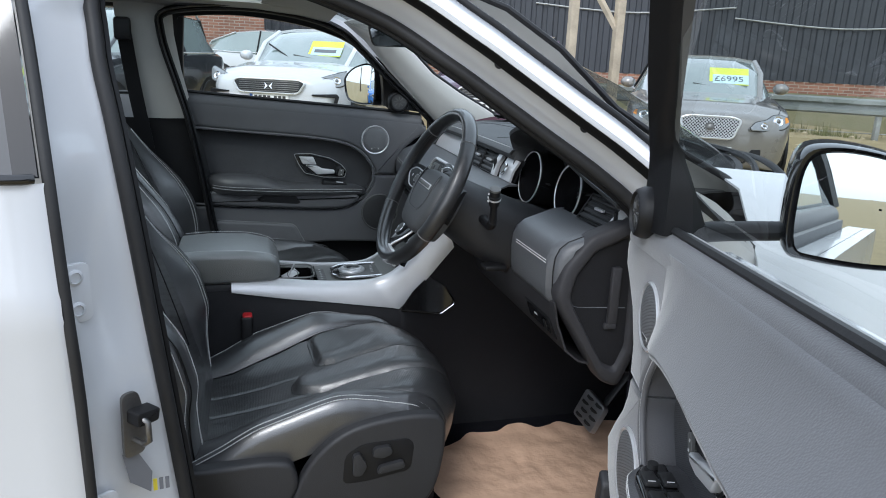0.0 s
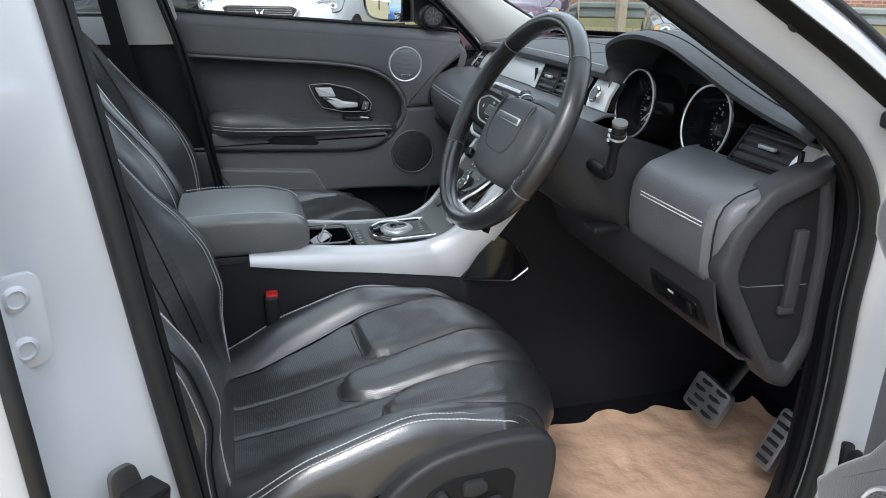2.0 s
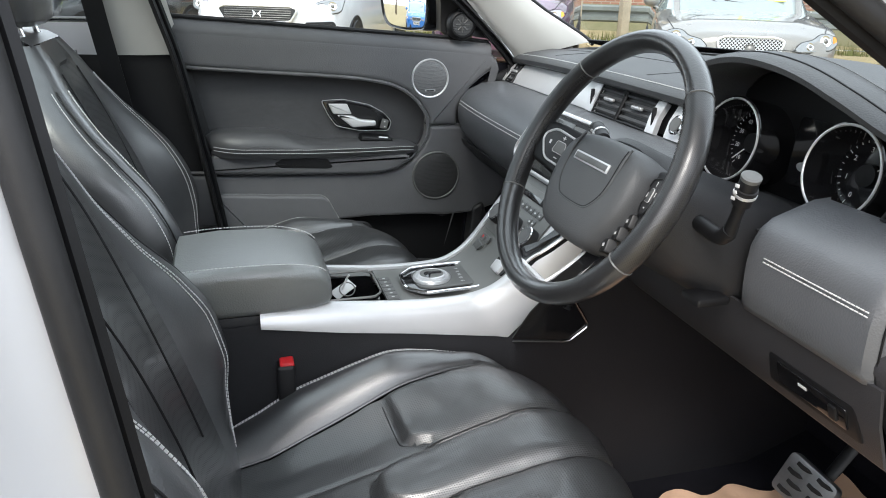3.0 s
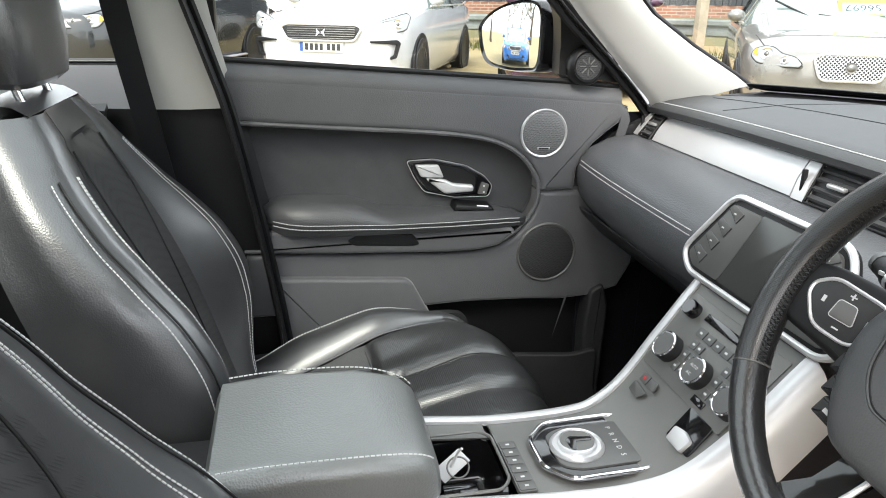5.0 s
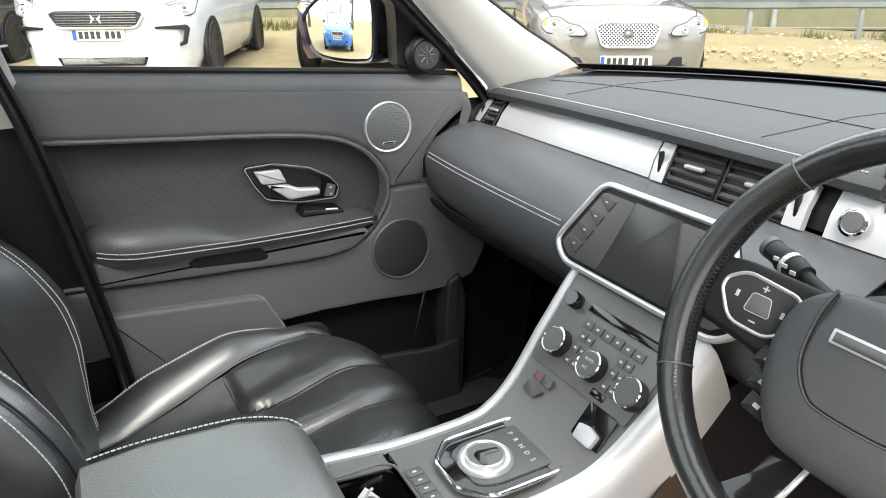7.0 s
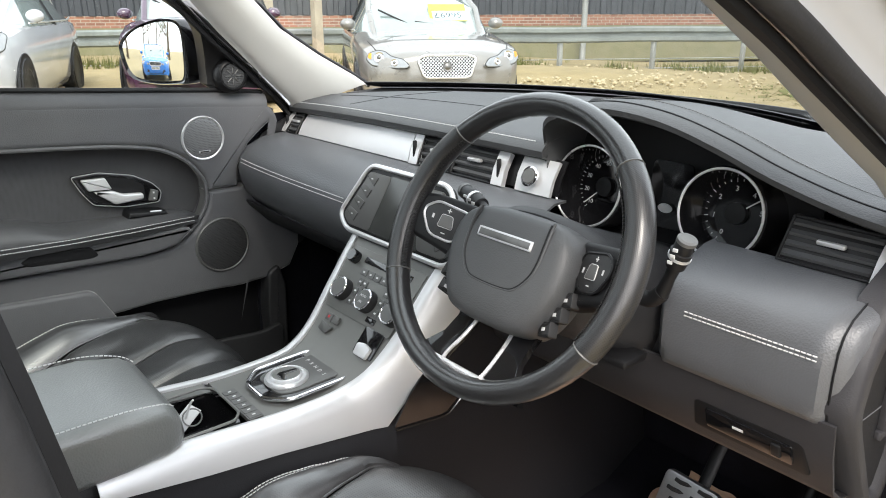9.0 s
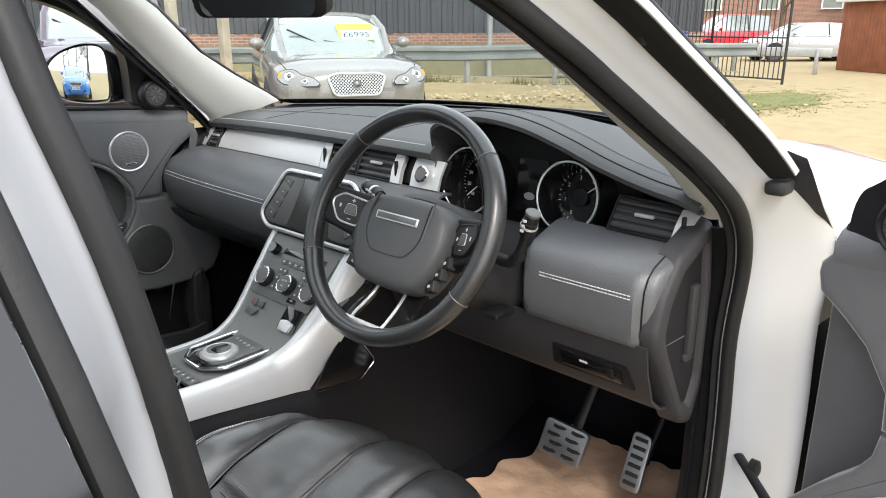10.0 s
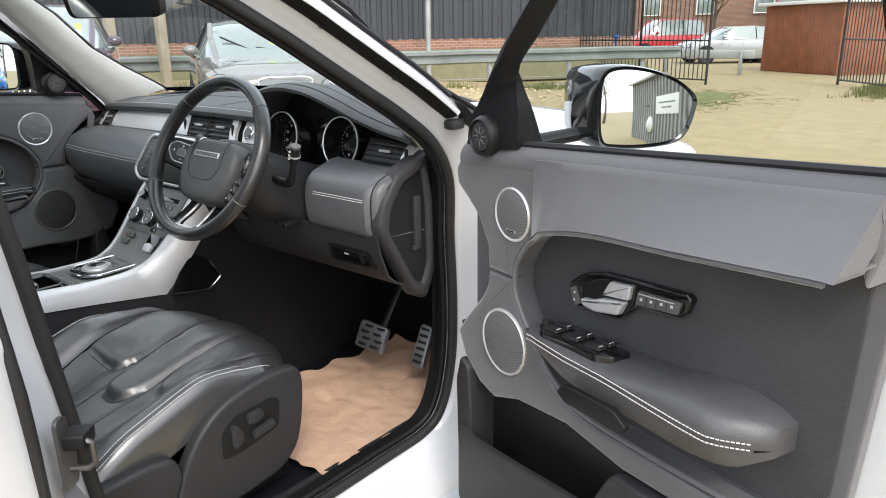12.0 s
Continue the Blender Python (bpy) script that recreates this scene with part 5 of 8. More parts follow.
    low_o = [(-0.078, 0.980)] + [(a, b - 0.004) for a, b in gl] + [(0.640, 0.760), (0.638, 0.728), (0.30, 0.722), (0.16, 0.742), (0.02, 0.728), (-0.06, 0.700), (-0.11, 0.715), (-0.165, 0.760), (-0.190, 0.812), (-0.150, 0.862), (-0.105, 0.910), (-0.084, 0.945)]
    if not driver:
        low_o = [(-0.078, 0.980)] + [(a, b - 0.004) for a, b in gl] + [(0.640, 0.800), (0.638, 0.728), (0.30, 0.726), (0.16, 0.732), (0.02, 0.728), (-0.06, 0.722), (-0.14, 0.726), (-0.205, 0.745), (-0.235, 0.80), (-0.235, 0.955), (-0.16, 0.972)]
    part("lower_trim", plate(low_o, -0.060, 0.060, 0.010), DOORCARD, th, "dark speaker surround")
    # recessed insert with woven facing
    ins = [(a + 0.004, b - 0.004) for a, b in gt[2:]] + [(0.632, 1.14), (0.620, 0.79)] + [(a + 0.004, b + 0.004) for a, b in reversed(gl[2:])]
    part("insert", plate(ins, -0.058, 0.006), MESHCLOTH, th, "woven dark door insert")
    part("groove_line", line([(a + 0.003, b - 0.003, -0.004 + lin1(swell, a)) for a, b in gt], 0.0045, 8), DOORCARD, th)
    part("groove_line", line([(a + 0.003, b + 0.004, -0.004) for a, b in gl], 0.0045, 8), DOORCARD, th)
    # armrest
    tops = [(0.050, 0.898), (0.10, 0.912), (0.20, 0.918), (0.30, 0.922), (0.37, 0.930), (0.43, 0.940), (0.48, 0.943), (0.53, 0.939), (0.568, 0.924)] if driver else [(0.030, 0.925), (0.07, 0.940), (0.20, 0.945), (0.33, 0.952), (0.38, 0.967), (0.42, 0.979), (0.50, 0.984), (0.56, 0.983), (0.592, 0.968)]
    rings = []
    u0, u1 = tops[0][0], tops[-1][0]
    for k in range(33):
        u = u0 + (u1 - u0) * k / 32
        t = curve1(tops, u)
        out_ = 0.058 * min(1, max(0.05, 1.15 - abs((u - u0) / (u1 - u0) * 2 - 1) ** 8 * 1.1)) * lin1([(u0, 0.45), (0.2, 0.85), (0.5, 1.15), (u1, 0.8)], u)
        lowz = lin1([(u0, 0.880), (0.10, 0.876), (0.17, 0.855), (0.24, 0.848), (0.35, 0.852), (0.45, 0.852), (0.53, 0.862), (u1, 0.886)], u)
        if not driver:
            out_ *= 0.82
            lowz = lin1([(u0, 0.912), (0.15, 0.913), (0.30, 0.914), (0.42, 0.916), (0.56, 0.922), (u1, 0.934)], u)
            sz = lin1([(u0, 0.930), (0.08, 0.937), (0.33, 0.941), (0.58, 0.953), (u1, 0.953)], u)
            prof_ = [(t, -0.054), (t + 0.002, out_ * 0.45 - 0.01), (t - 0.003, out_ * 0.85 - 0.006), ((t + sz) / 2 - 0.002, out_ * 0.98), (sz, out_ + 0.003), (sz - 0.010, out_), (lowz + 0.012, out_ * 0.95), (lowz, out_ * 0.80), (lowz - 0.003, -0.054)]
            rings.append([place(u, z, w) for z, w in prof_])
            continue
        out_ *= 0.86
        sz = lin1([(u0, 0.892), (0.10, 0.908), (0.30, 0.914), (0.45, 0.911), (0.53, 0.912), (u1, 0.910)], u)
        prof_ = [(t, -0.054), (t + 0.003, out_ * 0.45 - 0.01), (t - 0.002, out_ * 0.85 - 0.006), (t * 0.6 + sz * 0.4 - 0.002, out_), (sz, out_ + 0.004), (sz - 0.012, out_), (lowz + 0.018, out_ * 0.92), (lowz, out_ * 0.66), (lowz - 0.004, -0.054)]
        rings.append([place(u, z, w) for z, w in prof_])
    ar = part("armrest", finish(loft(rings)), PADSKIN, th, "padded dark armrest with pale stitching")
    st = bmesh.new()
    for dz in (0.038, 0.047):
        dashes([r[4] + (place(0, -dz + 0.036, 0.0012) - place(0, 0, 0)) for r in rings[1:-1]], bm=st)
    part("stitching", st, THREAD, ar, "pale twin stitching")
    if not driver:
        # face below the padded shelf, with its own twin crease
        face_o = [(0.055, 0.902), (0.075, 0.914), (0.30, 0.917), (0.58, 0.928), (0.592, 0.880), (0.46, 0.872), (0.31, 0.866), (0.20, 0.862), (0.14, 0.863), (0.092, 0.872)]
        part("armrest_face", plate(face_o, -0.054, 0.076, 0.010, 0.010), DOORCARD, th, "dark face below the padded shelf")
    # grab recess below the armrest
    part("grab_recess", plate([(0.20, 0.845), (0.215, 0.865), (0.33, 0.868), (0.36, 0.85), (0.35, 0.835), (0.22, 0.832)] if driver else [(0.270, 0.884), (0.285, 0.908), (0.40, 0.914), (0.425, 0.900), (0.41, 0.888), (0.285, 0.880)], 0.048 if driver else 0.0195, 0.012 if driver else 0.004, 0.003, 0.006), BLACK, th)
    # handle in its gloss bezel
    if driver:
        hb = [(0.136, 0.992), (0.138, 1.009), (0.178, 1.037), (0.218, 1.048), (0.30, 1.054), (0.394, 1.060), (0.402, 1.053), (0.392, 1.026), (0.377, 1.018), (0.298, 1.012), (0.281, 0.994), (0.258, 0.977), (0.177, 0.970), (0.155, 0.968)]
        cup = [(0.166, 1.010), (0.206, 1.032), (0.240, 1.041), (0.291, 1.047), (0.290, 1.018), (0.275, 0.988), (0.25, 0.979), (0.185, 0.974), (0.172, 0.985)]
        flap = [(0.241, 1.040), (0.288, 1.045), (0.284, 1.018), (0.224, 1.011)]
        finger = [(0.175, 0.991), (0.200, 0.994), (0.225, 1.005), (0.279, 1.014), (0.266, 0.987), (0.211, 0.976), (0.180, 0.979)]
        lock = [(0.141, 0.999), (0.152, 1.006), (0.169, 0.976), (0.155, 0.969)]
        hb, cup, flap, finger, lock = [[(a - 0.015, b - 0.004) for a, b in o] for o in (hb, cup, flap, finger, lock)]
    else:
        hb = [(0.290, 1.059), (0.232, 1.062), (0.16, 1.046), (0.118, 1.022), (0.098, 0.998), (0.106, 0.974), (0.184, 0.975), (0.251, 0.990), (0.272, 1.020)]
        cup = [(0.278, 1.052), (0.232, 1.055), (0.166, 1.040), (0.136, 1.022), (0.136, 0.984), (0.184, 0.981), (0.244, 0.995), (0.264, 1.020)]
        flap = [(0.272, 1.051), (0.221, 1.050), (0.209, 1.022), (0.259, 1.024)]
        finger = [(0.250, 1.021), (0.208, 1.018), (0.189, 1.008), (0.143, 1.003), (0.143, 0.989), (0.207, 0.986)]
        lock = [(0.123, 1.008), (0.106, 1.002), (0.112, 0.979), (0.132, 0.981)]
        hb, cup, flap, finger, lock = [[(a, b - 0.007) for a, b in o] for o in (hb, cup, flap, finger, lock)]
    sink[0] = -0.022
    bz = part("handle_bezel", plate(hb, -0.030, 0.014, 0.004, 0.008), GLOSS, th, "gloss black handle bezel")
    part("bezel_edge", line([(p.x, p.y, -0.0162) for p in rounded(hb, 0.008)], 0.0009, 6, closed=True), GLOSS if driver else RIMTRIM, bz)
    part("handle_cup", plate(cup, -0.0165, 0.0012, 0.0, 0.008), BLACK, bz)
    part("cup_edge", line([(p.x, p.y, -0.0150) for p in rounded(cup, 0.008)], 0.0012, 6, closed=True), GLOSS, bz)
    lv = part("handle_lever", plate(finger, -0.016, 0.013, 0.005, 0.006), SILVER, bz, "satin silver door lever")
    part("lever_flap", plate(flap, -0.016, 0.009, 0.003, 0.004), SILVER, lv, "bright silver lever flap")
    part("lock_key", plate(lock, -0.016, 0.005, 0.001, 0.003), BUTTON, bz)
    lc = (sum(p[0] for p in lock) / 4, sum(p[1] for p in lock) / 4)
    for dz in (-0.007, 0.007):
        part("symbol", plate([(lc[0] - 0.002, lc[1] + dz - 0.002), (lc[0] + 0.002, lc[1] + dz - 0.002), (lc[0] + 0.002, lc[1] + dz + 0.002), (lc[0] - 0.002, lc[1] + dz + 0.002)], -0.0108, 0.0005), PRINT, bz)
    if driver:
        mem = part("memory_keys", plate([(0.285, 1.037), (0.372, 1.042), (0.366, 1.020), (0.281, 1.011)], -0.016, 0.005, 0.0015, 0.003), BUTTON, bz, "grey seat memory keys")
        part("key_line", plate([(0.288, 1.0315), (0.359, 1.0365), (0.359, 1.0380), (0.288, 1.0330)], -0.0108, 0.0006), PRINT, mem)
        for k in range(4):
            a, c = 0.291 + 0.0205 * k, 1.0215 + 0.0022 * k
            part("symbol", plate([(a, c), (a + 0.005, c + 0.0005), (a + 0.005, c + 0.005), (a, c + 0.0045)], -0.0108, 0.0006), PRINT, mem)
            if k:
                part("key_gap", plate([(a - 0.0085, c - 0.008), (a - 0.0075, c - 0.008), (a - 0.0070, c + 0.014), (a - 0.0080, c + 0.014)], -0.0108, 0.0004), KEYBLACK, mem)
        sink[0] = 0.0
        # window switches in a block let into the armrest
        blk = [(0.085, -0.022), (0.095, 0.012), (0.118, 0.028), (0.262, 0.034), (0.290, 0.022), (0.292, -0.022)]
        b = slab(rounded([(a, -c) for a, c in blk], 0.008), Matrix.Identity(4), 0.040, 0.004)
        for v in b.verts:
            v.co = place(v.co.x, 0.884 + v.co.z + 0.05 * (v.co.x - 0.1), -v.co.y)
        wp = part("window_switches", finish(b), GLOSS, th, "gloss black window switch block")
        for k in range(3):
            for q in range(2):
                u_, w_ = 0.118 + 0.052 * k, -0.012 + 0.025 * q
                z_ = 0.9235 + 0.05 * (u_ - 0.1)
                b = slab(rounded([(u_, -w_ - 0.010), (u_ + 0.038, -w_ - 0.010), (u_ + 0.038, -w_ + 0.010), (u_, -w_ + 0.010)], 0.003), Matrix.Identity(4), 0.005, 0.002)
                for v in b.verts:
                    v.co = place(v.co.x, z_ + v.co.z + (v.co.x - u_) * 0.10, -v.co.y)
                key = part("switch_key", finish(b), KEYBLACK, wp)
                part("key_edge", line([(u_ + 0.032, z_ + 0.0082, w_ - 0.005), (u_ + 0.032, z_ + 0.0082, w_ + 0.005)], 0.0007), PRINT, key)
        part("mirror_knob", tube([place(0.102, 0.922, 0.0), place(0.102, 0.932, 0.0)], 0.007, 12), KEYBLACK, wp)
    else:
        sink[0] = 0.0
        wp = part("window_switch", plate([(0.098, 0.938), (0.104, 0.952), (0.186, 0.960), (0.192, 0.944)], -0.054, 0.050, 0.006, 0.005), BLACK, th)
        part("key_edge", line([(0.115, 0.9530, -0.006), (0.140, 0.9555, -0.006)], 0.002), RIMTRIM, wp)
        part("insert_seam", line([(0.172, 0.982, -0.051), (0.176, 0.95, -0.051)], 0.0010), BLACK, th)
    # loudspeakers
    # the passenger's lower grille and rim carry the cabin's shade in darker materials
    for u, z, r, mat in ((0.0, 1.112, 0.049, SPEAKER), (-0.022, 0.842, 0.066, SPEAKER if driver else SPEAKER_DARK_SHADED)):
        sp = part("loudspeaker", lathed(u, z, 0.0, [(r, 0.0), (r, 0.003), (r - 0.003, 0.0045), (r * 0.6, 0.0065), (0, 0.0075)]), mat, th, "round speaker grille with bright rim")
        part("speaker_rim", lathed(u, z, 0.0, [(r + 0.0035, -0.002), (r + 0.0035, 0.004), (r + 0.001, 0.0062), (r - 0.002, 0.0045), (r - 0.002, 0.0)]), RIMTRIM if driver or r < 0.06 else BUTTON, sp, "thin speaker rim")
        if r < 0.06:
            part("speaker_badge", plate([(u - 0.014, z - 0.034), (u + 0.014, z - 0.034), (u + 0.014, z - 0.029), (u - 0.014, z - 0.029)], 0.0052, 0.0015, 0.0005), RIMTRIM, sp)
            part("badge_inset", plate([(u - 0.011, z - 0.0332), (u + 0.011, z - 0.0332), (u + 0.011, z - 0.0300), (u - 0.011, z - 0.0300)], 0.0068, 0.0005), KEYBLACK, sp)
    # lower pocket
    part("pocket_back", plate([(-0.165, 0.42), (-0.160, 0.735), (-0.11, 0.712), (-0.06, 0.70), (0.02, 0.726), (0.16, 0.74), (0.30, 0.72), (0.30, 0.42)], -0.057, 0.004), BLACK, th)
    part("rear_lower_panel", plate([(0.285, 0.700), (0.300, 0.716), (0.634, 0.722), (0.600, 0.40), (0.26, 0.42), (0.245, 0.62)] if driver else [(0.285, 0.792), (0.300, 0.803), (0.585, 0.822), (0.570, 0.66), (0.54, 0.40), (0.25, 0.42), (0.238, 0.70)], -0.058, 0.076, 0.010, 0.012), PLASTIC if driver else DOORCARD, th, "dark grained lower door panel")
    part("pocket_lip", plate([(-0.160, 0.400), (-0.158, 0.60), (-0.10, 0.585), (0.05, 0.600), (0.26, 0.625), (0.60, 0.60), (0.585, 0.40)], 0.010, 0.014, 0.005, 0.02), PLASTIC, th, "dark plastic door bin")
    part("pocket_front", plate([(-0.172, 0.40), (-0.182, 0.70), (-0.165, 0.758), (-0.135, 0.742), (-0.125, 0.64), (-0.13, 0.40)], -0.058, 0.071, 0.008, 0.01), PLASTIC, th)
    # window frame, sail panel with tweeter, glass
    lead = [(-0.165, 1.215), (-0.150, 1.285), (-0.055, 1.360), (0.05, 1.440), (0.13, 1.490), (0.26, 1.528), (0.46, 1.548), (0.66, 1.540), (0.705, 1.525)]
    inner = [(-0.030, 1.234), (-0.026, 1.300), (-0.005, 1.372), (0.060, 1.424), (0.145, 1.466), (0.28, 1.500), (0.46, 1.518), (0.635, 1.508), (0.66, 1.495)]

    def lean(z, w):
        return w + max(0, z - 1.27) * 0.30

    lean_in = lean
    if driver:
        lead = [(-0.168, 1.215), (-0.160, 1.272), (-0.120, 1.306), (0.0, 1.409), (0.112, 1.488), (0.20, 1.548), (0.27, 1.590), (0.36, 1.606), (0.66, 1.604), (0.705, 1.590)]
        inner = [(0.004, 1.236), (0.006, 1.300), (0.006, 1.374), (0.095, 1.440), (0.165, 1.490), (0.235, 1.538), (0.29, 1.565), (0.37, 1.574), (0.635, 1.572), (0.66, 1.560)]

        def lean(z, w):
            return w + max(0, min(z, 1.332) - 1.27) * 0.30 + max(0, z - 1.332) * 0.40

        def lean_in(z, w):
            return w + 0.008 + max(0, z - 1.36) * 0.45

    def behind(z):
        return lean_in(z, -0.016 - 0.42 * max(0, 1.375 - min(z, 1.375))) if driver else lean(z, -0.055)
    ls, li = spline([(a, b, 0) for a, b in lead], 5), spline([(a, b, 0) for a, b in inner], 5)
    rows = [[place(a.x, a.y, lean(a.y, -0.055)), place(a.x, a.y, lean(a.y, -0.012)), place(a.x * 0.75 + b.x * 0.25, a.y * 0.75 + b.y * 0.25, lean(a.y, -0.004)), place(a.x * 0.25 + b.x * 0.75, a.y * 0.25 + b.y * 0.75, lean_in(b.y, -0.004)), place(b.x, b.y, lean_in(b.y, -0.010)), place(b.x, b.y, behind(b.y))] for a, b in zip(ls, li)]
    fr = part("window_frame", finish(sheet(rows, closed=True)), BLACK, th, "matt black window frame and sail panel")
    tall = 0.062 if driver else 0.0
    post = [(0.655, 1.280), (0.650, 1.40), (0.640, 1.51 + tall), (0.700, 1.53 + tall), (0.712, 1.40), (0.715, 1.285)]
    pb = slab(rounded(post, 0.006), Matrix.Identity(4), 0.035, 0.006)
    for v in pb.verts:
        v.co = place(v.co.x, v.co.y, lean(v.co.y, -0.05 + v.co.z))
    part("frame_post", finish(pb), BLACK, fr)
    tw = part("tweeter", lathed(-0.082, 1.252, -0.004, [(0.040, -0.01), (0.040, 0.014), (0.036, 0.024), (0.032, 0.027), (0.030, 0.022), (0, 0.018)]), BLACK, th, "small round tweeter")
    part("tweeter_grille", lathed(-0.082, 1.252, -0.004, [(0.029, 0.020), (0.027, 0.0235), (0, 0.0245)]), SPEAKER_DARK_SHADED, tw)
    for k in range(8):
        a = k * math.pi / 4
        part("grille_spoke", line([(-0.082 + 0.006 * math.cos(a), 1.252 + 0.006 * math.sin(a), 0.0205), (-0.082 + 0.019 * math.cos(a), 1.252 + 0.019 * math.sin(a), 0.020)], 0.0014), BUTTON, tw)
    gp = [[place(a, b, (max(behind(b), -0.05) + 0.004)) for a, b in col] for col in (((0.0, 1.222), (-0.004, 1.30), (0.0, 1.37)), ((0.20, 1.24), (0.18, 1.36), (0.16, 1.476 + tall * 0.2)), ((0.45, 1.26), (0.455, 1.40), (0.46, 1.515 + tall)), ((0.67, 1.28), (0.67, 1.40), (0.665, 1.51 + tall)))]
    g = part("window_glass", finish(sheet(gp)), GLASS, th, "clear door glass")
    g.visible_shadow = False
    # wing mirror
    yaw = radians(18.5 if driver else 24)
    mu, mw, ms = (0.053, -0.147, 0.848) if driver else (-0.015, -0.074, 0.88)

    def mp(a, z, d):
        """Mirror axes: a outwards along the glass, d backwards from the housing's face."""
        ow, ou = -math.cos(yaw) * a - math.sin(yaw) * 0.0, math.sin(yaw) * a
        return place(mu + ou * ms + d * 1.15 * math.cos(yaw), z, mw + ow * ms + d * 1.15 * math.sin(yaw))

    def mring(s, d, dz=0.0, grow=1.0):
        o = [(0.004, -0.066), (-0.002, 0.0), (0.006, 0.058), (0.04, 0.075), (0.11, 0.072), (0.19, 0.052), (0.245, 0.020), (0.250, -0.010), (0.218, -0.066), (0.14, -0.080), (0.04, -0.078)]
        return [mp(0.125 + (p.x - 0.125) * s, 1.306 + dz + p.y * s, d - (0.055 if driver else 0.03) * p.y * s) for p in spline([(a, b, 0) for a, b in o], 4, True)]

    wm = part("mirror_housing", finish(loft([mring(0.90, 0.0), mring(0.97, 0.006), mring(1.0, 0.0), mring(1.02, -0.025), mring(1.0, -0.08), mring(0.92, -0.135), mring(0.62, -0.180)], caps=True)), GLOSS, th, "gloss black wing mirror housing")
    def bulge(p):
        q = p - mp(0.125, 1.306, 0.0)
        return p + (mp(0.125, 1.306, 0.01) - mp(0.125, 1.306, 0.0)).normalized() * (0.0075 - q.length_squared / 2.6)

    part("mirror_glass", finish(loft([[bulge(p) for p in mring(0.885 * k, 0.0)] for k in (1.0, 0.9, 0.8, 0.7, 0.6, 0.5, 0.4, 0.3, 0.2, 0.1, 0.02)], caps=False)), MIRROR, wm, "convex mirror glass")
    part("mirror_arm", tube(spline([place(-0.12, 1.205, -0.06), place(-0.08, 1.228, -0.10), mp(0.06, 1.255, -0.06)], 6), [0.032 - 0.0008 * k for k in range(13)], 12, flat=0.55), BLACK, wm)
    return th


HD = radians(17.2)
DD, DN = V((-math.sin(HD), -math.cos(HD), 0)), V((-math.cos(HD), math.sin(HD), 0))


def driver_place(u, z, w):
    return V((0.1605, -1.095, 0.0555 + 0.9356 * z)) + 0.9356 * (DD * u + DN * w)


def passenger_place(u, z, w):
    return V((0.080 - u, 0.702 - w, z + 0.012))


door_inner("driver_door", "open front car door with dark trim, two speakers and wing mirror", driver_place, True)
door_inner("passenger_door", "closed front car door with dark trim, armrest and wing mirror", passenger_place, False)

# body ----------------------------------------------------------------
body = thing("white_car", "white car body with open door frame, pillars and black seals", "car", (-0.3, 0, 0.0))
LOOP = [(-0.470, 0.700, 0.47), (-0.488, 0.694, 0.70), (-0.520, 0.690, 0.93), (-0.562, 0.674, 1.17), (-0.594, 0.655, 1.295), (-0.634, 0.614, 1.46), (-0.610, 0.600, 1.535), (-0.40, 0.600, 1.562), (-0.20, 0.612, 1.548), (-0.06, 0.630, 1.508), (0.02, 0.648, 1.447), (0.125, 0.680, 1.352), (0.22, 0.706, 1.272), (0.31, 0.735, 1.190), (0.375, 0.742, 1.10), (0.425, 0.745, 0.95), (0.447, 0.747, 0.80), (0.445, 0.750, 0.62), (0.420, 0.752, 0.50), (0.36, 0.752, 0.445), (0.20, 0.745, 0.432), (-0.10, 0.735, 0.430), (-0.36, 0.715, 0.432), (-0.445, 0.705, 0.440)]
MID = V((-0.06, 0, 0.98))


DRIVER_LOOP = [(-0.472, 0.785, 0.52), (-0.492, 0.785, 0.70), (-0.526, 0.783, 0.99), (-0.546, 0.778, 1.16), (-0.567, 0.762, 1.31), (-0.587, 0.728, 1.43), (-0.575, 0.680, 1.53), (-0.38, 0.655, 1.555), (-0.168, 0.664, 1.498), (-0.036, 0.703, 1.422), (0.040, 0.724, 1.372), (0.138, 0.751, 1.306), (0.228, 0.772, 1.246), (0.310, 0.785, 1.179), (0.366, 0.780, 1.09), (0.382, 0.768, 0.95), (0.385, 0.772, 0.80), (0.375, 0.775, 0.65), (0.345, 0.770, 0.53), (0.29, 0.760, 0.475), (0.15, 0.752, 0.462), (-0.10, 0.752, 0.458), (-0.34, 0.765, 0.462), (-0.44, 0.780, 0.475)]
NOSE = [(-0.004, -0.035), (0.0, 0.0), (0.012, 0.006), (0.018, 0.016), (0.026, 0.026), (0.034, 0.031), (0.037, 0.034), (0.039, 0.040)]


GAP_X = [(0.34, -0.600), (0.80, -0.606), (0.98, -0.609), (1.08, -0.616), (1.25, -0.627), (1.40, -0.648), (1.56, -0.675)]
GAP_Y = [(0.34, 0.905), (0.735, 0.925), (1.0, 0.925), (1.08, 0.920), (1.25, 0.902), (1.40, 0.842), (1.56, 0.775)]
# the pillar's section from the seal to the rear door's edge, low down and above the belt line
PILLAR = [(0.90, [(0.12, 0.10), (0.30, 0.28), (0.47, 0.42), (0.75, 0.62), (0.95, 0.80), (1.04, 0.96)]), (1.05, [(0.20, 0.03), (0.45, 0.10), (0.75, 0.25), (0.95, 0.42), (1.02, 0.62), (1.06, 0.96)]), (1.14, [(0.18, 0.04), (0.42, 0.13), (0.70, 0.27), (0.90, 0.45), (1.00, 0.64), (1.06, 0.96)]), (1.27, [(0.16, 0.10), (0.34, 0.26), (0.52, 0.44), (0.70, 0.63), (0.87, 0.82), (1.0, 0.97)])]


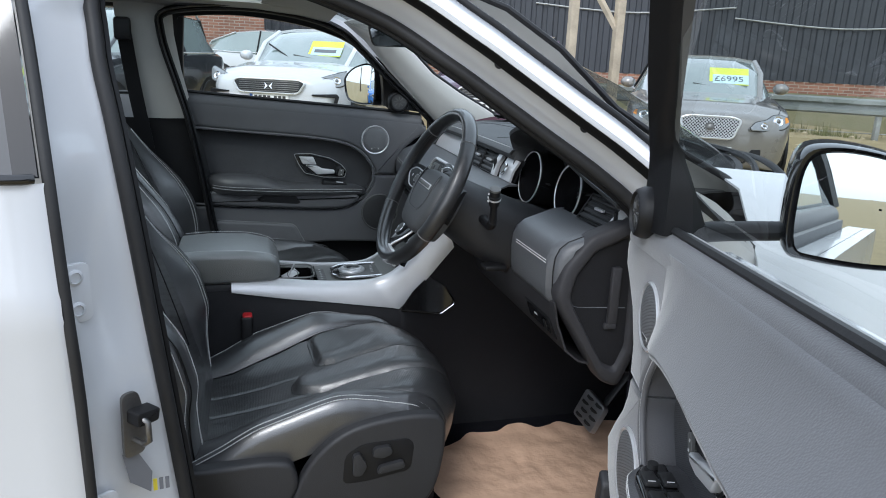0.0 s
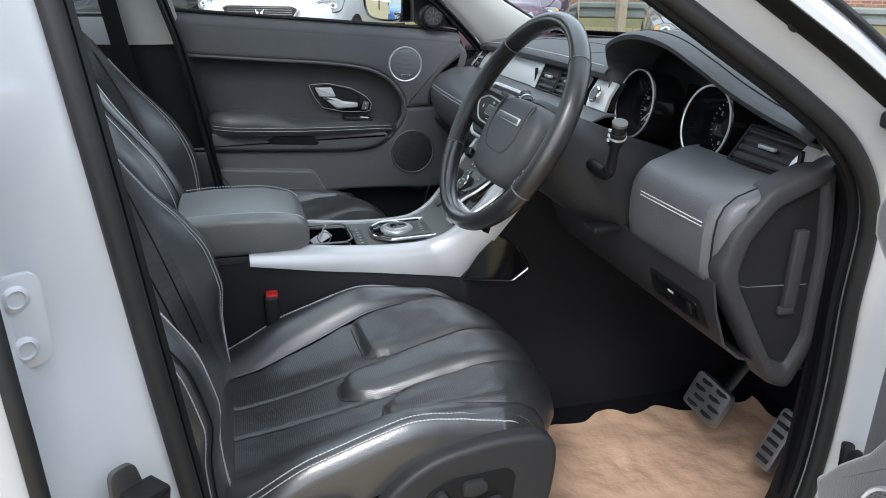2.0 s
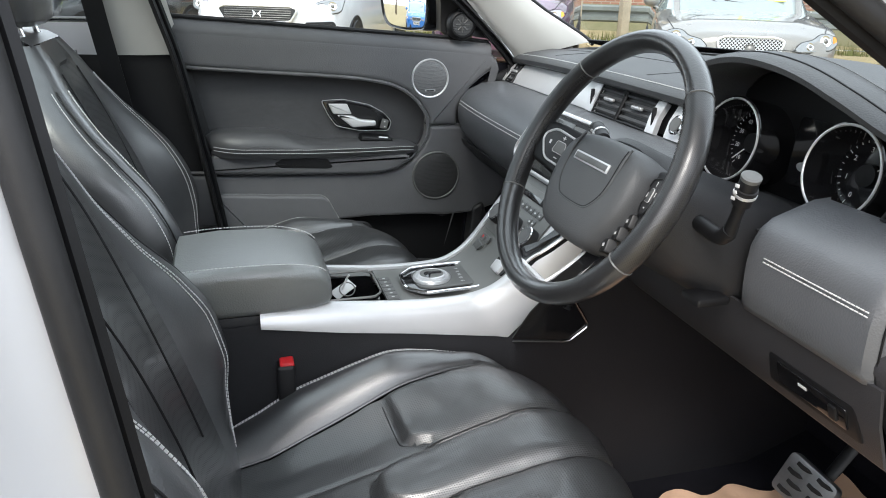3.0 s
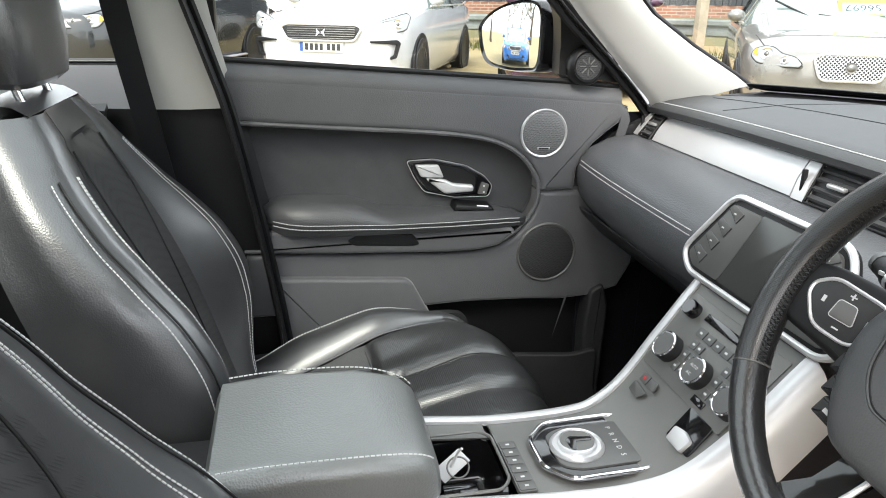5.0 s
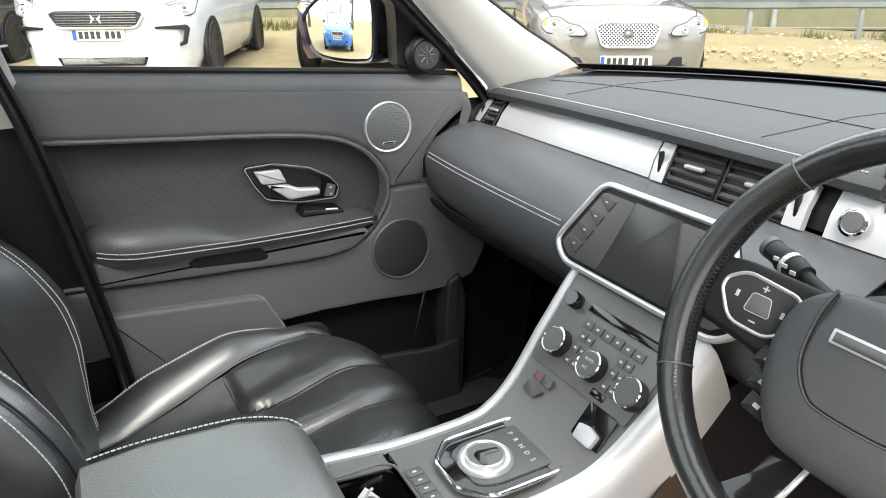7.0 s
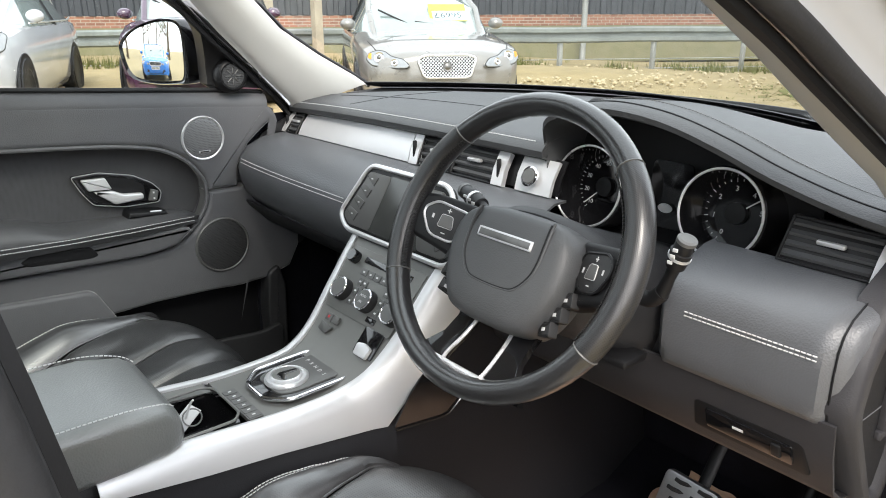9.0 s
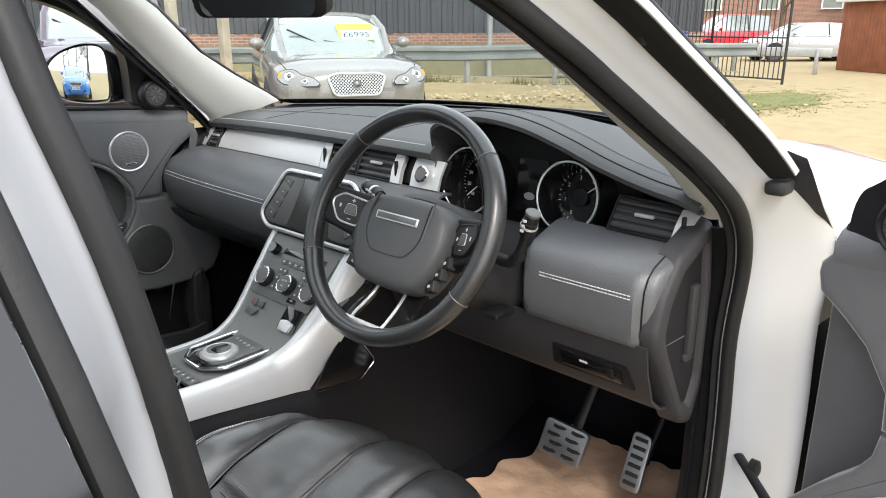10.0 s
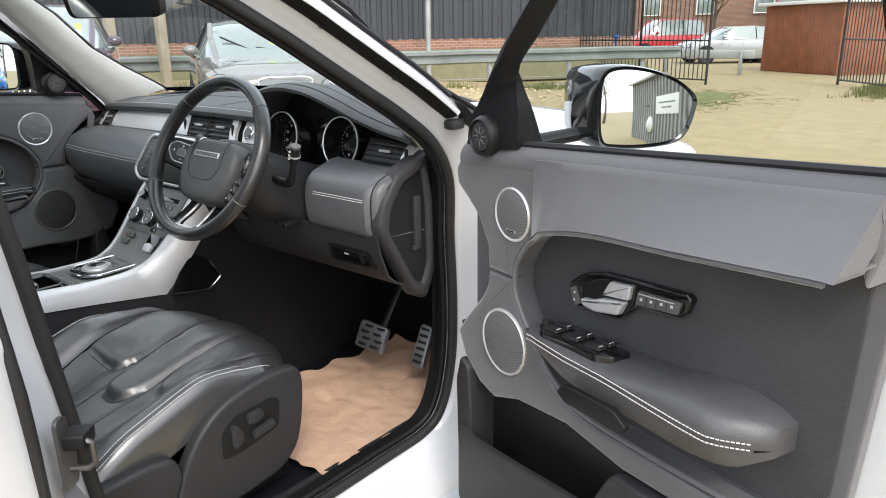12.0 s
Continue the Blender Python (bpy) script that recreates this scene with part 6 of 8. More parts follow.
def pillar_point(k, z):
    """How far the pillar's section has gone back and out at its step k."""
    return [lin1([(h, sec[k][q]) for h, sec in PILLAR], z) for q in (0, 1)]



def jamb(side):
    pts = DRIVER_LOOP if side < 0 else LOOP
    loop = [V((p.x, p.y * side, p.z)) for p in spline(pts, 5, True)]
    n = len(loop)

    def off(i, d, dy):
        p = loop[i]
        t = loop[(i + 1) % n] - loop[i - 1]
        o = V((t.z, 0, -t.x)).normalized()
        if o.dot(V((p.x - MID.x, 0, p.z - MID.z))) < 0:
            o = -o
        return V((p.x + o.x * d, p.y + side * dy, p.z + o.z * d))

    rows, channel, edge_ = [], [], []
    for i in range(n):
        p = loop[i]
        k = min(max((p.z - 1.15) / 0.25, 0), 1)
        rear_ = min(max((-0.40 - p.x) / 0.08, 0), 1) * min(max((1.56 - p.z) / 0.08, 0), 1)
        fore = min(max((p.x + 0.25) / 0.15, 0), 1) * min(max((p.z - 1.08) / 0.16, 0), 1)
        d = 1 - 0.45 * k * (1 - rear_) - 0.42 * rear_
        w = (1 - 0.62 * k) * (1 - rear_) + rear_ * (1.45 - 0.75 * k)
        if p.x > 0 and p.z < 1.2:
            w *= 0.62
        if rear_ > 0.999 and side < 0:
            tx, ty = lin1(GAP_X, p.z), -lin1(GAP_Y, p.z)
            steps = [pillar_point(k, p.z) for k in range(6)]
            rows.append([off(i, -0.004, -0.035), off(i, 0.0, 0.0)] + [V((p.x + (tx - p.x) * gx, p.y + (ty - p.y) * gy, p.z)) for gx, gy in steps])
            continue
        base = [(-0.004, -0.035), (0.0, 0.0), (0.018 * d, 0.040 * w), (0.050 * d, 0.085 * w), (0.080 * d, 0.118 * w), (0.100 * d, 0.138 * w), (0.118 * d, 0.146 * w), (0.14 * d, 0.146 * w)]
        rows.append([off(i, a0 + (a1 - a0) * fore, b0 + (b1 - b0) * fore) for (a0, b0), (a1, b1) in zip(base, NOSE)])
        if p.z > 1.205 and p.x > -0.45:
            channel.append((p.x, [off(i, 0.0385, 0.036), off(i, 0.037, 0.048), off(i, 0.040, 0.060), off(i, 0.045, 0.070)]))
            edge_.append((p.x, [off(i, 0.043, 0.066), off(i, 0.044, 0.073), off(i, 0.052, 0.075), off(i, 0.068, 0.056), off(i, 0.084, 0.028), off(i, 0.090, 0.0)]))
    rows.append(rows[0])
    channel.sort(key=lambda c: c[0])
    edge_.sort(key=lambda c: c[0])
    part("door_jamb", finish(sheet(rows)), PAINT, body, "white painted door opening")
    ch = part("pillar_channel", finish(sheet([c[1] for c in channel], thick=0.003)), CHANNEL, body, "black channel along the windscreen pillar")
    part("outer_pillar", finish(sheet([c[1] for c in edge_], thick=0.004)), PAINT, body, "white windscreen pillar")
    part("screen_trim", tube([c[1][4] + V((0.004, -side * 0.004, 0.004)) for c in edge_], 0.007, 8), BLACK, body, "black windscreen edge trim")
    for q in (6, 14, 22, 30):
        if q < len(channel):
            part("trim_clip", lathe([(0.008, 0), (0.007, 0.005), (0.003, 0.006), (0.003, 0.003), (0, 0.003)], Matrix.Translation(channel[q][1][1]) @ pose(0, 0, 0, 90 * side, 0, 0), 14), RUBBER, ch)
    foot = channel[-1][1]
    part("channel_end", finish(box((0.040, 0.030, 0.022), foot[1] + V((0.022, 0, -0.016)), 0.006)), PLASTIC, ch)
    part("wing_corner", finish(loft([[V((x, side * y, z)) for x, y, z in ((a, 0.835, b), (a, 0.862, b - 0.008), (a + 0.02, 0.866, b - 0.03), (a + 0.02, 0.83, b - 0.045))] for a, b in ((foot[0].x + 0.015, foot[0].z + 0.035), (foot[0].x + 0.10, foot[0].z - 0.035), (foot[0].x + 0.22, foot[0].z - 0.115))], caps=True)), PLASTIC, body, "dark plastic filler behind the wing")
    sl = part("door_seal", tube([off(i, -0.004, 0.002) for i in range(n)], 0.0115, 10, True), RUBBER, body, "black rubber door seal")
    part("seal_lip", tube([off(i, -0.014, -0.016) for i in range(n)], 0.007, 6, True), BLACK, sl)
    low_run = [i for i in range(n) if not (loop[i].x > -0.25 and loop[i].z > 1.15)]
    cut = next((k for k in range(1, len(low_run)) if low_run[k] - low_run[k - 1] > 1), 0)
    low_run = low_run[cut:] + low_run[:cut]
    part("inner_reveal", finish(sheet([[off(i, -0.006, -0.02), off(i, -0.004, -0.06)] for i in low_run], thick=0.003)), BLACK, body)


jamb(-1)
jamb(1)
# pale inner pillar trim
for side in (-1, 1):
    inner = []
    fore_ = ((0.319, 0.760, 1.162, 0.545, 1.205), (0.302, 0.761, 1.182, 0.50, 1.23), (0.227, 0.750, 1.242, 0.385, 1.285), (0.138, 0.725, 1.304, 0.276, 1.35), (0.034, 0.697, 1.381, 0.170, 1.45), (-0.027, 0.666, 1.433, 0.075, 1.515), (-0.149, 0.631, 1.506, 0.0, 1.545))
    for rx, ry, rz, fx, fz in fore_ if side < 0 else ((0.322, 0.700, 1.175, 0.545, 1.215), (0.305, 0.690, 1.195, 0.50, 1.24), (0.22, 0.678, 1.275, 0.385, 1.30), (0.125, 0.660, 1.365, 0.276, 1.365), (0.025, 0.632, 1.470, 0.160, 1.470), (-0.05, 0.610, 1.525, 0.06, 1.535)):
        if side < 0:
            inner.append([V((rx, -ry, rz)), V((rx + 0.008, 0.03 - ry, rz - 0.006)), V((rx + 0.030, 0.062 - ry, rz + 0.006)), V((rx + (fx - rx) * 0.7, 0.055 - ry, rz + (fz - rz) * 0.75 + 0.004)), V((fx, 0.012 - ry, fz))])
            continue
        inner.append([V((rx, side * ry, rz)), V((rx + (fx - rx) * 0.10, side * (ry - 0.025), rz + (fz - rz) * 0.1 + 0.004)), V((rx + (fx - rx) * 0.5, side * (ry - 0.045), (rz + fz) / 2 + 0.010)), V((rx + (fx - rx) * 0.9, side * (ry - 0.030), fz + 0.006)), V((fx, side * (ry - 0.012), fz))])
    rows2 = [spline(r, 4) for r in inner]
    part("pillar_trim", finish(sheet(rows2, thick=0.003)), LINER, body, "pale fabric windscreen pillar trim")
    part("pillar_edge", tube([r[-1] + V((0.004, 0, 0.002)) for r in inner], 0.007, 8), BLACK, body)
    if side < 0:
        # a lattice of de-mister slots let into the trim
        for i in range(3):
            for j in range(4):
                u, v = 1.25 + 0.21 * j, 8 + i
                p, q = rows2[int(u)][v].lerp(rows2[int(u) + 1][v], u % 1), rows2[int(u)][v + 1].lerp(rows2[int(u) + 1][v + 1], u % 1)
                up = (rows2[int(u) + 1][v] - rows2[int(u)][v]).normalized()
                part("demister_slot", slab(rounded([(0.001, -0.006), (0.011, -0.006), (0.011, 0.006), (0.001, 0.006)], 0.0015), frame_m(p, q - p, up) @ Matrix.Translation((0, 0, -0.0015)), 0.003), SHADEDTRIM, body, "dark de-mister slot")
# roof, headlining, windscreen
def roof_z(x, y, z0):
    return z0 + 0.029 * (1 - (y / 0.6) ** 2) - 0.08 * max(0, (x + 0.30) / 0.5) ** 1.2


RX = (-0.10, -0.20, -0.34, -0.6, -1.0, -1.45, -1.6, -2.1)
for z0, mat_, nm in ((1.615, PAINT, "roof"), (1.557, LINER, "headlining")):
    for sd in (-1, 1):
        part(nm, finish(sheet([[(x, sd * y, roof_z(x, y, z0)) for y in (0.615, 0.53, 0.45)] for x in RX], thick=0.008)), mat_, body)
    for xs_ in ((-0.10, -0.20, -0.32), (-1.46, -1.6, -2.1)):
        part(nm, finish(sheet([[(x, y, roof_z(x, y, z0)) for y in (-0.45, -0.2, 0, 0.2, 0.45)] for x in xs_], thick=0.008)), mat_, body)
rg_ = part("roof_glass", finish(sheet([[(x, y, roof_z(x, y, 1.612)) for y in (-0.47, -0.2, 0, 0.2, 0.47)] for x in (-0.30, -0.6, -1.0, -1.48)])), ROOFGLASS, body, "tinted panoramic glass roof")


def screen_row(v):
    y = 0.66 * v
    lo = V((0.875 - 0.315 * abs(v) ** 2.2, y, 1.222 - 0.004 * abs(v)))
    hi = V((-0.06 - 0.10 * abs(v) ** 2, 0.56 * v, 1.585 - 0.025 * v * v))
    return [lo.lerp(hi, k / 8) + V((0.012, 0, 0.035)) * math.sin(math.pi * k / 8) for k in range(9)]


ws = part("windscreen", finish(sheet([screen_row(v) for v in [k / 10 - 1 for k in range(21)]])), GLASS, body, "clear windscreen")
ws.visible_shadow = False
part("screen_shelf", finish(sheet([[p + V((-0.30 + 0.19 * min(1, max(0, (abs(p.y) - 0.42) / 0.15)), 0, -0.022)), p + V((-0.10, 0, -0.012)), p + V((0.03, 0, -0.006))] for p in (screen_row(k / 10 - 1)[0] for k in range(21))], thick=0.002)), BLACK, body, "black ledge at the foot of the windscreen")
part("screen_band", finish(sheet([[p + V((0.01, 0, -0.004)), p + V((-0.035, 0, 0.004)), p + V((-0.045, 0, 0.012))] for p in (screen_row(k / 10 - 1)[0] for k in range(21))], thick=0.002)), GLOSS, body, "black band at the foot of the windscreen")
# interior mirror
mr = thing("rear_view_mirror", "black rear-view mirror hanging behind the windscreen", "mirror", (-0.02, 0, 1.50))
TURN = Matrix.Translation((0.022, -0.050, 1.480)) @ Matrix.Rotation(radians(26), 4, "Z") @ Matrix.Rotation(radians(-14), 4, "Y") @ Matrix.Translation((0.05, 0, -1.488))
rings = [[V((x, y * s, 1.488 + z * s)) for y, z in [p.xy for p in rounded([(-0.125, -0.028), (0.125, -0.028), (0.130, 0.030), (-0.130, 0.030)], 0.02)]] for x, s in ((-0.075, 0.9), (-0.070, 1.0), (-0.045, 1.0), (-0.03, 0.8))]
part("housing", finish(loft([[TURN @ p for p in r] for r in rings])), BLACK, mr)
part("glass", finish(loft([[TURN @ V((x, p.y * 0.86, 1.488 + (p.z - 1.488) * 0.86)) for p in rings[1]] for x in (-0.0765, -0.0755)])), MIRROR, mr)
part("stem", tube([(0.035, -0.045, 1.49), (0.085, -0.02, 1.55)], 0.014, 10), BLACK, mr)

# B pillars, inside
for side in (-1, 1):
    sh_, in_ = (0.0, 0.0) if side > 0 else (-0.075, -0.020)
    up_ = [[V((x + sh_, side * (y - in_), z)) for x, y in ((-0.535 - d, 0.722 - q), (-0.56 - d, 0.700 - q), (-0.62 - d, 0.692 - q), (-0.70 - d, 0.705 - q))] for z, d, q in ((1.189, 0.012, 0.0), (1.25, 0.025, 0.012), (1.35, 0.045, 0.04), (1.46, 0.06, 0.072), (1.555, 0.06, 0.105))]
    part("upper_pillar_trim", finish(sheet(up_, thick=0.004)), LINER, body, "pale upper door pillar trim")
    lo_ = [[V((x + sh_, side * (y - in_ * 1.1), z)) for x, y in ((-0.455 - d, 0.742), (-0.50 - d, 0.715), (-0.60 - d, 0.708), (-0.74 - d, 0.735))] for z, d in ((0.43, -0.03), (0.70, 0.0), (0.93, 0.035), (1.187, 0.088))]
    part("lower_pillar_trim", finish(sheet(lo_, thick=0.004)), BLACK, body, "black lower door pillar trim")
    belt = part("seat_belt", finish(sheet([[p + V((0.022, 0, 0)), p - V((0.022, 0, 0))] for p in spline([(-0.735, side * 0.600, 1.46), (-0.722, side * 0.640, 1.30), (-0.695, side * 0.660, 1.10), (-0.66, side * 0.668, 0.85), (-0.62, side * 0.68, 0.60)], 5)], thick=0.002)), BLACK, body, "black seat belt webbing")
    part("belt_anchor", finish(box((0.05, 0.03, 0.07), (-0.738, side * 0.592, 1.47), 0.010)), BLACK, belt)
    part("belt_tongue", finish(box((0.03, 0.010, 0.05), (-0.660, side * 0.645, 1.02), 0.004)), STEEL, belt)
# striker, hinge plate, stickers on the driver's pillar
ms = frame_m((-0.552, -0.862, 0.878), (0.76, 0.65, 0), (0, 0.05, 1))
stk = part("striker_plate", slab(rounded([(-0.018, -0.052), (0.016, -0.052), (0.022, 0.0), (0.012, 0.050), (-0.014, 0.050)], 0.010), ms, 0.006, 0.001), STEEL, body, "dull steel door striker")
part("striker_loop", tube([ms @ V(p) for p in ((0.0, 0.016, 0.004), (0.0, 0.016, 0.030), (0.004, 0.010, 0.038), (0.004, -0.020, 0.038), (0.0, -0.026, 0.030), (0.0, -0.026, 0.004))], 0.0045, 8), STEEL, stk)
part("striker_hood", slab(rounded([(-0.010, 0.004), (0.026, 0.004), (0.030, 0.024), (-0.008, 0.026)], 0.005), ms @ Matrix.Translation((0, 0, 0.004)), 0.030, 0.004), BLACK, stk)
mh = frame_m((-0.612, -0.853, 1.084), (0.80, 0.60, 0), (0.05, 0.04, 1))
hp = part("hinge_plate", slab(rounded([(-0.022, -0.044), (0.020, -0.044), (0.020, 0.044), (-0.022, 0.044)], 0.014), mh, 0.006, 0.003), PAINT, body, "white painted bolted plate")
for dz in (-0.024, 0.024):
    part("bolt", lathe([(0.012, 0), (0.012, 0.002), (0.008, 0.0045), (0.007, 0.002), (0, 0.002)], mh @ Matrix.Translation((-0.004, dz, 0.006)), 20), PAINT, hp)
ml = frame_m((-0.595, -0.900, 0.755), (0.76, 0.65, 0), (0.0, 0.03, 1))
hp2 = part("lower_hinge_plate", slab(rounded([(-0.026, -0.030), (0.026, -0.030), (0.026, 0.03), (-0.026, 0.030)], 0.014), ml, 0.006, 0.003), PAINT, body)
part("bolt", lathe([(0.012, 0), (0.012, 0.004), (0.008, 0.007), (0.007, 0.004), (0, 0.004)], ml @ Matrix.Translation((0, 0, 0.006)), 20), PAINT, hp2)
part("sticker", slab([(-0.020, 0.034), (-0.006, 0.050), (0.022, -0.008), (0.018, -0.042), (-0.012, -0.014)], frame_m((-0.548, -0.862, 0.795), (0.86, 0.46, 0), (0, 0.03, 1)), 0.0012), LABEL, body, "grey printed sticker")
for k in range(3):
    part("sticker_mark", slab([(-0.010 + 0.009 * k, 0.0), (-0.004 + 0.009 * k, 0.0), (-0.004 + 0.009 * k, 0.02), (-0.010 + 0.009 * k, 0.02)], frame_m((-0.520, -0.838, 0.745), (0.95, 0.2, 0), (0, 0.05, 1)), 0.0012), YELLOW if k == 0 else LABEL, body)
# door check strap
part("check_strap", tube([(0.40, -0.80, 0.74), (0.33, -0.865, 0.735), (0.27, -0.92, 0.73)], 0.009, 8, flat=0.5), BLACK, body, "black door check strap")
part("strap_end", lathe([(0.016, 0), (0.016, 0.012), (0.008, 0.016), (0, 0.016)], Matrix.Translation((0.385, -0.825, 0.735)) @ pose(0, 0, 0, 90, 0, 0), 16), BLACK, body)
# floor, sills, bulkhead
part("cabin_floor", finish(sheet([[(x, y, FLOOR + (0.30 * max(0, x - 0.55) ** 1.0)) for y in (-0.74, -0.3, 0.0, 0.3, 0.74)] for x in (-2.0, -0.8, 0, 0.4, 0.55, 0.8)], thick=0.01)), CARPET, body, "black carpeted floor")
part("bulkhead", finish(sheet([[(x, y, z) for x, z in ((0.72, 0.42), (0.70, 0.6), (0.66, 0.8), (0.60, 1.0), (0.62, 1.2))] for y in (-0.74, -0.4, 0, 0.4, 0.74)], thick=0.01)), CARPET, body)
for side in (-1, 1):
    part("kick_panel", finish(sheet([[(x, side * y, z) for x, y in ((0.36, 0.735), (0.46, 0.722), (0.72, 0.70))] for z in (FLOOR, 0.6, 0.8, 1.0, 1.16)], thick=0.004)), CARPET, body)
    part("sill_trim", finish(sheet([[(x, side * y, z) for y, z in ((0.64, FLOOR + 0.006), (0.67, FLOOR + 0.022), (0.735, 0.448), (0.748, 0.440))] for x in (-0.50, -0.2, 0.1, 0.3, 0.44)], thick=0.004)), DARKTRIM, body, "black plastic sill trim")
tp = part("tread_plate", slab(rounded([(-0.30, -0.016), (0.30, -0.016), (0.30, 0.016), (-0.30, 0.016)], 0.004), frame_m((-0.02, -0.705, 0.4565), (1, 0, 0), (0, 1, 0.14)), 0.002, 0.0006), BLACK, body, "dark tread plate")
for k in range(10):
    part("tread_mark", finish(box((0.026, 0.014, 0.0008), (-0.20 + 0.047 * k, 0, 0.0024), m=frame_m((-0.02, -0.705, 0.4565), (1, 0, 0), (0, 1, 0.14)))), BUTTON, tp)
# outer sides: sill, rear doors, wings, bonnet
for side in (-1, 1):
    part("outer_sill", finish(sheet([[(x, side * y, z) for y, z in ((0.88, 0.335), (0.915, 0.31), (0.93, 0.26), (0.90, 0.21), (0.80, 0.20))] for x in (-1.5, -0.5, 0.5)], thick=0.004)), BLACK, body)
    part("sill_panel", finish(sheet([[(x, side * y, z) for y, z in ((0.80, 0.352), (0.86, 0.346), (0.90, 0.335))] for x in (-0.6, 0, 0.5)], thick=0.003)), PAINT, body)
    def gap_y(z):
        return lin1(GAP_Y, z)

    skin = [[V((lin1(GAP_X, z) - q, side * (gap_y(z) + g), z)) for z in (1.250, 1.21, 1.11, 1.075, 1.05, 0.80, 0.62, 0.34)] for q, g in ((0.0, 0.0), (0.012, 0.008), (0.05, 0.012), (0.3, 0.022), (0.6, 0.028), (1.0, 0.02))]
    for r in skin:
        for q, g in ((3, 0.005), (4, -0.002)):
            r[q].y += side * g
    part("rear_door_skin", finish(sheet(skin, thick=0.006)), PAINT, body, "white rear door panel")
    part("rear_door_edge", tube([V((lin1(GAP_X, z) + 0.004, side * (gap_y(z) - 0.004), z)) for z in [1.54 - 0.06 * k for k in range(21)]], 0.008, 8), RUBBER, body, "black rubber rear door edge")
    part("rear_sill_strip", tube([r[0] + V((-0.012, side * 0.004, 0.006)) for r in skin], 0.007, 8), GLOSS, body)
    part("rear_window_post", finish(sheet([[V((lin1(GAP_X, z) - q, side * (gap_y(z) + 0.004), z)) for q in (0.006, 0.035)] for z in (1.258, 1.30, 1.37, 1.46, 1.54)], thick=0.008)), GLOSS, body, "gloss black window post")
    rg = part("rear_window", finish(sheet([[V((lin1(GAP_X, z) - q, side * (gap_y(z) + g), z)) for q, g in ((0.03, 0.002), (0.3, 0.012), (0.9, 0.016))] for z in (1.250, 1.30, 1.37, 1.46, 1.54)])), DARKGLASS if side < 0 else GLASS, body, "rear side window")
    rg.visible_shadow = False
    part("rear_door_trim", finish(sheet([[(x, side * y, z) for y, z in ((0.70, 1.200), (0.675, 1.190), (0.68, 1.0), (0.70, 0.45))] for x in (-0.78, -1.0, -1.7)], thick=0.01)), BLACK, body)
    part("rear_roof_rail", finish(box((1.2, 0.06, 0.05), (-1.3, side * 0.655, 1.56), 0.01)), BLACK, body)
    wing = [[V((x, side * y, z)) for y, z in ((0.70, 1.10 + dz + up * (side < 0)), (0.80, 1.075 + dz + up * (side < 0)), (0.88, 1.0 + dz + up * 0.75 * (side < 0)), (0.915, 0.85 + dz), (0.92, 0.5))] for x, dz, up in ((0.50, -0.03, 0.175), (0.7, -0.04, 0.170), (1.0, -0.06, 0.145), (1.4, -0.10, 0.11), (1.75, -0.16, 0.08))]
    part("wing", finish(sheet(wing, thick=0.004)), PAINT, body, "white front wing")
part("bonnet", finish(sheet([[(x, y, 1.035 + dz + 0.02 * (1 - (y / 0.75) ** 2)) for y in (-0.72, -0.5, -0.2, 0, 0.2, 0.5, 0.72)] for x, dz in ((0.80, 0.0), (1.0, -0.005), (1.3, -0.03), (1.6, -0.08), (1.80, -0.16))], thick=0.01)), PAINT, body, "white bonnet")
part("scuttle", finish(sheet([[(0.60 + 0.28 * (1 - (y / 0.7) ** 2), y, 1.195), (0.84 + 0.08 * (1 - (y / 0.7) ** 2), y, 1.07)] for y in [-0.7 + 0.14 * k for k in range(11)]], thick=0.01)), BLACK, body)
part("front_panel", finish(sheet([[(1.80 + 0.05 * (1 - (y / 0.9) ** 2), y, z) for z in (0.88, 0.70, 0.45, 0.28)] for y in (-0.90, -0.6, -0.2, 0.2, 0.6, 0.90)], thick=0.01)), PAINT, body, "plain white front panel")
part("wiper_arm", tube(spline([(0.80, -0.62, 1.165), (0.85, -0.45, 1.212), (0.90, -0.25, 1.215), (0.94, 0.10, 1.19)], 6), 0.011, 8, flat=0.6), BLACK, body, "black wiper arm")
part("wiper_blade", tube(spline([(0.70, -0.60, 1.205), (0.84, -0.35, 1.222), (0.91, 0.05, 1.215), (0.90, 0.25, 1.205)], 6), 0.008, 6), BLACK, body)
rear = thing("rear_bench", "black leather rear bench seat", "car seat", (-1.4, 0, FLOOR))
part("bench_cushion", finish(box((0.5, 1.26, 0.2), (-1.30, 0, 0.60), 0.05, 3)), LEATHER, rear)
part("bench_back", finish(box((0.18, 1.26, 0.62), (-1.60, 0, 0.92), 0.05, 3)), LEATHER, rear)
for side in (-1, 1):
    part("rear_quarter", finish(sheet([[(x, side * (y - k), z) for y, z in ((0.92, 0.34), (0.945, 0.80), (0.92, 1.25), (0.80, 1.45), (0.70, 1.56))] for x, k in ((-1.60, 0.0), (-1.9, 0.01), (-2.10, 0.05), (-2.16, 0.12))], thick=0.006)), PAINT, body, "white rear quarter")
part("tailgate", finish(box((0.04, 1.62, 1.16), (-2.15, 0, 0.94), 0.015)), PAINT, body, "plain white tailgate")
part("cabin_rear", finish(box((0.05, 1.7, 1.15), (-2.1, 0, 1.0), 0.02)), BLACK, body)

part("footwell_side", finish(sheet([[(x, 0.742, z) for x in (0.20, 0.35, 0.72)] for z in (FLOOR, 0.7, 0.95, 1.16)], thick=0.004)), CARPET, body)

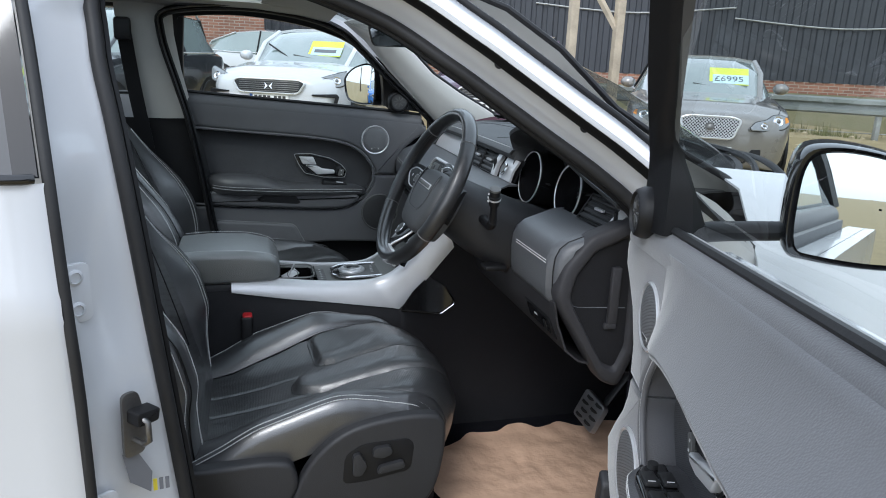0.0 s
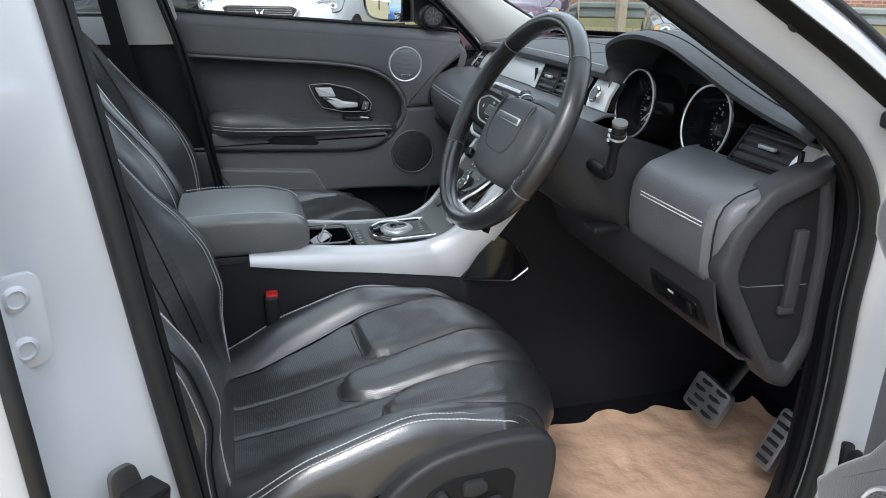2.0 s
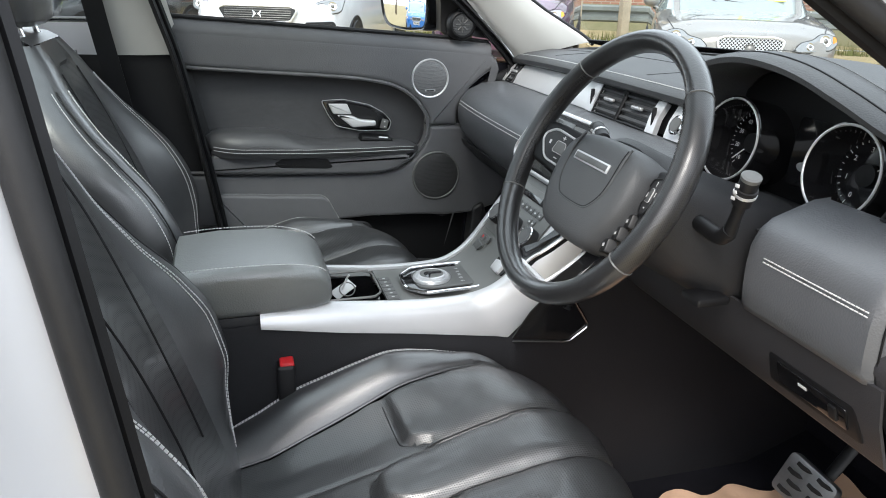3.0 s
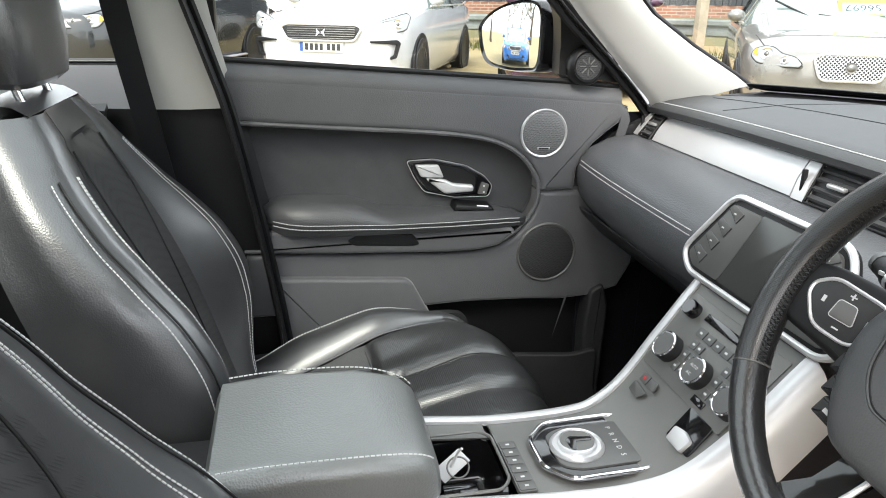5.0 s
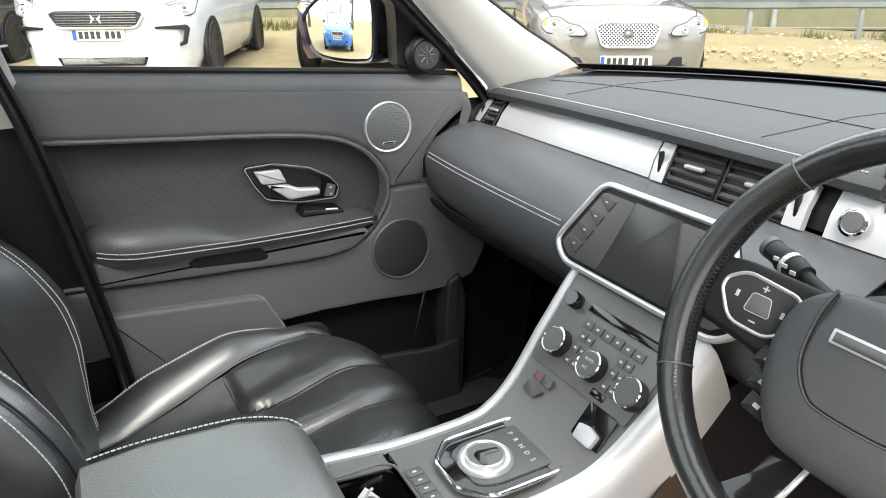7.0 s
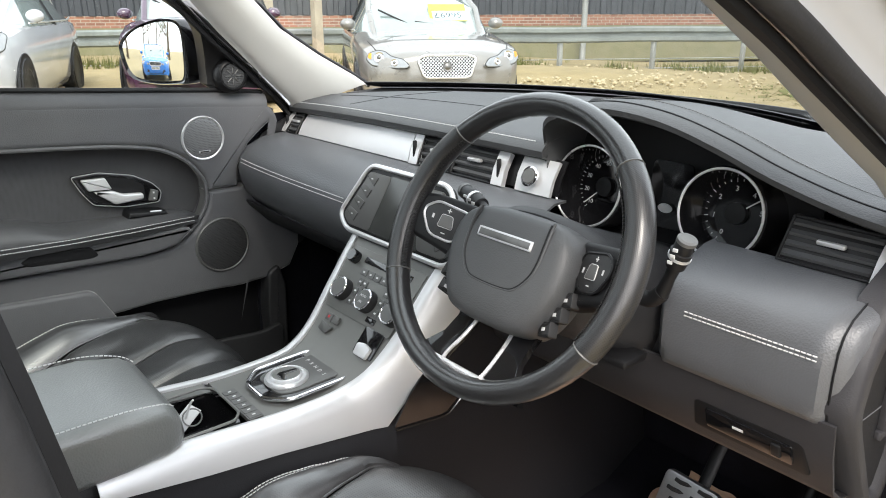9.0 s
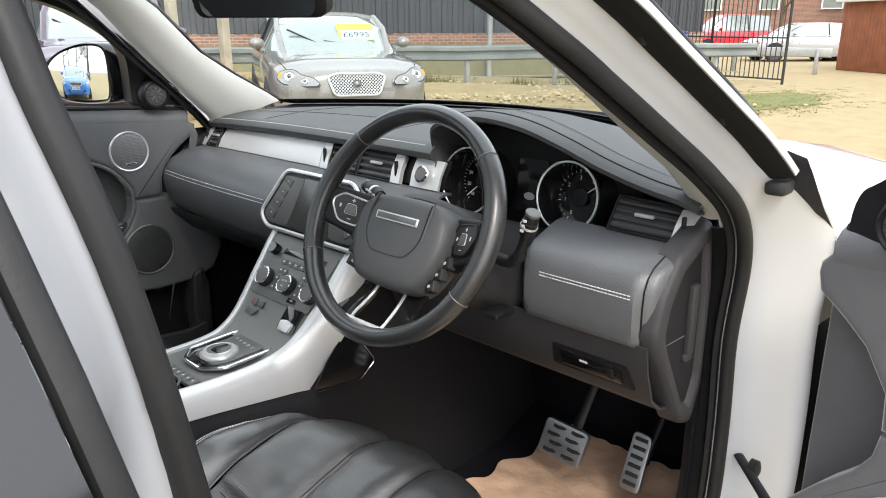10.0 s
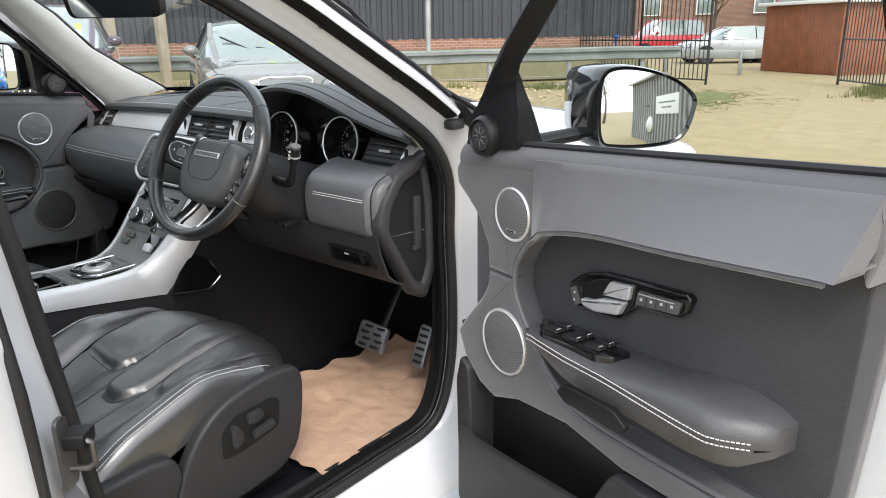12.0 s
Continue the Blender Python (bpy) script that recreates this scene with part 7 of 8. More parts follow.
# ---- the yard ----
GRAVEL = material("sandy_gravel", (0.335, 0.265, 0.140), 0.92, vary=0.3, scale=3.0, bump=0.9, bscale=60, second=(0.235, 0.185, 0.092))
STONES = material("pale_stones", (0.42, 0.35, 0.22), 0.9, vary=0.3, scale=8)
GRASS = material("rough_grass", (0.10, 0.13, 0.03), 0.9, vary=0.35, scale=3, second=(0.17, 0.15, 0.05))
BRICKWORK = material("red_brick", (0.27, 0.125, 0.080), 0.85, vary=0.3, scale=3, bump=0.4, bscale=30)
# courses of bricks and pale joints, laid along the walls
_nt = BRICKWORK.node_tree
_brick, _pos, _uv = _nt.nodes.new("ShaderNodeTexBrick"), _nt.nodes.new("ShaderNodeTexCoord"), _nt.nodes.new("ShaderNodeCombineXYZ")
for q_, way in enumerate(((0.853, -0.521, 0.0), (0.0, 0.0, 1.0))):
    _dot = _nt.nodes.new("ShaderNodeVectorMath")
    _dot.operation = 'DOT_PRODUCT'
    _dot.inputs[1].default_value = way
    _nt.links.new(_pos.outputs["Object"], _dot.inputs[0])
    _nt.links.new(_dot.outputs["Value"], _uv.inputs[q_])
_nt.links.new(_uv.outputs[0], _brick.inputs["Vector"])
_brick.inputs["Color1"].default_value, _brick.inputs["Color2"].default_value, _brick.inputs["Mortar"].default_value = (0.30, 0.14, 0.09, 1), (0.20, 0.095, 0.065, 1), (0.33, 0.29, 0.24, 1)
_brick.inputs["Scale"].default_value, _brick.inputs["Mortar Size"].default_value = 1.0, 0.008
_brick.inputs["Brick Width"].default_value, _brick.inputs["Row Height"].default_value = 0.225, 0.075
_nt.links.new(_brick.outputs["Color"], _nt.nodes["Principled BSDF"].inputs["Base Color"])
WEEDY = material("weedy_bank", (0.17, 0.15, 0.085), 0.95, vary=0.3, scale=4, bump=0.6, bscale=20, second=(0.12, 0.115, 0.055))
CLAD = material("dark_cladding", (0.036, 0.040, 0.048), 0.55, vary=0.12, scale=0.8)
CLADPALE = material("pale_grey_cladding", (0.25, 0.25, 0.24), 0.6, vary=0.15, scale=1.2)
TIMBER = material("weathered_timber", (0.42, 0.36, 0.27), 0.85, vary=0.25, scale=4, bump=0.4, bscale=40)
SHEDWOOD = material("red_brown_boards", (0.26, 0.085, 0.035), 0.7, vary=0.3, scale=3, bump=0.4, bscale=40)
GALV = material("galvanised_steel", (0.36, 0.37, 0.36), 0.5, 0.5, vary=0.2, scale=3)
RAILGREY = material("weathered_rail", (0.20, 0.22, 0.21), 0.6, 0.3, vary=0.25, scale=2)
IRON = material("black_iron", (0.018, 0.018, 0.018), 0.5, vary=0.3, scale=6)
BLUE = material("blue_plastic", (0.03, 0.09, 0.30), 0.45, vary=0.1)
BLUEPAINT = material("blue_car_paint", (0.02, 0.16, 0.55), 0.25, vary=0.03, coat=1.0)
REDPAINT = material("red_car_paint", (0.55, 0.015, 0.03), 0.3, vary=0.05, coat=0.8)
GREYPAINT = material("silver_beige_car_paint", (0.225, 0.214, 0.198), 0.3, 0.35, vary=0.03, coat=1.0)
SILVERPAINT = material("silver_car_paint", (0.42, 0.43, 0.45), 0.3, 0.35, vary=0.03, coat=1.0)
DARKPAINT = material("black_car_paint", (0.014, 0.016, 0.019), 0.2, vary=0.05, coat=1.0)
PURPLE = material("purple_car_paint", (0.055, 0.022, 0.050), 0.22, vary=0.05, coat=1.0)
# window panes: the sky's reflection is lifted into the base colour
SKYGLASS = material("sky_toned_window_glass", (0.20, 0.245, 0.235), 0.05, vary=0.12, scale=2, coat=1.0, coat_ior=1.8, spec=0.9)
LENS = material("headlamp_lens", (0.26, 0.27, 0.28), 0.12, 0.3, vary=0.15, scale=18, coat=1.0)
AMBER = material("amber_lens", (0.75, 0.28, 0.03), 0.2, vary=0.05)
PLATE = material("number_plate", (0.75, 0.75, 0.73), 0.5, vary=0.03)
PLATEBAR = material("plate_print", (0.03, 0.03, 0.03), 0.5, vary=0.05)
CARDBLUE = material("pale_blue_card", (0.50, 0.66, 0.70), 0.6, vary=0.04)
CARDY = material("yellow_green_card", (0.62, 0.72, 0.08), 0.6, vary=0.05)
BARK = material("bark", (0.10, 0.075, 0.05), 0.9, vary=0.3, scale=5)
LEAF = material("leaves", (0.085, 0.10, 0.03), 0.7, vary=0.4, scale=6)

def ground_z(x, y):
    """The yard rises gently away from the car's passenger side."""
    def ease(t):
        t = min(1.0, max(0.0, t))
        return t * t * (3 - 2 * t)
    return 0.33 * ease((y - 0.5) / 13.0) ** 0.75 * ease((17.5 - x) / 8.0) * ease((x + 40) / 30)


def yard_steps(lo, hi):
    return [-300, -120, lo] + [lo + (hi - lo) * k / 60 for k in range(1, 60)] + [hi, 120, 300]


tagged(part("ground", finish(sheet([[(x, y, ground_z(x, y)) for x in yard_steps(-42, 20)] for y in yard_steps(-6, 30)])), GRAVEL, None, smooth=60), "sandy gravel yard, worn and patchy", "ground", kind="structure")


def place_at(x, y, az):
    """A pose on the ground whose x axis runs along the bearing az (degrees from +x)."""
    return Matrix.Translation((x, y, ground_z(x, y))) @ pose(0, 0, 0, 0, 0, az)


def wheel(M, x, y, r, th):
    side = 1 if y > 0 else -1
    m = M @ Matrix.Translation((x, y, r)) @ pose(0, 0, 0, -90 * side, 0, 0)
    w = part("wheel", lathe([(r * 0.62, -0.10), (r * 0.97, -0.10), (r, -0.07), (r, 0.07), (r * 0.97, 0.10), (r * 0.70, 0.105), (r * 0.66, 0.095)], m, 28), RUBBER, th, "black tyre")
    part("rim", lathe([(r * 0.67, 0.08), (r * 0.66, 0.098), (r * 0.60, 0.085), (r * 0.55, 0.04), (0, 0.03)], m, 28), STEEL, w)
    for k in range(5):
        part("rim_spoke", finish(box((r * 0.56, r * 0.16, 0.02), (r * 0.32, 0, 0.075), 0.006, m=m @ pose(0, 0, 0, 0, 0, 72 * k))), SILVERPAINT, w)
    part("hub_cap", lathe([(r * 0.16, 0.06), (r * 0.15, 0.09), (0, 0.095)], m, 16), SILVERPAINT, w)


for x_ in (1.18, -1.50):
    for y_ in (-0.80, 0.80):
        wheel(Matrix.Identity(4), x_, y_, 0.36, body)


def vehicle(name, label, M, L, W, H, paint, cowl=1.10, belt=0.98, bonnet=0.90, nose=0.70, roof0=1.95, roof1=None, grille=None, group="parked cars", plate=True, card="", badge=True, lens=None, mesh=False, axle=0.82, plate_drop=0.20):
    """A parked car built from its nose (x = 0) back."""
    th = thing(name, label, "car", M.translation, group)
    hw = W / 2
    roof1 = roof1 or L - 1.1

    def ring(x, w, t, b, crown=0.04):
        half = [(0.0, t + crown), (0.55 * w, t + crown * 0.8), (0.86 * w, t - 0.015), (0.96 * w, t - 0.06), (w, t - 0.16), (w * 1.0, (t + b) / 2), (0.97 * w, b + 0.12), (0.90 * w, b), (0.0, b)]
        pts = half + [(-y, z) for y, z in reversed(half[1:-1])]
        return [M @ V((x, y, z)) for y, z in pts]

    st_ = [(0.0, 0.48 * hw, nose + 0.01, 0.30), (0.03, 0.64 * hw, nose + 0.04, 0.26), (0.10, 0.79 * hw, nose + 0.07, 0.22), (0.22, 0.895 * hw, nose + 0.10, 0.20), (0.42, 0.96 * hw, (nose + bonnet) / 2 + 0.075, 0.19), (0.75, 0.99 * hw, bonnet + 0.015, 0.19), (cowl, hw, bonnet + 0.06, 0.19), (cowl + 0.25, hw, belt, 0.19), (L * 0.6, hw, belt + 0.02, 0.19), (L - 0.7, hw, belt + 0.03, 0.19), (L - 0.25, 0.95 * hw, belt, 0.22), (L - 0.06, 0.84 * hw, belt - 0.08, 0.28), (L, 0.72 * hw, belt - 0.16, 0.34)]
    rings = []
    for a, b in zip(st_, st_[1:]):
        for k in range(3):
            t = k / 3
            rings.append(ring(*[p + (q - p) * t for p, q in zip(a, b)]))
    rings.append(ring(*st_[-1]))
    part("body_shell", finish(loft(rings)), paint, th, "", 40)
    for j in (2, -2):
        part("bonnet_seam", tube([r[j] + V((0, 0, 0.001)) for r in rings[7:16]], 0.005, 5), BLACK, th)
    # cabin glass and the painted roof with its pillars
    def cab(x, zt, wt, wb, zb):
        half = [(0, zt + 0.02), (0.6 * wt, zt + 0.012), (wt, zt - 0.03), (wb, zb)]
        return [V((x, y, z)) for y, z in half] + [V((x, -y, z)) for y, z in reversed(half[1:])]

    c0 = [(cowl - 0.05, belt - 0.04, 0.70 * hw, 0.80 * hw, belt - 0.08), ((cowl + roof0) / 2, (belt + H) / 2 + 0.05, 0.74 * hw, 0.93 * hw, belt - 0.05), (roof0, H - 0.025, 0.70 * hw, 0.95 * hw, belt - 0.05), ((roof0 + roof1) / 2, H, 0.71 * hw, 0.96 * hw, belt - 0.05), (roof1, H - 0.05, 0.69 * hw, 0.95 * hw, belt - 0.05), (L - 0.45, (belt + H) / 2, 0.66 * hw, 0.90 * hw, belt - 0.02), (L - 0.25, belt, 0.60 * hw, 0.82 * hw, belt - 0.05)]
    cr = [cab(*c) for c in c0]
    part("cabin_glass", finish(loft([[M @ p for p in r] for r in cr])), SKYGLASS, th, "tinted car windows with sky reflection in their colour")
    rf = [[M @ (r[k] + V((0, 0, 0.010))) for k in (2, 1, 0, -1, -2)] for r in cr[2:5]]
    part("roof_panel", finish(sheet(rf, thick=0.012)), paint, th)
    for s in (1, -1):
        for idx in ((0, 1, 2), (4, 5, 6)):
            part("roof_pillar", tube([M @ (cr[i][2 if s > 0 else -2] + V((0, s * 0.008, 0.006))) for i in idx], 0.035, 8, flat=0.6), paint, th)
        part("door_pillar", tube([M @ (cr[3][2 if s > 0 else -2] + V((0, s * 0.006, 0))), M @ (cr[3][3 if s > 0 else -3] + V((0, s * 0.006, 0)))], 0.03, 6, flat=0.5), BLACK, th)
        part("window_line", tube([M @ (r[3 if s > 0 else -3] + V((0, s * 0.010, 0.05))) for r in cr[1:6]], 0.012, 6), RIMTRIM, th)
        mh = part("door_mirror", finish(loft([[M @ V((cowl + 0.42 + dx, s * (hw + 0.03) + 0.10 * k_ * math.cos(a), belt + 0.08 + 0.075 * k_ * math.sin(a))) for a in (2 * math.pi * q / 16 for q in range(16))] for dx, k_ in ((-0.10, 0.35), (-0.07, 0.8), (0.0, 1.0), (0.03, 0.9))])), paint, th)
        wheel(M, axle, s * (hw - 0.085), 0.335, th)
        wheel(M, L - 0.85, s * (hw - 0.085), 0.335, th)
        part("wheel_arch", lathe([(0.385, -0.02), (0.375, 0.006), (0.345, 0.006)], M @ Matrix.Translation((axle, s * (hw - 0.004), 0.345)) @ pose(0, 0, 0, -90 * s, 0, 0), 28), BLACK, th)
        part("wheel_arch", lathe([(0.385, -0.02), (0.375, 0.006), (0.345, 0.006)], M @ Matrix.Translation((L - 0.85, s * (hw - 0.004), 0.345)) @ pose(0, 0, 0, -90 * s, 0, 0), 28), BLACK, th)
        lo, lc, lbowls, lamber = lens or ([(-0.24, -0.04), (-0.05, 0.05), (0.20, 0.08), (0.26, 0.02), (0.18, -0.07), (-0.18, -0.08)], (0.10, 0.66 * hw, nose + 0.0), [(0.10, 0.0, 0.05), (-0.06, -0.01, 0.04)], True)
        lm = M @ frame_m((lc[0], s * lc[1], lc[2]), (-0.52 * s, -1, 0.0), (0.42, 0, 1))
        sx = -s
        shape = [(sx * u, v) for u, v in lo][::sx]
        hl = part("headlight", slab(rounded(shape, 0.035), lm @ Matrix.Translation((0, 0, -0.045)), 0.065, 0.012, 3), LENS, th, "clear headlamp")
        part("lamp_outline", tube([lm @ V((p.x, p.y, 0.010)) for p in rounded(shape, 0.035)], 0.006, 6, True), BLACK, hl)
        for u, v, r in lbowls:
            bm_ = lm @ Matrix.Translation((sx * u, v, 0.018))
            part("lamp_bowl", lathe([(r, 0.0), (r * 0.92, 0.012), (r * 0.80, 0.006), (r * 0.62, 0.003), (r * 0.58, 0.010), (r * 0.45, 0.010), (0, 0.012)], bm_, 20), CHROME, hl)
            part("lamp_core", lathe([(r * 0.42, 0.011), (r * 0.30, 0.019), (0, 0.023)], bm_, 16), STEEL, hl)
        if lamber:
            um = max(p[0] for p in lo)
            part("turn_lamp", slab(rounded([(sx * (um + a_), b_) for a_, b_ in ((-0.065, -0.02), (-0.018, 0.0), (-0.03, 0.045), (-0.06, 0.055))][::sx], 0.012), lm @ Matrix.Translation((0, 0, 0.017)), 0.008, 0.002), AMBER, hl)
        vo = [(-0.17, 0.075), (0.15, 0.085), (0.18, 0.05), (0.13, -0.11), (0.06, -0.13), (0.06, -0.10), (0.10, -0.08), (0.13, 0.035), (-0.17, 0.055)] if lens and not lamber else [(-0.16, -0.05), (0.10, -0.05), (0.16, 0.05), (-0.10, 0.04)]
        vm = M @ frame_m((0.085 if len(vo) > 5 else 0.045, s * (0.76 if len(vo) > 5 else 0.60) * hw, nose - 0.20 if len(vo) > 5 else 0.40), (-0.50 * s, -1, 0), (0, 0, 1))
        part("lower_vent", slab(rounded([(sx * u, v) for u, v in vo][::sx], 0.012), vm @ Matrix.Translation((0, 0, -0.03)), 0.05, 0.004), BLACK, th)
    go = grille or [(-0.33, 0.07), (0.33, 0.07), (0.38, 0.02), (0.30, -0.08), (-0.30, -0.08), (-0.38, 0.02)]
    gm = M @ frame_m((-0.012, 0, nose - 0.03), (0, -1, 0), (0.16, 0, 1)) @ Matrix.Translation((0, 0, -0.02))
    gr = part("grille", slab(rounded(go, 0.05), gm, 0.035, 0.005), BLACK, th, "dark mesh grille with bright rim")
    part("grille_rim", tube([gm @ V((p.x, p.y, 0.035)) for p in rounded(go, 0.05)], 0.013, 8, True), RIMTRIM, gr)
    gz0, gz1 = min(p[1] for p in go), max(p[1] for p in go)
    gx = max(p[0] for p in go)
    if mesh:
        # diagonal wires, each cut where it leaves the outline
        for q in (-1, 1):
            for k in range(-15, 16):
                ts = []
                for (ax, ay), (bx, by) in zip(go, go[1:] + go[:1]):
                    da, db = ax - q * ay - 0.036 * k, bx - q * by - 0.036 * k
                    if da * db < 0:
                        f = da / (da - db)
                        ts.append((ax + (bx - ax) * f, ay + (by - ay) * f))
                if len(ts) == 2:
                    part("grille_wire", tube([gm @ V((x_, y_, 0.038)) for x_, y_ in ts], 0.0045, 4), RIMTRIM, gr)
    else:
        for k in range(1, 7):
            z = gz0 + (gz1 - gz0) * k / 7
            part("grille_bar", finish(box((gx * 1.7, 0.008, 0.008), (0, z, 0.037), 0.002, m=gm)), STEEL, gr)
    if badge == "wings":
        for sg_ in (-1, 1):
            part("badge", slab([(sg_ * 0.008, 0.0), (sg_ * 0.055, 0.045), (sg_ * 0.040, 0.0), (sg_ * 0.055, -0.045)][::sg_], gm @ Matrix.Translation((0, (gz0 + gz1) / 2, 0.036)), 0.012, 0.002), CHROME, gr, "bright winged badge")
    elif badge:
        part("badge", lathe([(0.052, 0), (0.050, 0.014), (0.038, 0.012), (0.034, 0.016), (0.0, 0.018)], gm @ Matrix.Translation((0, (gz0 + gz1) / 2, 0.035)), 20), STEEL, gr, "round bright badge")
    part("lower_intake", slab(rounded([(-0.42, -0.05), (0.42, -0.05), (0.46, 0.04), (-0.46, 0.04)], 0.02), M @ frame_m((0.012, 0, 0.33), (0, -1, 0), (0, 0, 1)), 0.012, 0.004), BLACK, th)
    if plate:
        pm = M @ frame_m((-0.006, 0, nose - plate_drop), (0, -1, 0), (0, 0, 1))
        pl = part("number_plate", slab(rounded([(-0.26, -0.055), (0.26, -0.055), (0.26, 0.055), (-0.26, 0.055)], 0.01), pm, 0.020, 0.002), PLATE, th, "white number plate")
        part("plate_flag", finish(box((0.04, 0.10, 0.002), (-0.238, 0, 0.0205), m=pm)), BLUE, pl)
        for k in range(7):
            part("plate_bar", finish(box((0.040, 0.072, 0.002), (-0.175 + 0.058 * k + (0.03 if k > 3 else 0), 0, 0.0208), m=pm)), PLATEBAR, pl)
    if card:
        cm = M @ frame_m((cowl + 0.30, -0.30, belt + 0.16), (0, -1, 0), (0.75, 0, 0.62))
        cd = part("price_card", slab([(-0.24, -0.13), (0.24, -0.13), (0.24, 0.19), (-0.24, 0.19)], cm @ Matrix.Translation((0, 0, 0.045)), 0.003), CARDY, th, "yellow and pale blue price card")
        part("card_panel", slab([(-0.20, -0.115), (0.24, -0.115), (0.24, 0.055), (-0.20, 0.055)], cm @ Matrix.Translation((0, 0, 0.049)), 0.002), CARDBLUE, cd)
        if card[0] == "£":
            words(card, cm @ pose(0, -0.03, 0.052), 0.145, PLATEBAR, cd)
        else:
            part("print_bar", finish(box((0.32, 0.07, 0.002), (0, -0.03, 0.0525), m=cm)), LABEL, cd)
    part("wiper", tube([M @ V((cowl + 0.06, -0.5 * hw, belt + 0.02)), M @ V((cowl + 0.16, 0.15 * hw, belt + 0.11))], 0.012, 6), BLACK, th)
    part("wiper", tube([M @ V((cowl + 0.06, 0.1 * hw, belt + 0.02)), M @ V((cowl + 0.34, 0.62 * hw, belt + 0.25))], 0.012, 6), BLACK, th)
    return th


vehicle("saloon_car", "silver-beige saloon car with mesh grille and a price card", place_at(4.64, 5.20, 60), 4.96, 1.88, 1.46, GREYPAINT, cowl=1.35, belt=0.99, bonnet=0.90, nose=0.71, roof0=2.25, grille=[(-0.24, 0.10), (0.24, 0.10), (0.315, 0.07), (0.315, 0.03), (0.26, -0.12), (0.21, -0.14), (-0.21, -0.14), (-0.26, -0.12), (-0.315, 0.03), (-0.315, 0.07)], lens=([(-0.27, -0.075), (-0.20, -0.01), (-0.05, 0.02), (0.03, 0.075), (0.12, 0.085), (0.22, 0.05), (0.24, -0.02), (0.16, -0.085), (-0.10, -0.11), (-0.25, -0.105)], (0.115, 0.64, 0.745), [(0.085, 0.005, 0.062), (-0.10, -0.05, 0.042)], True), card="£6995", plate_drop=0.31, mesh=True, axle=0.90)
vehicle("white_hatchback", "white hatchback car with a wide dark grille", place_at(-0.08, 7.75, 66), 4.53, 1.87, 1.51, PAINT, cowl=1.10, belt=1.02, bonnet=0.95, nose=0.79, roof0=2.05, roof1=3.6, badge="wings", grille=[(-0.40, 0.07), (0.40, 0.07), (0.46, 0.045), (0.47, 0.02), (0.40, -0.09), (0.34, -0.105), (-0.34, -0.105), (-0.40, -0.09), (-0.47, 0.02), (-0.46, 0.045)], lens=([(-0.28, -0.05), (0.02, 0.06), (0.24, 0.12), (0.28, 0.08), (0.22, -0.07), (0.10, -0.10), (-0.15, -0.085)], (0.20, 0.70, 0.84), [(0.12, -0.01, 0.055), (-0.02, -0.03, 0.045)], False), card="lines", axle=0.90)
CROSS = place_at(-3.17, 7.93, 66)
cross = vehicle("black_crossover", "black crossover car with roof rails", CROSS, 4.35, 1.80, 1.66, DARKPAINT, cowl=1.10, belt=1.08, bonnet=1.0, nose=0.84, roof0=1.9, roof1=3.7)
for sg_ in (-1, 1):
    part("roof_rail", tube([CROSS @ V(p) for p in ((1.75, sg_ * 0.63, 1.600), (1.85, sg_ * 0.63, 1.680), (2.7, sg_ * 0.64, 1.705), (3.6, sg_ * 0.63, 1.670), (3.72, sg_ * 0.62, 1.590))], 0.018, 8), SILVERPAINT, cross, "silver roof rail")
    part("sill_bar", tube([CROSS @ V((x, sg_ * 0.90, 0.30)) for x in (1.25, 2.2, 3.15)], 0.035, 8, flat=0.6), SILVERPAINT, cross, "silver side step")
vehicle("purple_people_carrier", "dark purple people carrier parked beside the saloon", place_at(2.75, 7.55, 62), 4.3, 1.82, 1.62, PURPLE, cowl=0.95, belt=1.04, bonnet=0.98, nose=0.78, roof0=1.85, roof1=3.6, card="lines")
vehicle("blue_hatchback", "bright blue hatchback car across the yard", place_at(-8.8, 4.5, 158), 4.3, 1.80, 1.45, BLUEPAINT, roof1=3.3, group="distant cars")
vehicle("red_van", "red van parked beyond the gate", place_at(34.5, 15.6, -40), 4.4, 1.75, 1.85, REDPAINT, cowl=1.0, belt=1.12, bonnet=1.05, roof0=1.7, roof1=4.0, group="distant cars", plate=False)
vehicle("silver_estate", "silver estate car parked beyond the gate", place_at(29.5, 10.6, -48), 4.6, 1.80, 1.46, SILVERPAINT, roof1=3.8, group="distant cars", plate=False)
vehicle("grey_saloon", "grey saloon car beside the brown shed", place_at(31.5, 8.9, -48), 4.6, 1.80, 1.44, SILVERPAINT, group="distant cars", plate=False)
vehicle("white_estate", "white car parked behind the hatchback", place_at(2.6, 15.5, 150), 4.4, 1.8, 1.5, PAINT, group="distant cars", plate=False)

# crash barrier along the back of the yard
B0, B1 = V((-14.0, 24.6, 0)), V((17.2, 5.55, 0))
bd = (B1 - B0).normalized()
bn = V((bd.y, -bd.x, 0))
bar = thing("crash_barrier", "weathered steel crash barrier on short posts", "barrier", B0.lerp(B1, 0.5))
beam = []
for k in range(41):
    p = B0.lerp(B1, k / 40) + V((0, 0, 0.008 * math.sin(k * 1.7)))
    beam.append([p + bn * d + V((0, 0, z)) for d, z in ((0.0, 0.70), (0.05, 0.73), (0.05, 0.79), (-0.02, 0.83), (-0.02, 0.87), (0.05, 0.91), (0.05, 0.97), (0.0, 1.0))])
part("beam", finish(sheet(beam, thick=0.006)), RAILGREY, bar, "corrugated steel beam")
npost = 18
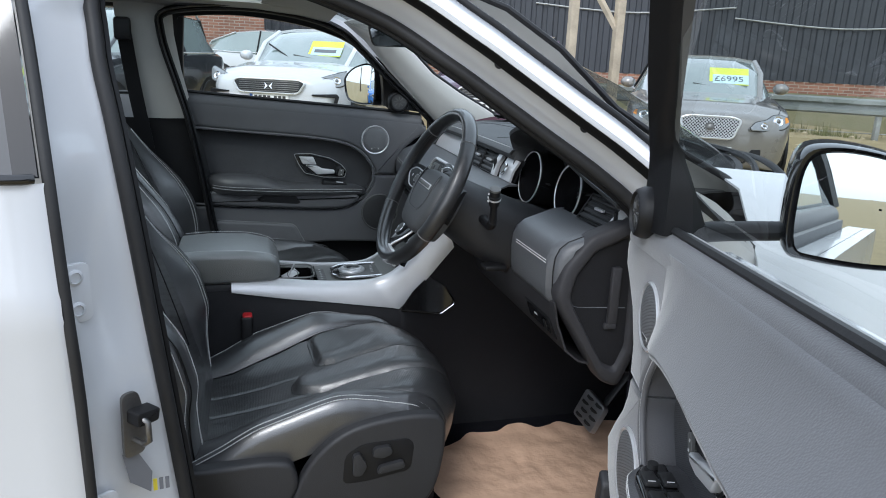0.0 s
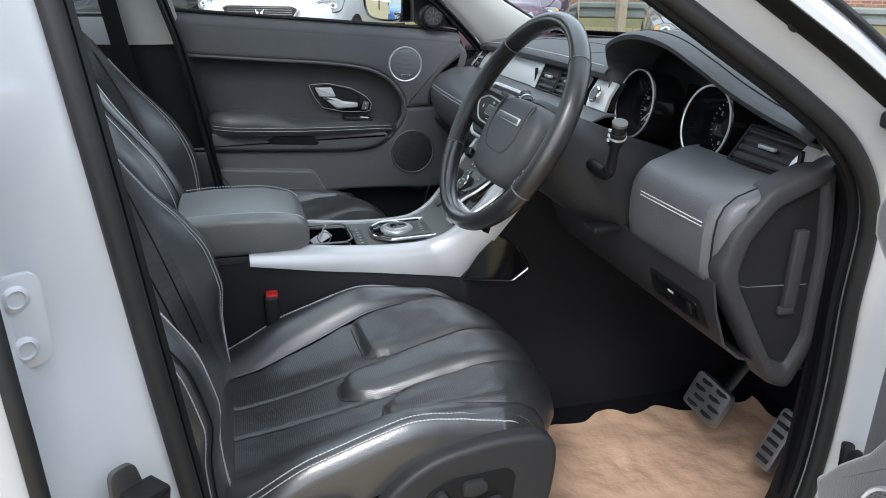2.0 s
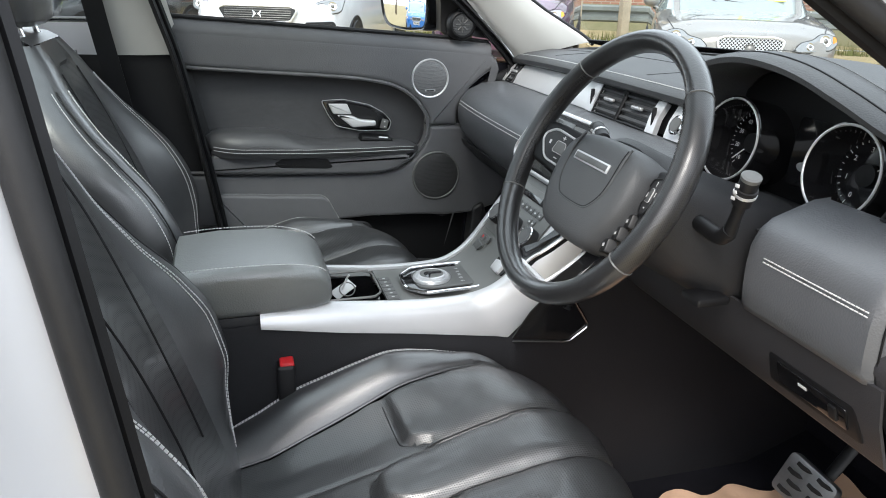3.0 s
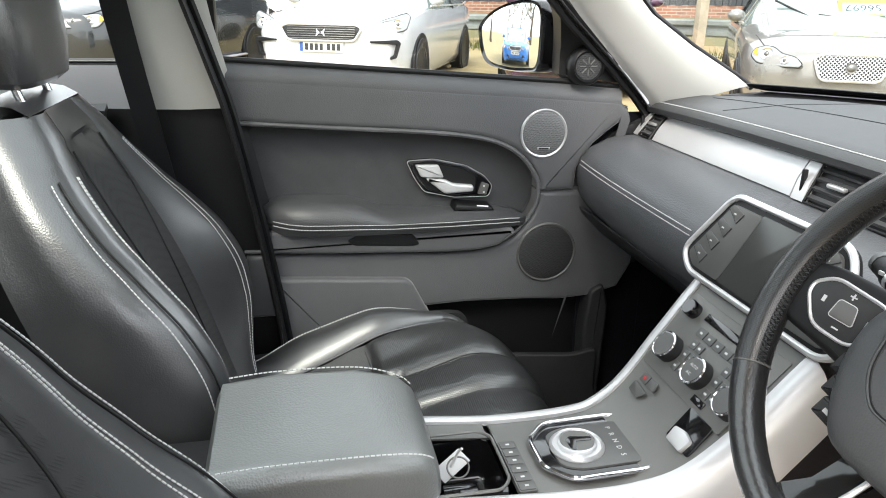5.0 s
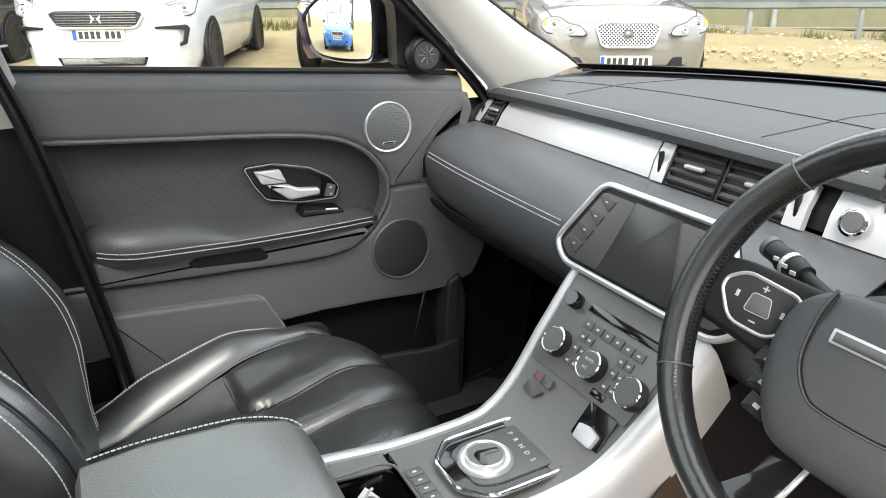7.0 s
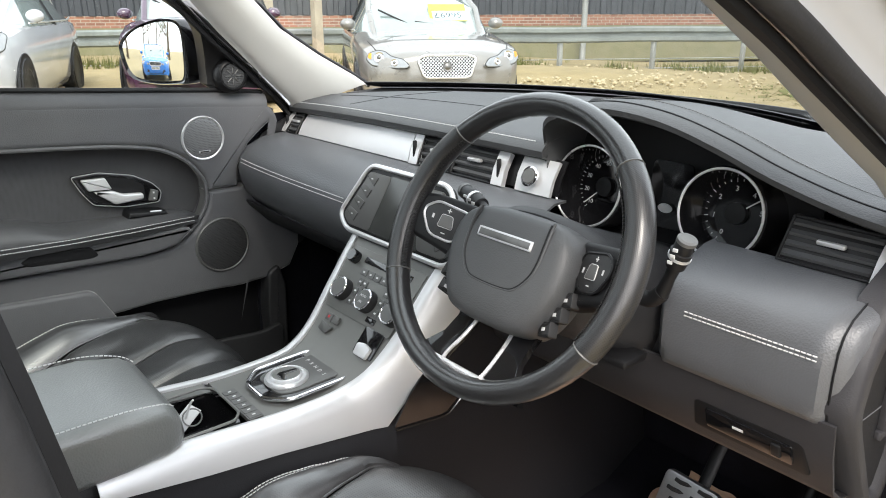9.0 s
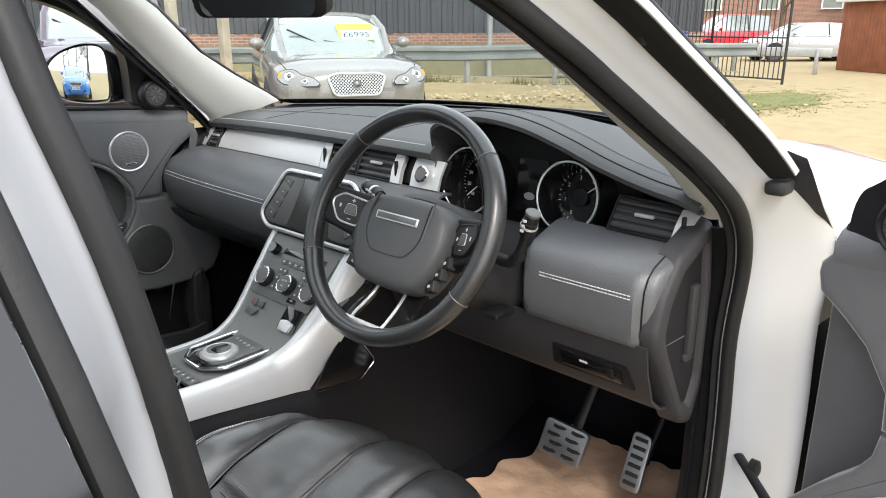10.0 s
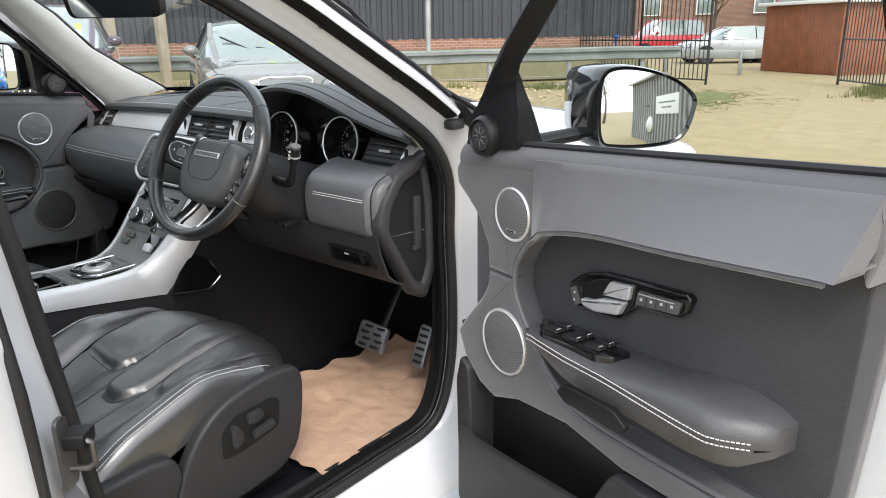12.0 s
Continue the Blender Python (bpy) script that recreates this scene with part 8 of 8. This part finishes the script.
for k in range(npost):
    p = B0.lerp(B1, (k + 0.5) / npost) - bn * 0.07
    part("post", finish(box((0.10, 0.08, 1.0), p + V((0, 0, 0.48)), 0.01)), GALV, bar)
for h in (0.14, 0.34):
    part("lower_wire", tube([B0 - bn * 0.3 + V((0, 0, h)), B1 - bn * 0.3 + V((0, 0, h))], 0.010, 5), GALV, bar)

# slim steel mast and a pair of braced timber posts
def mast(x, y, h, r, mat, name, label):
    th = thing(name, label, "post", (x, y, 0))
    part("shaft", tube([(x, y, -0.1), (x, y, h)], r, 10), mat, th)
    part("cap", lathe([(r * 1.2, 0), (r * 1.1, 0.03), (0, 0.05)], Matrix.Translation((x, y, h)), 12), mat, th)
    return th


mast(14.3, 11.3, 5.5, 0.075, GALV, "steel_mast", "slim grey steel mast behind the barrier")
mk_ = mast(22.0, 9.3, 4.5, 0.045, IRON, "marker_post", "yellow and black striped marker post at the gate")
for k in range(9):
    part("stripe", tube([(22.0, 9.3, 0.3 + 0.46 * k), (22.0, 9.3, 0.53 + 0.46 * k)], 0.049, 10), YELLOW, mk_)
tp_ = thing("braced_timber_posts", "tall weathered timber posts with a diagonal brace", "post", (6.3, 10.7, 0))
part("post", finish(box((0.16, 0.16, 4.2), (5.65, 11.3, 2.0), 0.015)), TIMBER, tp_)
part("post", finish(box((0.16, 0.16, 5.2), (6.40, 10.9, 2.5), 0.015)), TIMBER, tp_)
part("brace", tube([(5.65, 11.3, 3.3), (6.40, 10.9, 2.0)], 0.07, 6), TIMBER, tp_)
part("brace", tube([(5.65, 11.3, 4.1), (6.40, 10.9, 4.4)], 0.07, 6), TIMBER, tp_)

# long dark clad building on a brick plinth, parallel to the barrier
def clad_wall(name, label, a, b, z0, z1, pitch, mat, depth=0.04):
    """A wall of trapezoidal profiled sheet between two ground points."""
    d = (b - a).normalized()
    n_ = V((d.y, -d.x, 0))
    count = int((b - a).length / pitch)
    row0, row1 = [], []
    for k in range(count):
        for f, o in ((0.0, 0.0), (0.35, 0.0), (0.45, depth), (0.9, depth)):
            p = a + d * (k + f) * pitch + n_ * o
            row0.append(p + V((0, 0, z0)))
            row1.append(p + V((0, 0, z1)))
    return sheet([row0, row1], thick=0.004)


bl = thing("clad_building", "long dark corrugated building on a red brick plinth", "building", (10, 14, 0))
W0, W1 = B0 - bn * 4.6 + bd * 6, B0 - bn * 4.6 + bd * 38.2
part("cladding", clad_wall("c", "", W0, W1, 1.2, 6.5, 0.30, CLAD), CLAD, bl, "dark profiled steel sheet", smooth=20)
part("gable_cladding", clad_wall("c", "", W1, W1 - bn * 9, 1.2, 6.5, 0.30, CLAD), CLAD, bl, "dark profiled steel sheet", smooth=20)
part("roof", finish(sheet([[W0 + V((0, 0, 6.5)), W1 + V((0, 0, 6.5))], [W0 - bn * 9 + V((0, 0, 7.4)), W1 - bn * 9 + V((0, 0, 7.4))]], thick=0.1)), CLAD, bl)
part("plinth", finish(sheet([[W0 + bn * o + V((0, 0, z)) for o, z in ((0.02, 0.0), (0.02, 1.2), (-0.2, 1.2))], [W1 + bn * o + V((0, 0, z)) for o, z in ((0.02, 0.0), (0.02, 1.2), (-0.2, 1.2))]], thick=0.02)), BRICKWORK, bl, "red brick plinth")
part("weedy_foot", finish(sheet([[W0 + bn * o + V((0, 0, z)) for o, z in ((1.1, 0.05), (0.7, 0.55), (0.25, 0.86), (0.03, 0.90))], [W1 + bn * o + V((0, 0, z)) for o, z in ((1.1, 0.05), (0.7, 0.55), (0.25, 0.86), (0.03, 0.90))]], thick=0.02)), WEEDY, bl, "weedy earth bank at the foot of the wall")
part("gable_plinth", finish(sheet([[W1 + V((0, 0, 0)), W1 + V((0, 0, 1.2))], [W1 - bn * 9, W1 - bn * 9 + V((0, 0, 1.2))]], thick=0.02)), BRICKWORK, bl)
for k in range(3):
    part("wall_cable", tube(spline([W0 + bn * 0.08 + bd * (16 + 5 * k) + V((0, 0, 2.9 - 0.25 * (k % 2))), W0 + bn * 0.08 + bd * (18.5 + 5 * k) + V((0, 0, 2.72 - 0.25 * (k % 2))), W0 + bn * 0.08 + bd * (21 + 5 * k) + V((0, 0, 2.9 - 0.25 * (k % 2)))], 6), 0.02, 5), GALV, bl)

# brick garden wall and pale house behind the parked cars
gw = thing("brick_wall", "red brick boundary wall with a stone coping", "wall", (-3.0, 19.0, 0))
part("wall_body", finish(box((7.5, 0.3, 3.3), (-3.6, 19.0, 1.65), 0.01)), BRICKWORK, gw)
part("coping", finish(box((7.7, 0.4, 0.12), (-3.6, 19.0, 3.36), 0.02)), PLATE, gw)
ph = thing("pale_house", "pale rendered house with small windows", "house", (3, 30, 0))
part("wall", finish(box((14, 6, 5), (4.5, 32, 2.5), 0.02)), LINER, ph)
for k in range(4):
    wn = part("window", finish(box((1.0, 0.1, 1.2), (-0.5 + 2.8 * k, 28.97, 2.5), 0.02)), SKYGLASS, ph)
    part("window_frame", tube([(-0.5 + 2.8 * k + a, 28.9, 2.5 + b) for a, b in ((-0.5, -0.6), (0.5, -0.6), (0.5, 0.6), (-0.5, 0.6))], 0.05, 6, True), PLATE, wn)
part("roof", finish(sheet([[(-3, 28.6, 5.0), (12, 28.6, 5.0)], [(-3, 32, 7.0), (12, 32, 7.0)], [(-3, 35.4, 5.0), (12, 35.4, 5.0)]], thick=0.1)), BRICKWORK, ph)

# iron gates
def gate(a, b, h, name="iron_gate"):
    a, b = V(a), V(b)
    th = thing(name, "black iron gate of upright bars", "gate", a.lerp(b, 0.5), "yard gates")
    n_ = max(4, int((b - a).length / 0.13))
    for k in range(n_ + 1):
        p = a.lerp(b, k / n_)
        part("bar", tube([p + V((0, 0, 0.10)), p + V((0, 0, h - 0.04)), p + V((0, 0, h + 0.06))], [0.013, 0.013, 0.002], 6), IRON, th)
    for z in (0.12, 1.1, h - 0.12):
        part("rail", tube([a + V((0, 0, z)), b + V((0, 0, z))], 0.022, 6), IRON, th)
    for p in (a, b):
        part("stile", tube([p, p + V((0, 0, h))], 0.035, 8), IRON, th)


gate((18.2, 5.2, 0), (18.7, 7.3, 0), 2.5)
gate((18.7, 7.3, 0), (19.4, 9.6, 0), 2.5, "iron_fence")
gate((19.8, 2.45, 0), (17.2, 0.2, 0), 2.5)
gate((17.2, 0.2, 0), (13.0, -2.8, 0), 2.5, "iron_fence")

# brown timber shed, bins, boards and low rails beyond the gate
sh = thing("timber_shed", "red-brown boarded timber shed with a pale roof edge", "shed", (25.5, 3.7, 0))
SHM = frame_m((23.45, 3.28, 0), (0.593, 0.805, 0), (0.805, -0.593, 0))
part("core", finish(box((3.45, 2.8, 2.06), (1.735, 1.44, -1.03), 0.01, m=SHM)), SHEDWOOD, sh)
for k in range(23):
    part("board", finish(box((0.143, 0.03, 2.05), (0.078 + 0.1505 * k, 0.022, -1.035), 0.006, m=SHM)), SHEDWOOD, sh)
part("roof", finish(box((3.85, 3.2, 0.10), (1.735, 1.40, -2.12), 0.02, m=SHM)), PLATE, sh)
bn_ = thing("wheelie_bin", "blue plastic wheelie bin by the fence", "bin", (21.0, 9.5, 0))
part("bin_body", finish(loft([[V((21.0 + a * s, 9.4 + b * s, z)) for a, b in ((-0.6, -0.5), (0.6, -0.5), (0.6, 0.5), (-0.6, 0.5))] for s, z in ((0.85, 0.05), (1.0, 1.15))])), BLUE, bn_)
part("lid", finish(box((1.3, 1.1, 0.08), (21.0, 9.4, 1.19), 0.03)), BLUE, bn_)
sb = thing("notice_board", "white notice board with unreadable printed lines", "sign", (22.5, 12.3, 0))
smx = frame_m((22.5, 12.3, 1.75), (0.55, -0.83, 0), (0, 0, 1))
brd = part("board", slab([(-0.95, -0.55), (0.95, -0.55), (0.95, 0.6), (-0.95, 0.6)], smx, 0.04, 0.005), PLATE, sb)
for k in range(4):
    part("text_bar", finish(box((1.4 - 0.2 * (k % 2), 0.10, 0.01), (0, 0.4 - 0.22 * k, 0.045), m=smx)), CLAD, brd)
part("yellow_band", finish(box((1.8, 0.12, 0.01), (0, -0.46, 0.046), m=smx)), YELLOW, brd)
for s in (-0.8, 0.8):
    part("leg", finish(box((0.08, 0.08, 1.8), smx @ V((s, -0.85, 0)), 0.01)), TIMBER, sb)
lr = thing("low_rail", "low galvanised rail in front of the parked cars", "barrier", (22.0, 7.5, 0))
part("beam", finish(box((0.08, 8.0, 0.26), (22.6, 9.4, 0.62), 0.02)), GALV, lr)
for k in range(4):
    part("post", finish(box((0.10, 0.10, 0.7), (22.6, 5.8 + 2.4 * k, 0.35), 0.01)), GALV, lr)
bh = thing("brick_house", "red brick house far beyond the gate", "house", (48, 16, 0))
part("wall", finish(box((10, 22, 7), (55, 22, 3.5), 0.02)), BRICKWORK, bh)
for k in range(5):
    wn = part("window", finish(box((0.1, 1.2, 1.4), (49.96, 13.5 + 3.8 * k, 3.0), 0.02)), SKYGLASS, bh)
    part("window_frame", tube([(49.9, 13.5 + 3.8 * k + a, 3.0 + b) for a, b in ((-0.6, -0.7), (0.6, -0.7), (0.6, 0.7), (-0.6, 0.7))], 0.06, 6, True), PLATE, wn)
part("grey_extension", finish(box((6, 5, 4.6), (47, 8.5, 2.3), 0.02)), CLADPALE, bh)

# pale corrugated shed behind the car, seen in the driver's mirror
ps = thing("corrugated_shed", "pale grey corrugated shed with a white sign and a round lamp", "shed", (3.0, -11.5, 0))
S0, S1 = V((1.95, -6.35, 0)), V((-1.68, -13.7, 0))
SN = V((-0.900, 0.436, 0))
part("cladding", clad_wall("c", "", S0, S1, 0.0, 2.5, 0.30, CLADPALE, 0.10), CLADPALE, ps, smooth=20)
part("back_wall", finish(sheet([[S0 - SN * 6, S0 - SN * 6 + V((0, 0, 2.5))], [S1 - SN * 6, S1 - SN * 6 + V((0, 0, 2.5))]], thick=0.1)), CLADPALE, ps)
part("roof", finish(sheet([[S0 + SN * 0.3 + V((0, 0, 2.48)), S1 + SN * 0.3 + V((0, 0, 2.48))], [S0 - SN * 3 + V((0, 0, 3.2)), S1 - SN * 3 + V((0, 0, 3.2))], [S0 - SN * 6.3 + V((0, 0, 2.48)), S1 - SN * 6.3 + V((0, 0, 2.48))]], thick=0.08)), GALV, ps)
sgn_m = frame_m(S0.lerp(S1, 0.449) + SN * 0.09 + V((0, 0, 1.40)), (S0 - S1), (0, 0, 1))
if sgn_m.col[2].to_3d().dot(SN) < 0:
    sgn_m = frame_m(S0.lerp(S1, 0.449) + SN * 0.09 + V((0, 0, 1.40)), (S1 - S0), (0, 0, 1))
sg = part("sign", slab([(-1.0, -0.30), (1.0, -0.30), (1.0, 0.30), (-1.0, 0.30)], sgn_m, 0.03, 0.004), PLATE, ps, "white sign with printed lines")
for k in range(2):
    part("text_bar", finish(box((1.5 - 0.6 * k, 0.045, 0.005), (0, 0.07 - 0.16 * k, 0.033), m=sgn_m)), LABEL, sg)
part("wall_dish", lathe([(0.30, 0), (0.30, 0.06), (0.20, 0.14), (0, 0.17)], sgn_m @ Matrix.Translation((1.6, -0.70, 0)), 20), PLATE, ps, "round white dish")


# trees: tapered trunk, limbs and twigs, with a thin crown of small leaves
def tree(x, y, h, seed, leaves=350, name="bare_tree"):
    rnd = random.Random(seed)
    th = thing(name, "slender tree with thin spring leaves and bare twigs", "tree", (x, y, 0), "yard trees")
    bm = bmesh.new()
    tips = []
    top = V((x + rnd.uniform(-0.4, 0.4), y + rnd.uniform(-0.4, 0.4), h))
    base = V((x, y, -0.1))
    tube(spline([base, base.lerp(top, 0.35) + V((rnd.uniform(-.2, .2), rnd.uniform(-.2, .2), 0)), top], 5), [0.16 * h / 7 * (1 - 0.085 * k) for k in range(11)], 8, bm=bm)
    for k in range(16):
        f = rnd.uniform(0.3, 0.95)
        p = base.lerp(top, f)
        a = rnd.uniform(0, 6.28)
        ln = h * 0.33 * (1.15 - f)
        q = p + V((math.cos(a) * ln, math.sin(a) * ln, ln * rnd.uniform(0.5, 1.1)))
        tube(spline([p, p.lerp(q, 0.5) + V((0, 0, -0.08 * ln)), q], 4), [0.05 * h / 7 * (1 - 0.1 * j) for j in range(9)], 5, bm=bm)
        for j in range(5):
            g = p.lerp(q, rnd.uniform(0.35, 1.0))
            t = g + V((rnd.uniform(-1, 1), rnd.uniform(-1, 1), rnd.uniform(0.1, 1))) * ln * 0.45
            tube([g, t], [0.014, 0.004], 4, bm=bm)
            tips += [g.lerp(t, rnd.uniform(0.3, 1.0)) for _ in range(4)]
    part("trunk", bm, BARK, th)
    cb = bmesh.new()
    for _ in range(leaves):
        c = rnd.choice(tips) + V((rnd.gauss(0, 0.12), rnd.gauss(0, 0.12), rnd.gauss(0, 0.12)))
        u = V((rnd.uniform(-1, 1), rnd.uniform(-1, 1), rnd.uniform(-1, 1))).normalized() * 0.10
        w = u.orthogonal().normalized() * 0.05
        cb.faces.new([cb.verts.new(c + k) for k in (u, w, -u, -w)])
    part("crown", cb, LEAF, th, smooth=0)


for k, (x, y, h) in enumerate(((-24, 16, 9), (-33, 11, 10), (-40, 20, 11), (-36, 14.5, 9), (-45, 15, 12), (-30, 20, 9), (-7.8, -29.1, 6.5), (-10.6, -35.7, 7.5), (36, 11.5, 6), (46, 24, 9), (-52, 24, 12))):
    tree(x, y, h, 11 + k)

# rough grass along the barrier and by the gate
rnd = random.Random(5)
gb = bmesh.new()


def tuft(x, y, s):
    for _ in range(9):
        a = rnd.uniform(0, 6.28)
        b = V((x + rnd.gauss(0, 0.06), y + rnd.gauss(0, 0.06), ground_z(x, y)))
        t = b + V((math.cos(a) * 0.06, math.sin(a) * 0.06, rnd.uniform(0.06, 0.20) * s))
        w = V((-math.sin(a), math.cos(a), 0)) * 0.008
        gb.faces.new([gb.verts.new(p) for p in (b - w, b + w, t)])


for _ in range(1500):
    t = rnd.random()
    p = B0.lerp(B1, t) + bn * rnd.gauss(-0.15, 0.35)
    if noise.noise((p.x * 0.6, p.y * 0.6, 2.0)) > -0.05:
        tuft(p.x, p.y, rnd.uniform(0.6, 1.5))
for _ in range(900):
    x, y = rnd.gauss(13.2, 1.6), rnd.gauss(4.0, 0.6)
    tuft(x, y, 0.16)
for _ in range(500):
    tuft(rnd.gauss(18.2, 0.9), rnd.gauss(1.0, 0.3), 0.8)
gp_ = bmesh.new()
ring_ = [V((13.2 + (2.6 + 0.5 * noise.noise((math.cos(a) * 2, math.sin(a) * 2, 4))) * math.cos(a), 4.0 + (0.85 + 0.35 * noise.noise((math.cos(a) * 2, math.sin(a) * 2, 7))) * math.sin(a), 0.0)) + V((0, 0, 0.010)) for a in (2 * math.pi * k / 60 for k in range(60))]
gc_ = gp_.verts.new((13.2, 4.0, 0.014 + ground_z(13.2, 4.0)))
gv_ = [gp_.verts.new(p + V((0, 0, ground_z(p.x, p.y)))) for p in ring_]
for p, q in zip(gv_, gv_[1:] + gv_[:1]):
    gp_.faces.new((gc_, p, q))
tagged(part("grass_patch", gp_, GRASS, None, smooth=0), "thin worn grass patch on the gravel", "grass", kind="stuff")
tagged(part("grass_tufts", gb, GRASS, None, smooth=0), "rough grass tufts along the barrier and gate", "grass", kind="stuff")
# loose gravel heap and stones near the barrier
rows = []
for i in range(25):
    row = []
    for j in range(13):
        u, v = i / 24 * 2 - 1, j / 12 * 2 - 1
        p = V((8.8, 8.6, 0)) + bd * u * 3.6 + bn * v * 1.3
        hgt = max(0, (1 - u * u) * (1 - v * v)) * (0.13 + 0.05 * noise.noise((u * 4, v * 3, 1)))
        row.append(p + V((0, 0, hgt - 0.003 + ground_z(p.x, p.y))))
    rows.append(row)
tagged(part("gravel_heap", finish(sheet(rows)), GRAVEL, None), "low heap of sandy gravel before the barrier", "gravel", kind="stuff")
sb_ = bmesh.new()
for _ in range(500):
    p = V((8.8, 8.2, 0)) + bd * rnd.gauss(0, 2.6) + bn * rnd.gauss(0.4, 1.2)
    s = rnd.uniform(0.02, 0.06)
    bmesh.ops.create_icosphere(sb_, subdivisions=1, radius=s, matrix=Matrix.Translation(p + V((0, 0, s * 0.3 + 0.03 + ground_z(p.x, p.y)))) @ Matrix.Diagonal((1, rnd.uniform(0.6, 1), 0.6, 1)))
tagged(part("loose_stones", sb_, STONES, None), "loose pale stones lying on the gravel", "stones", kind="stuff")
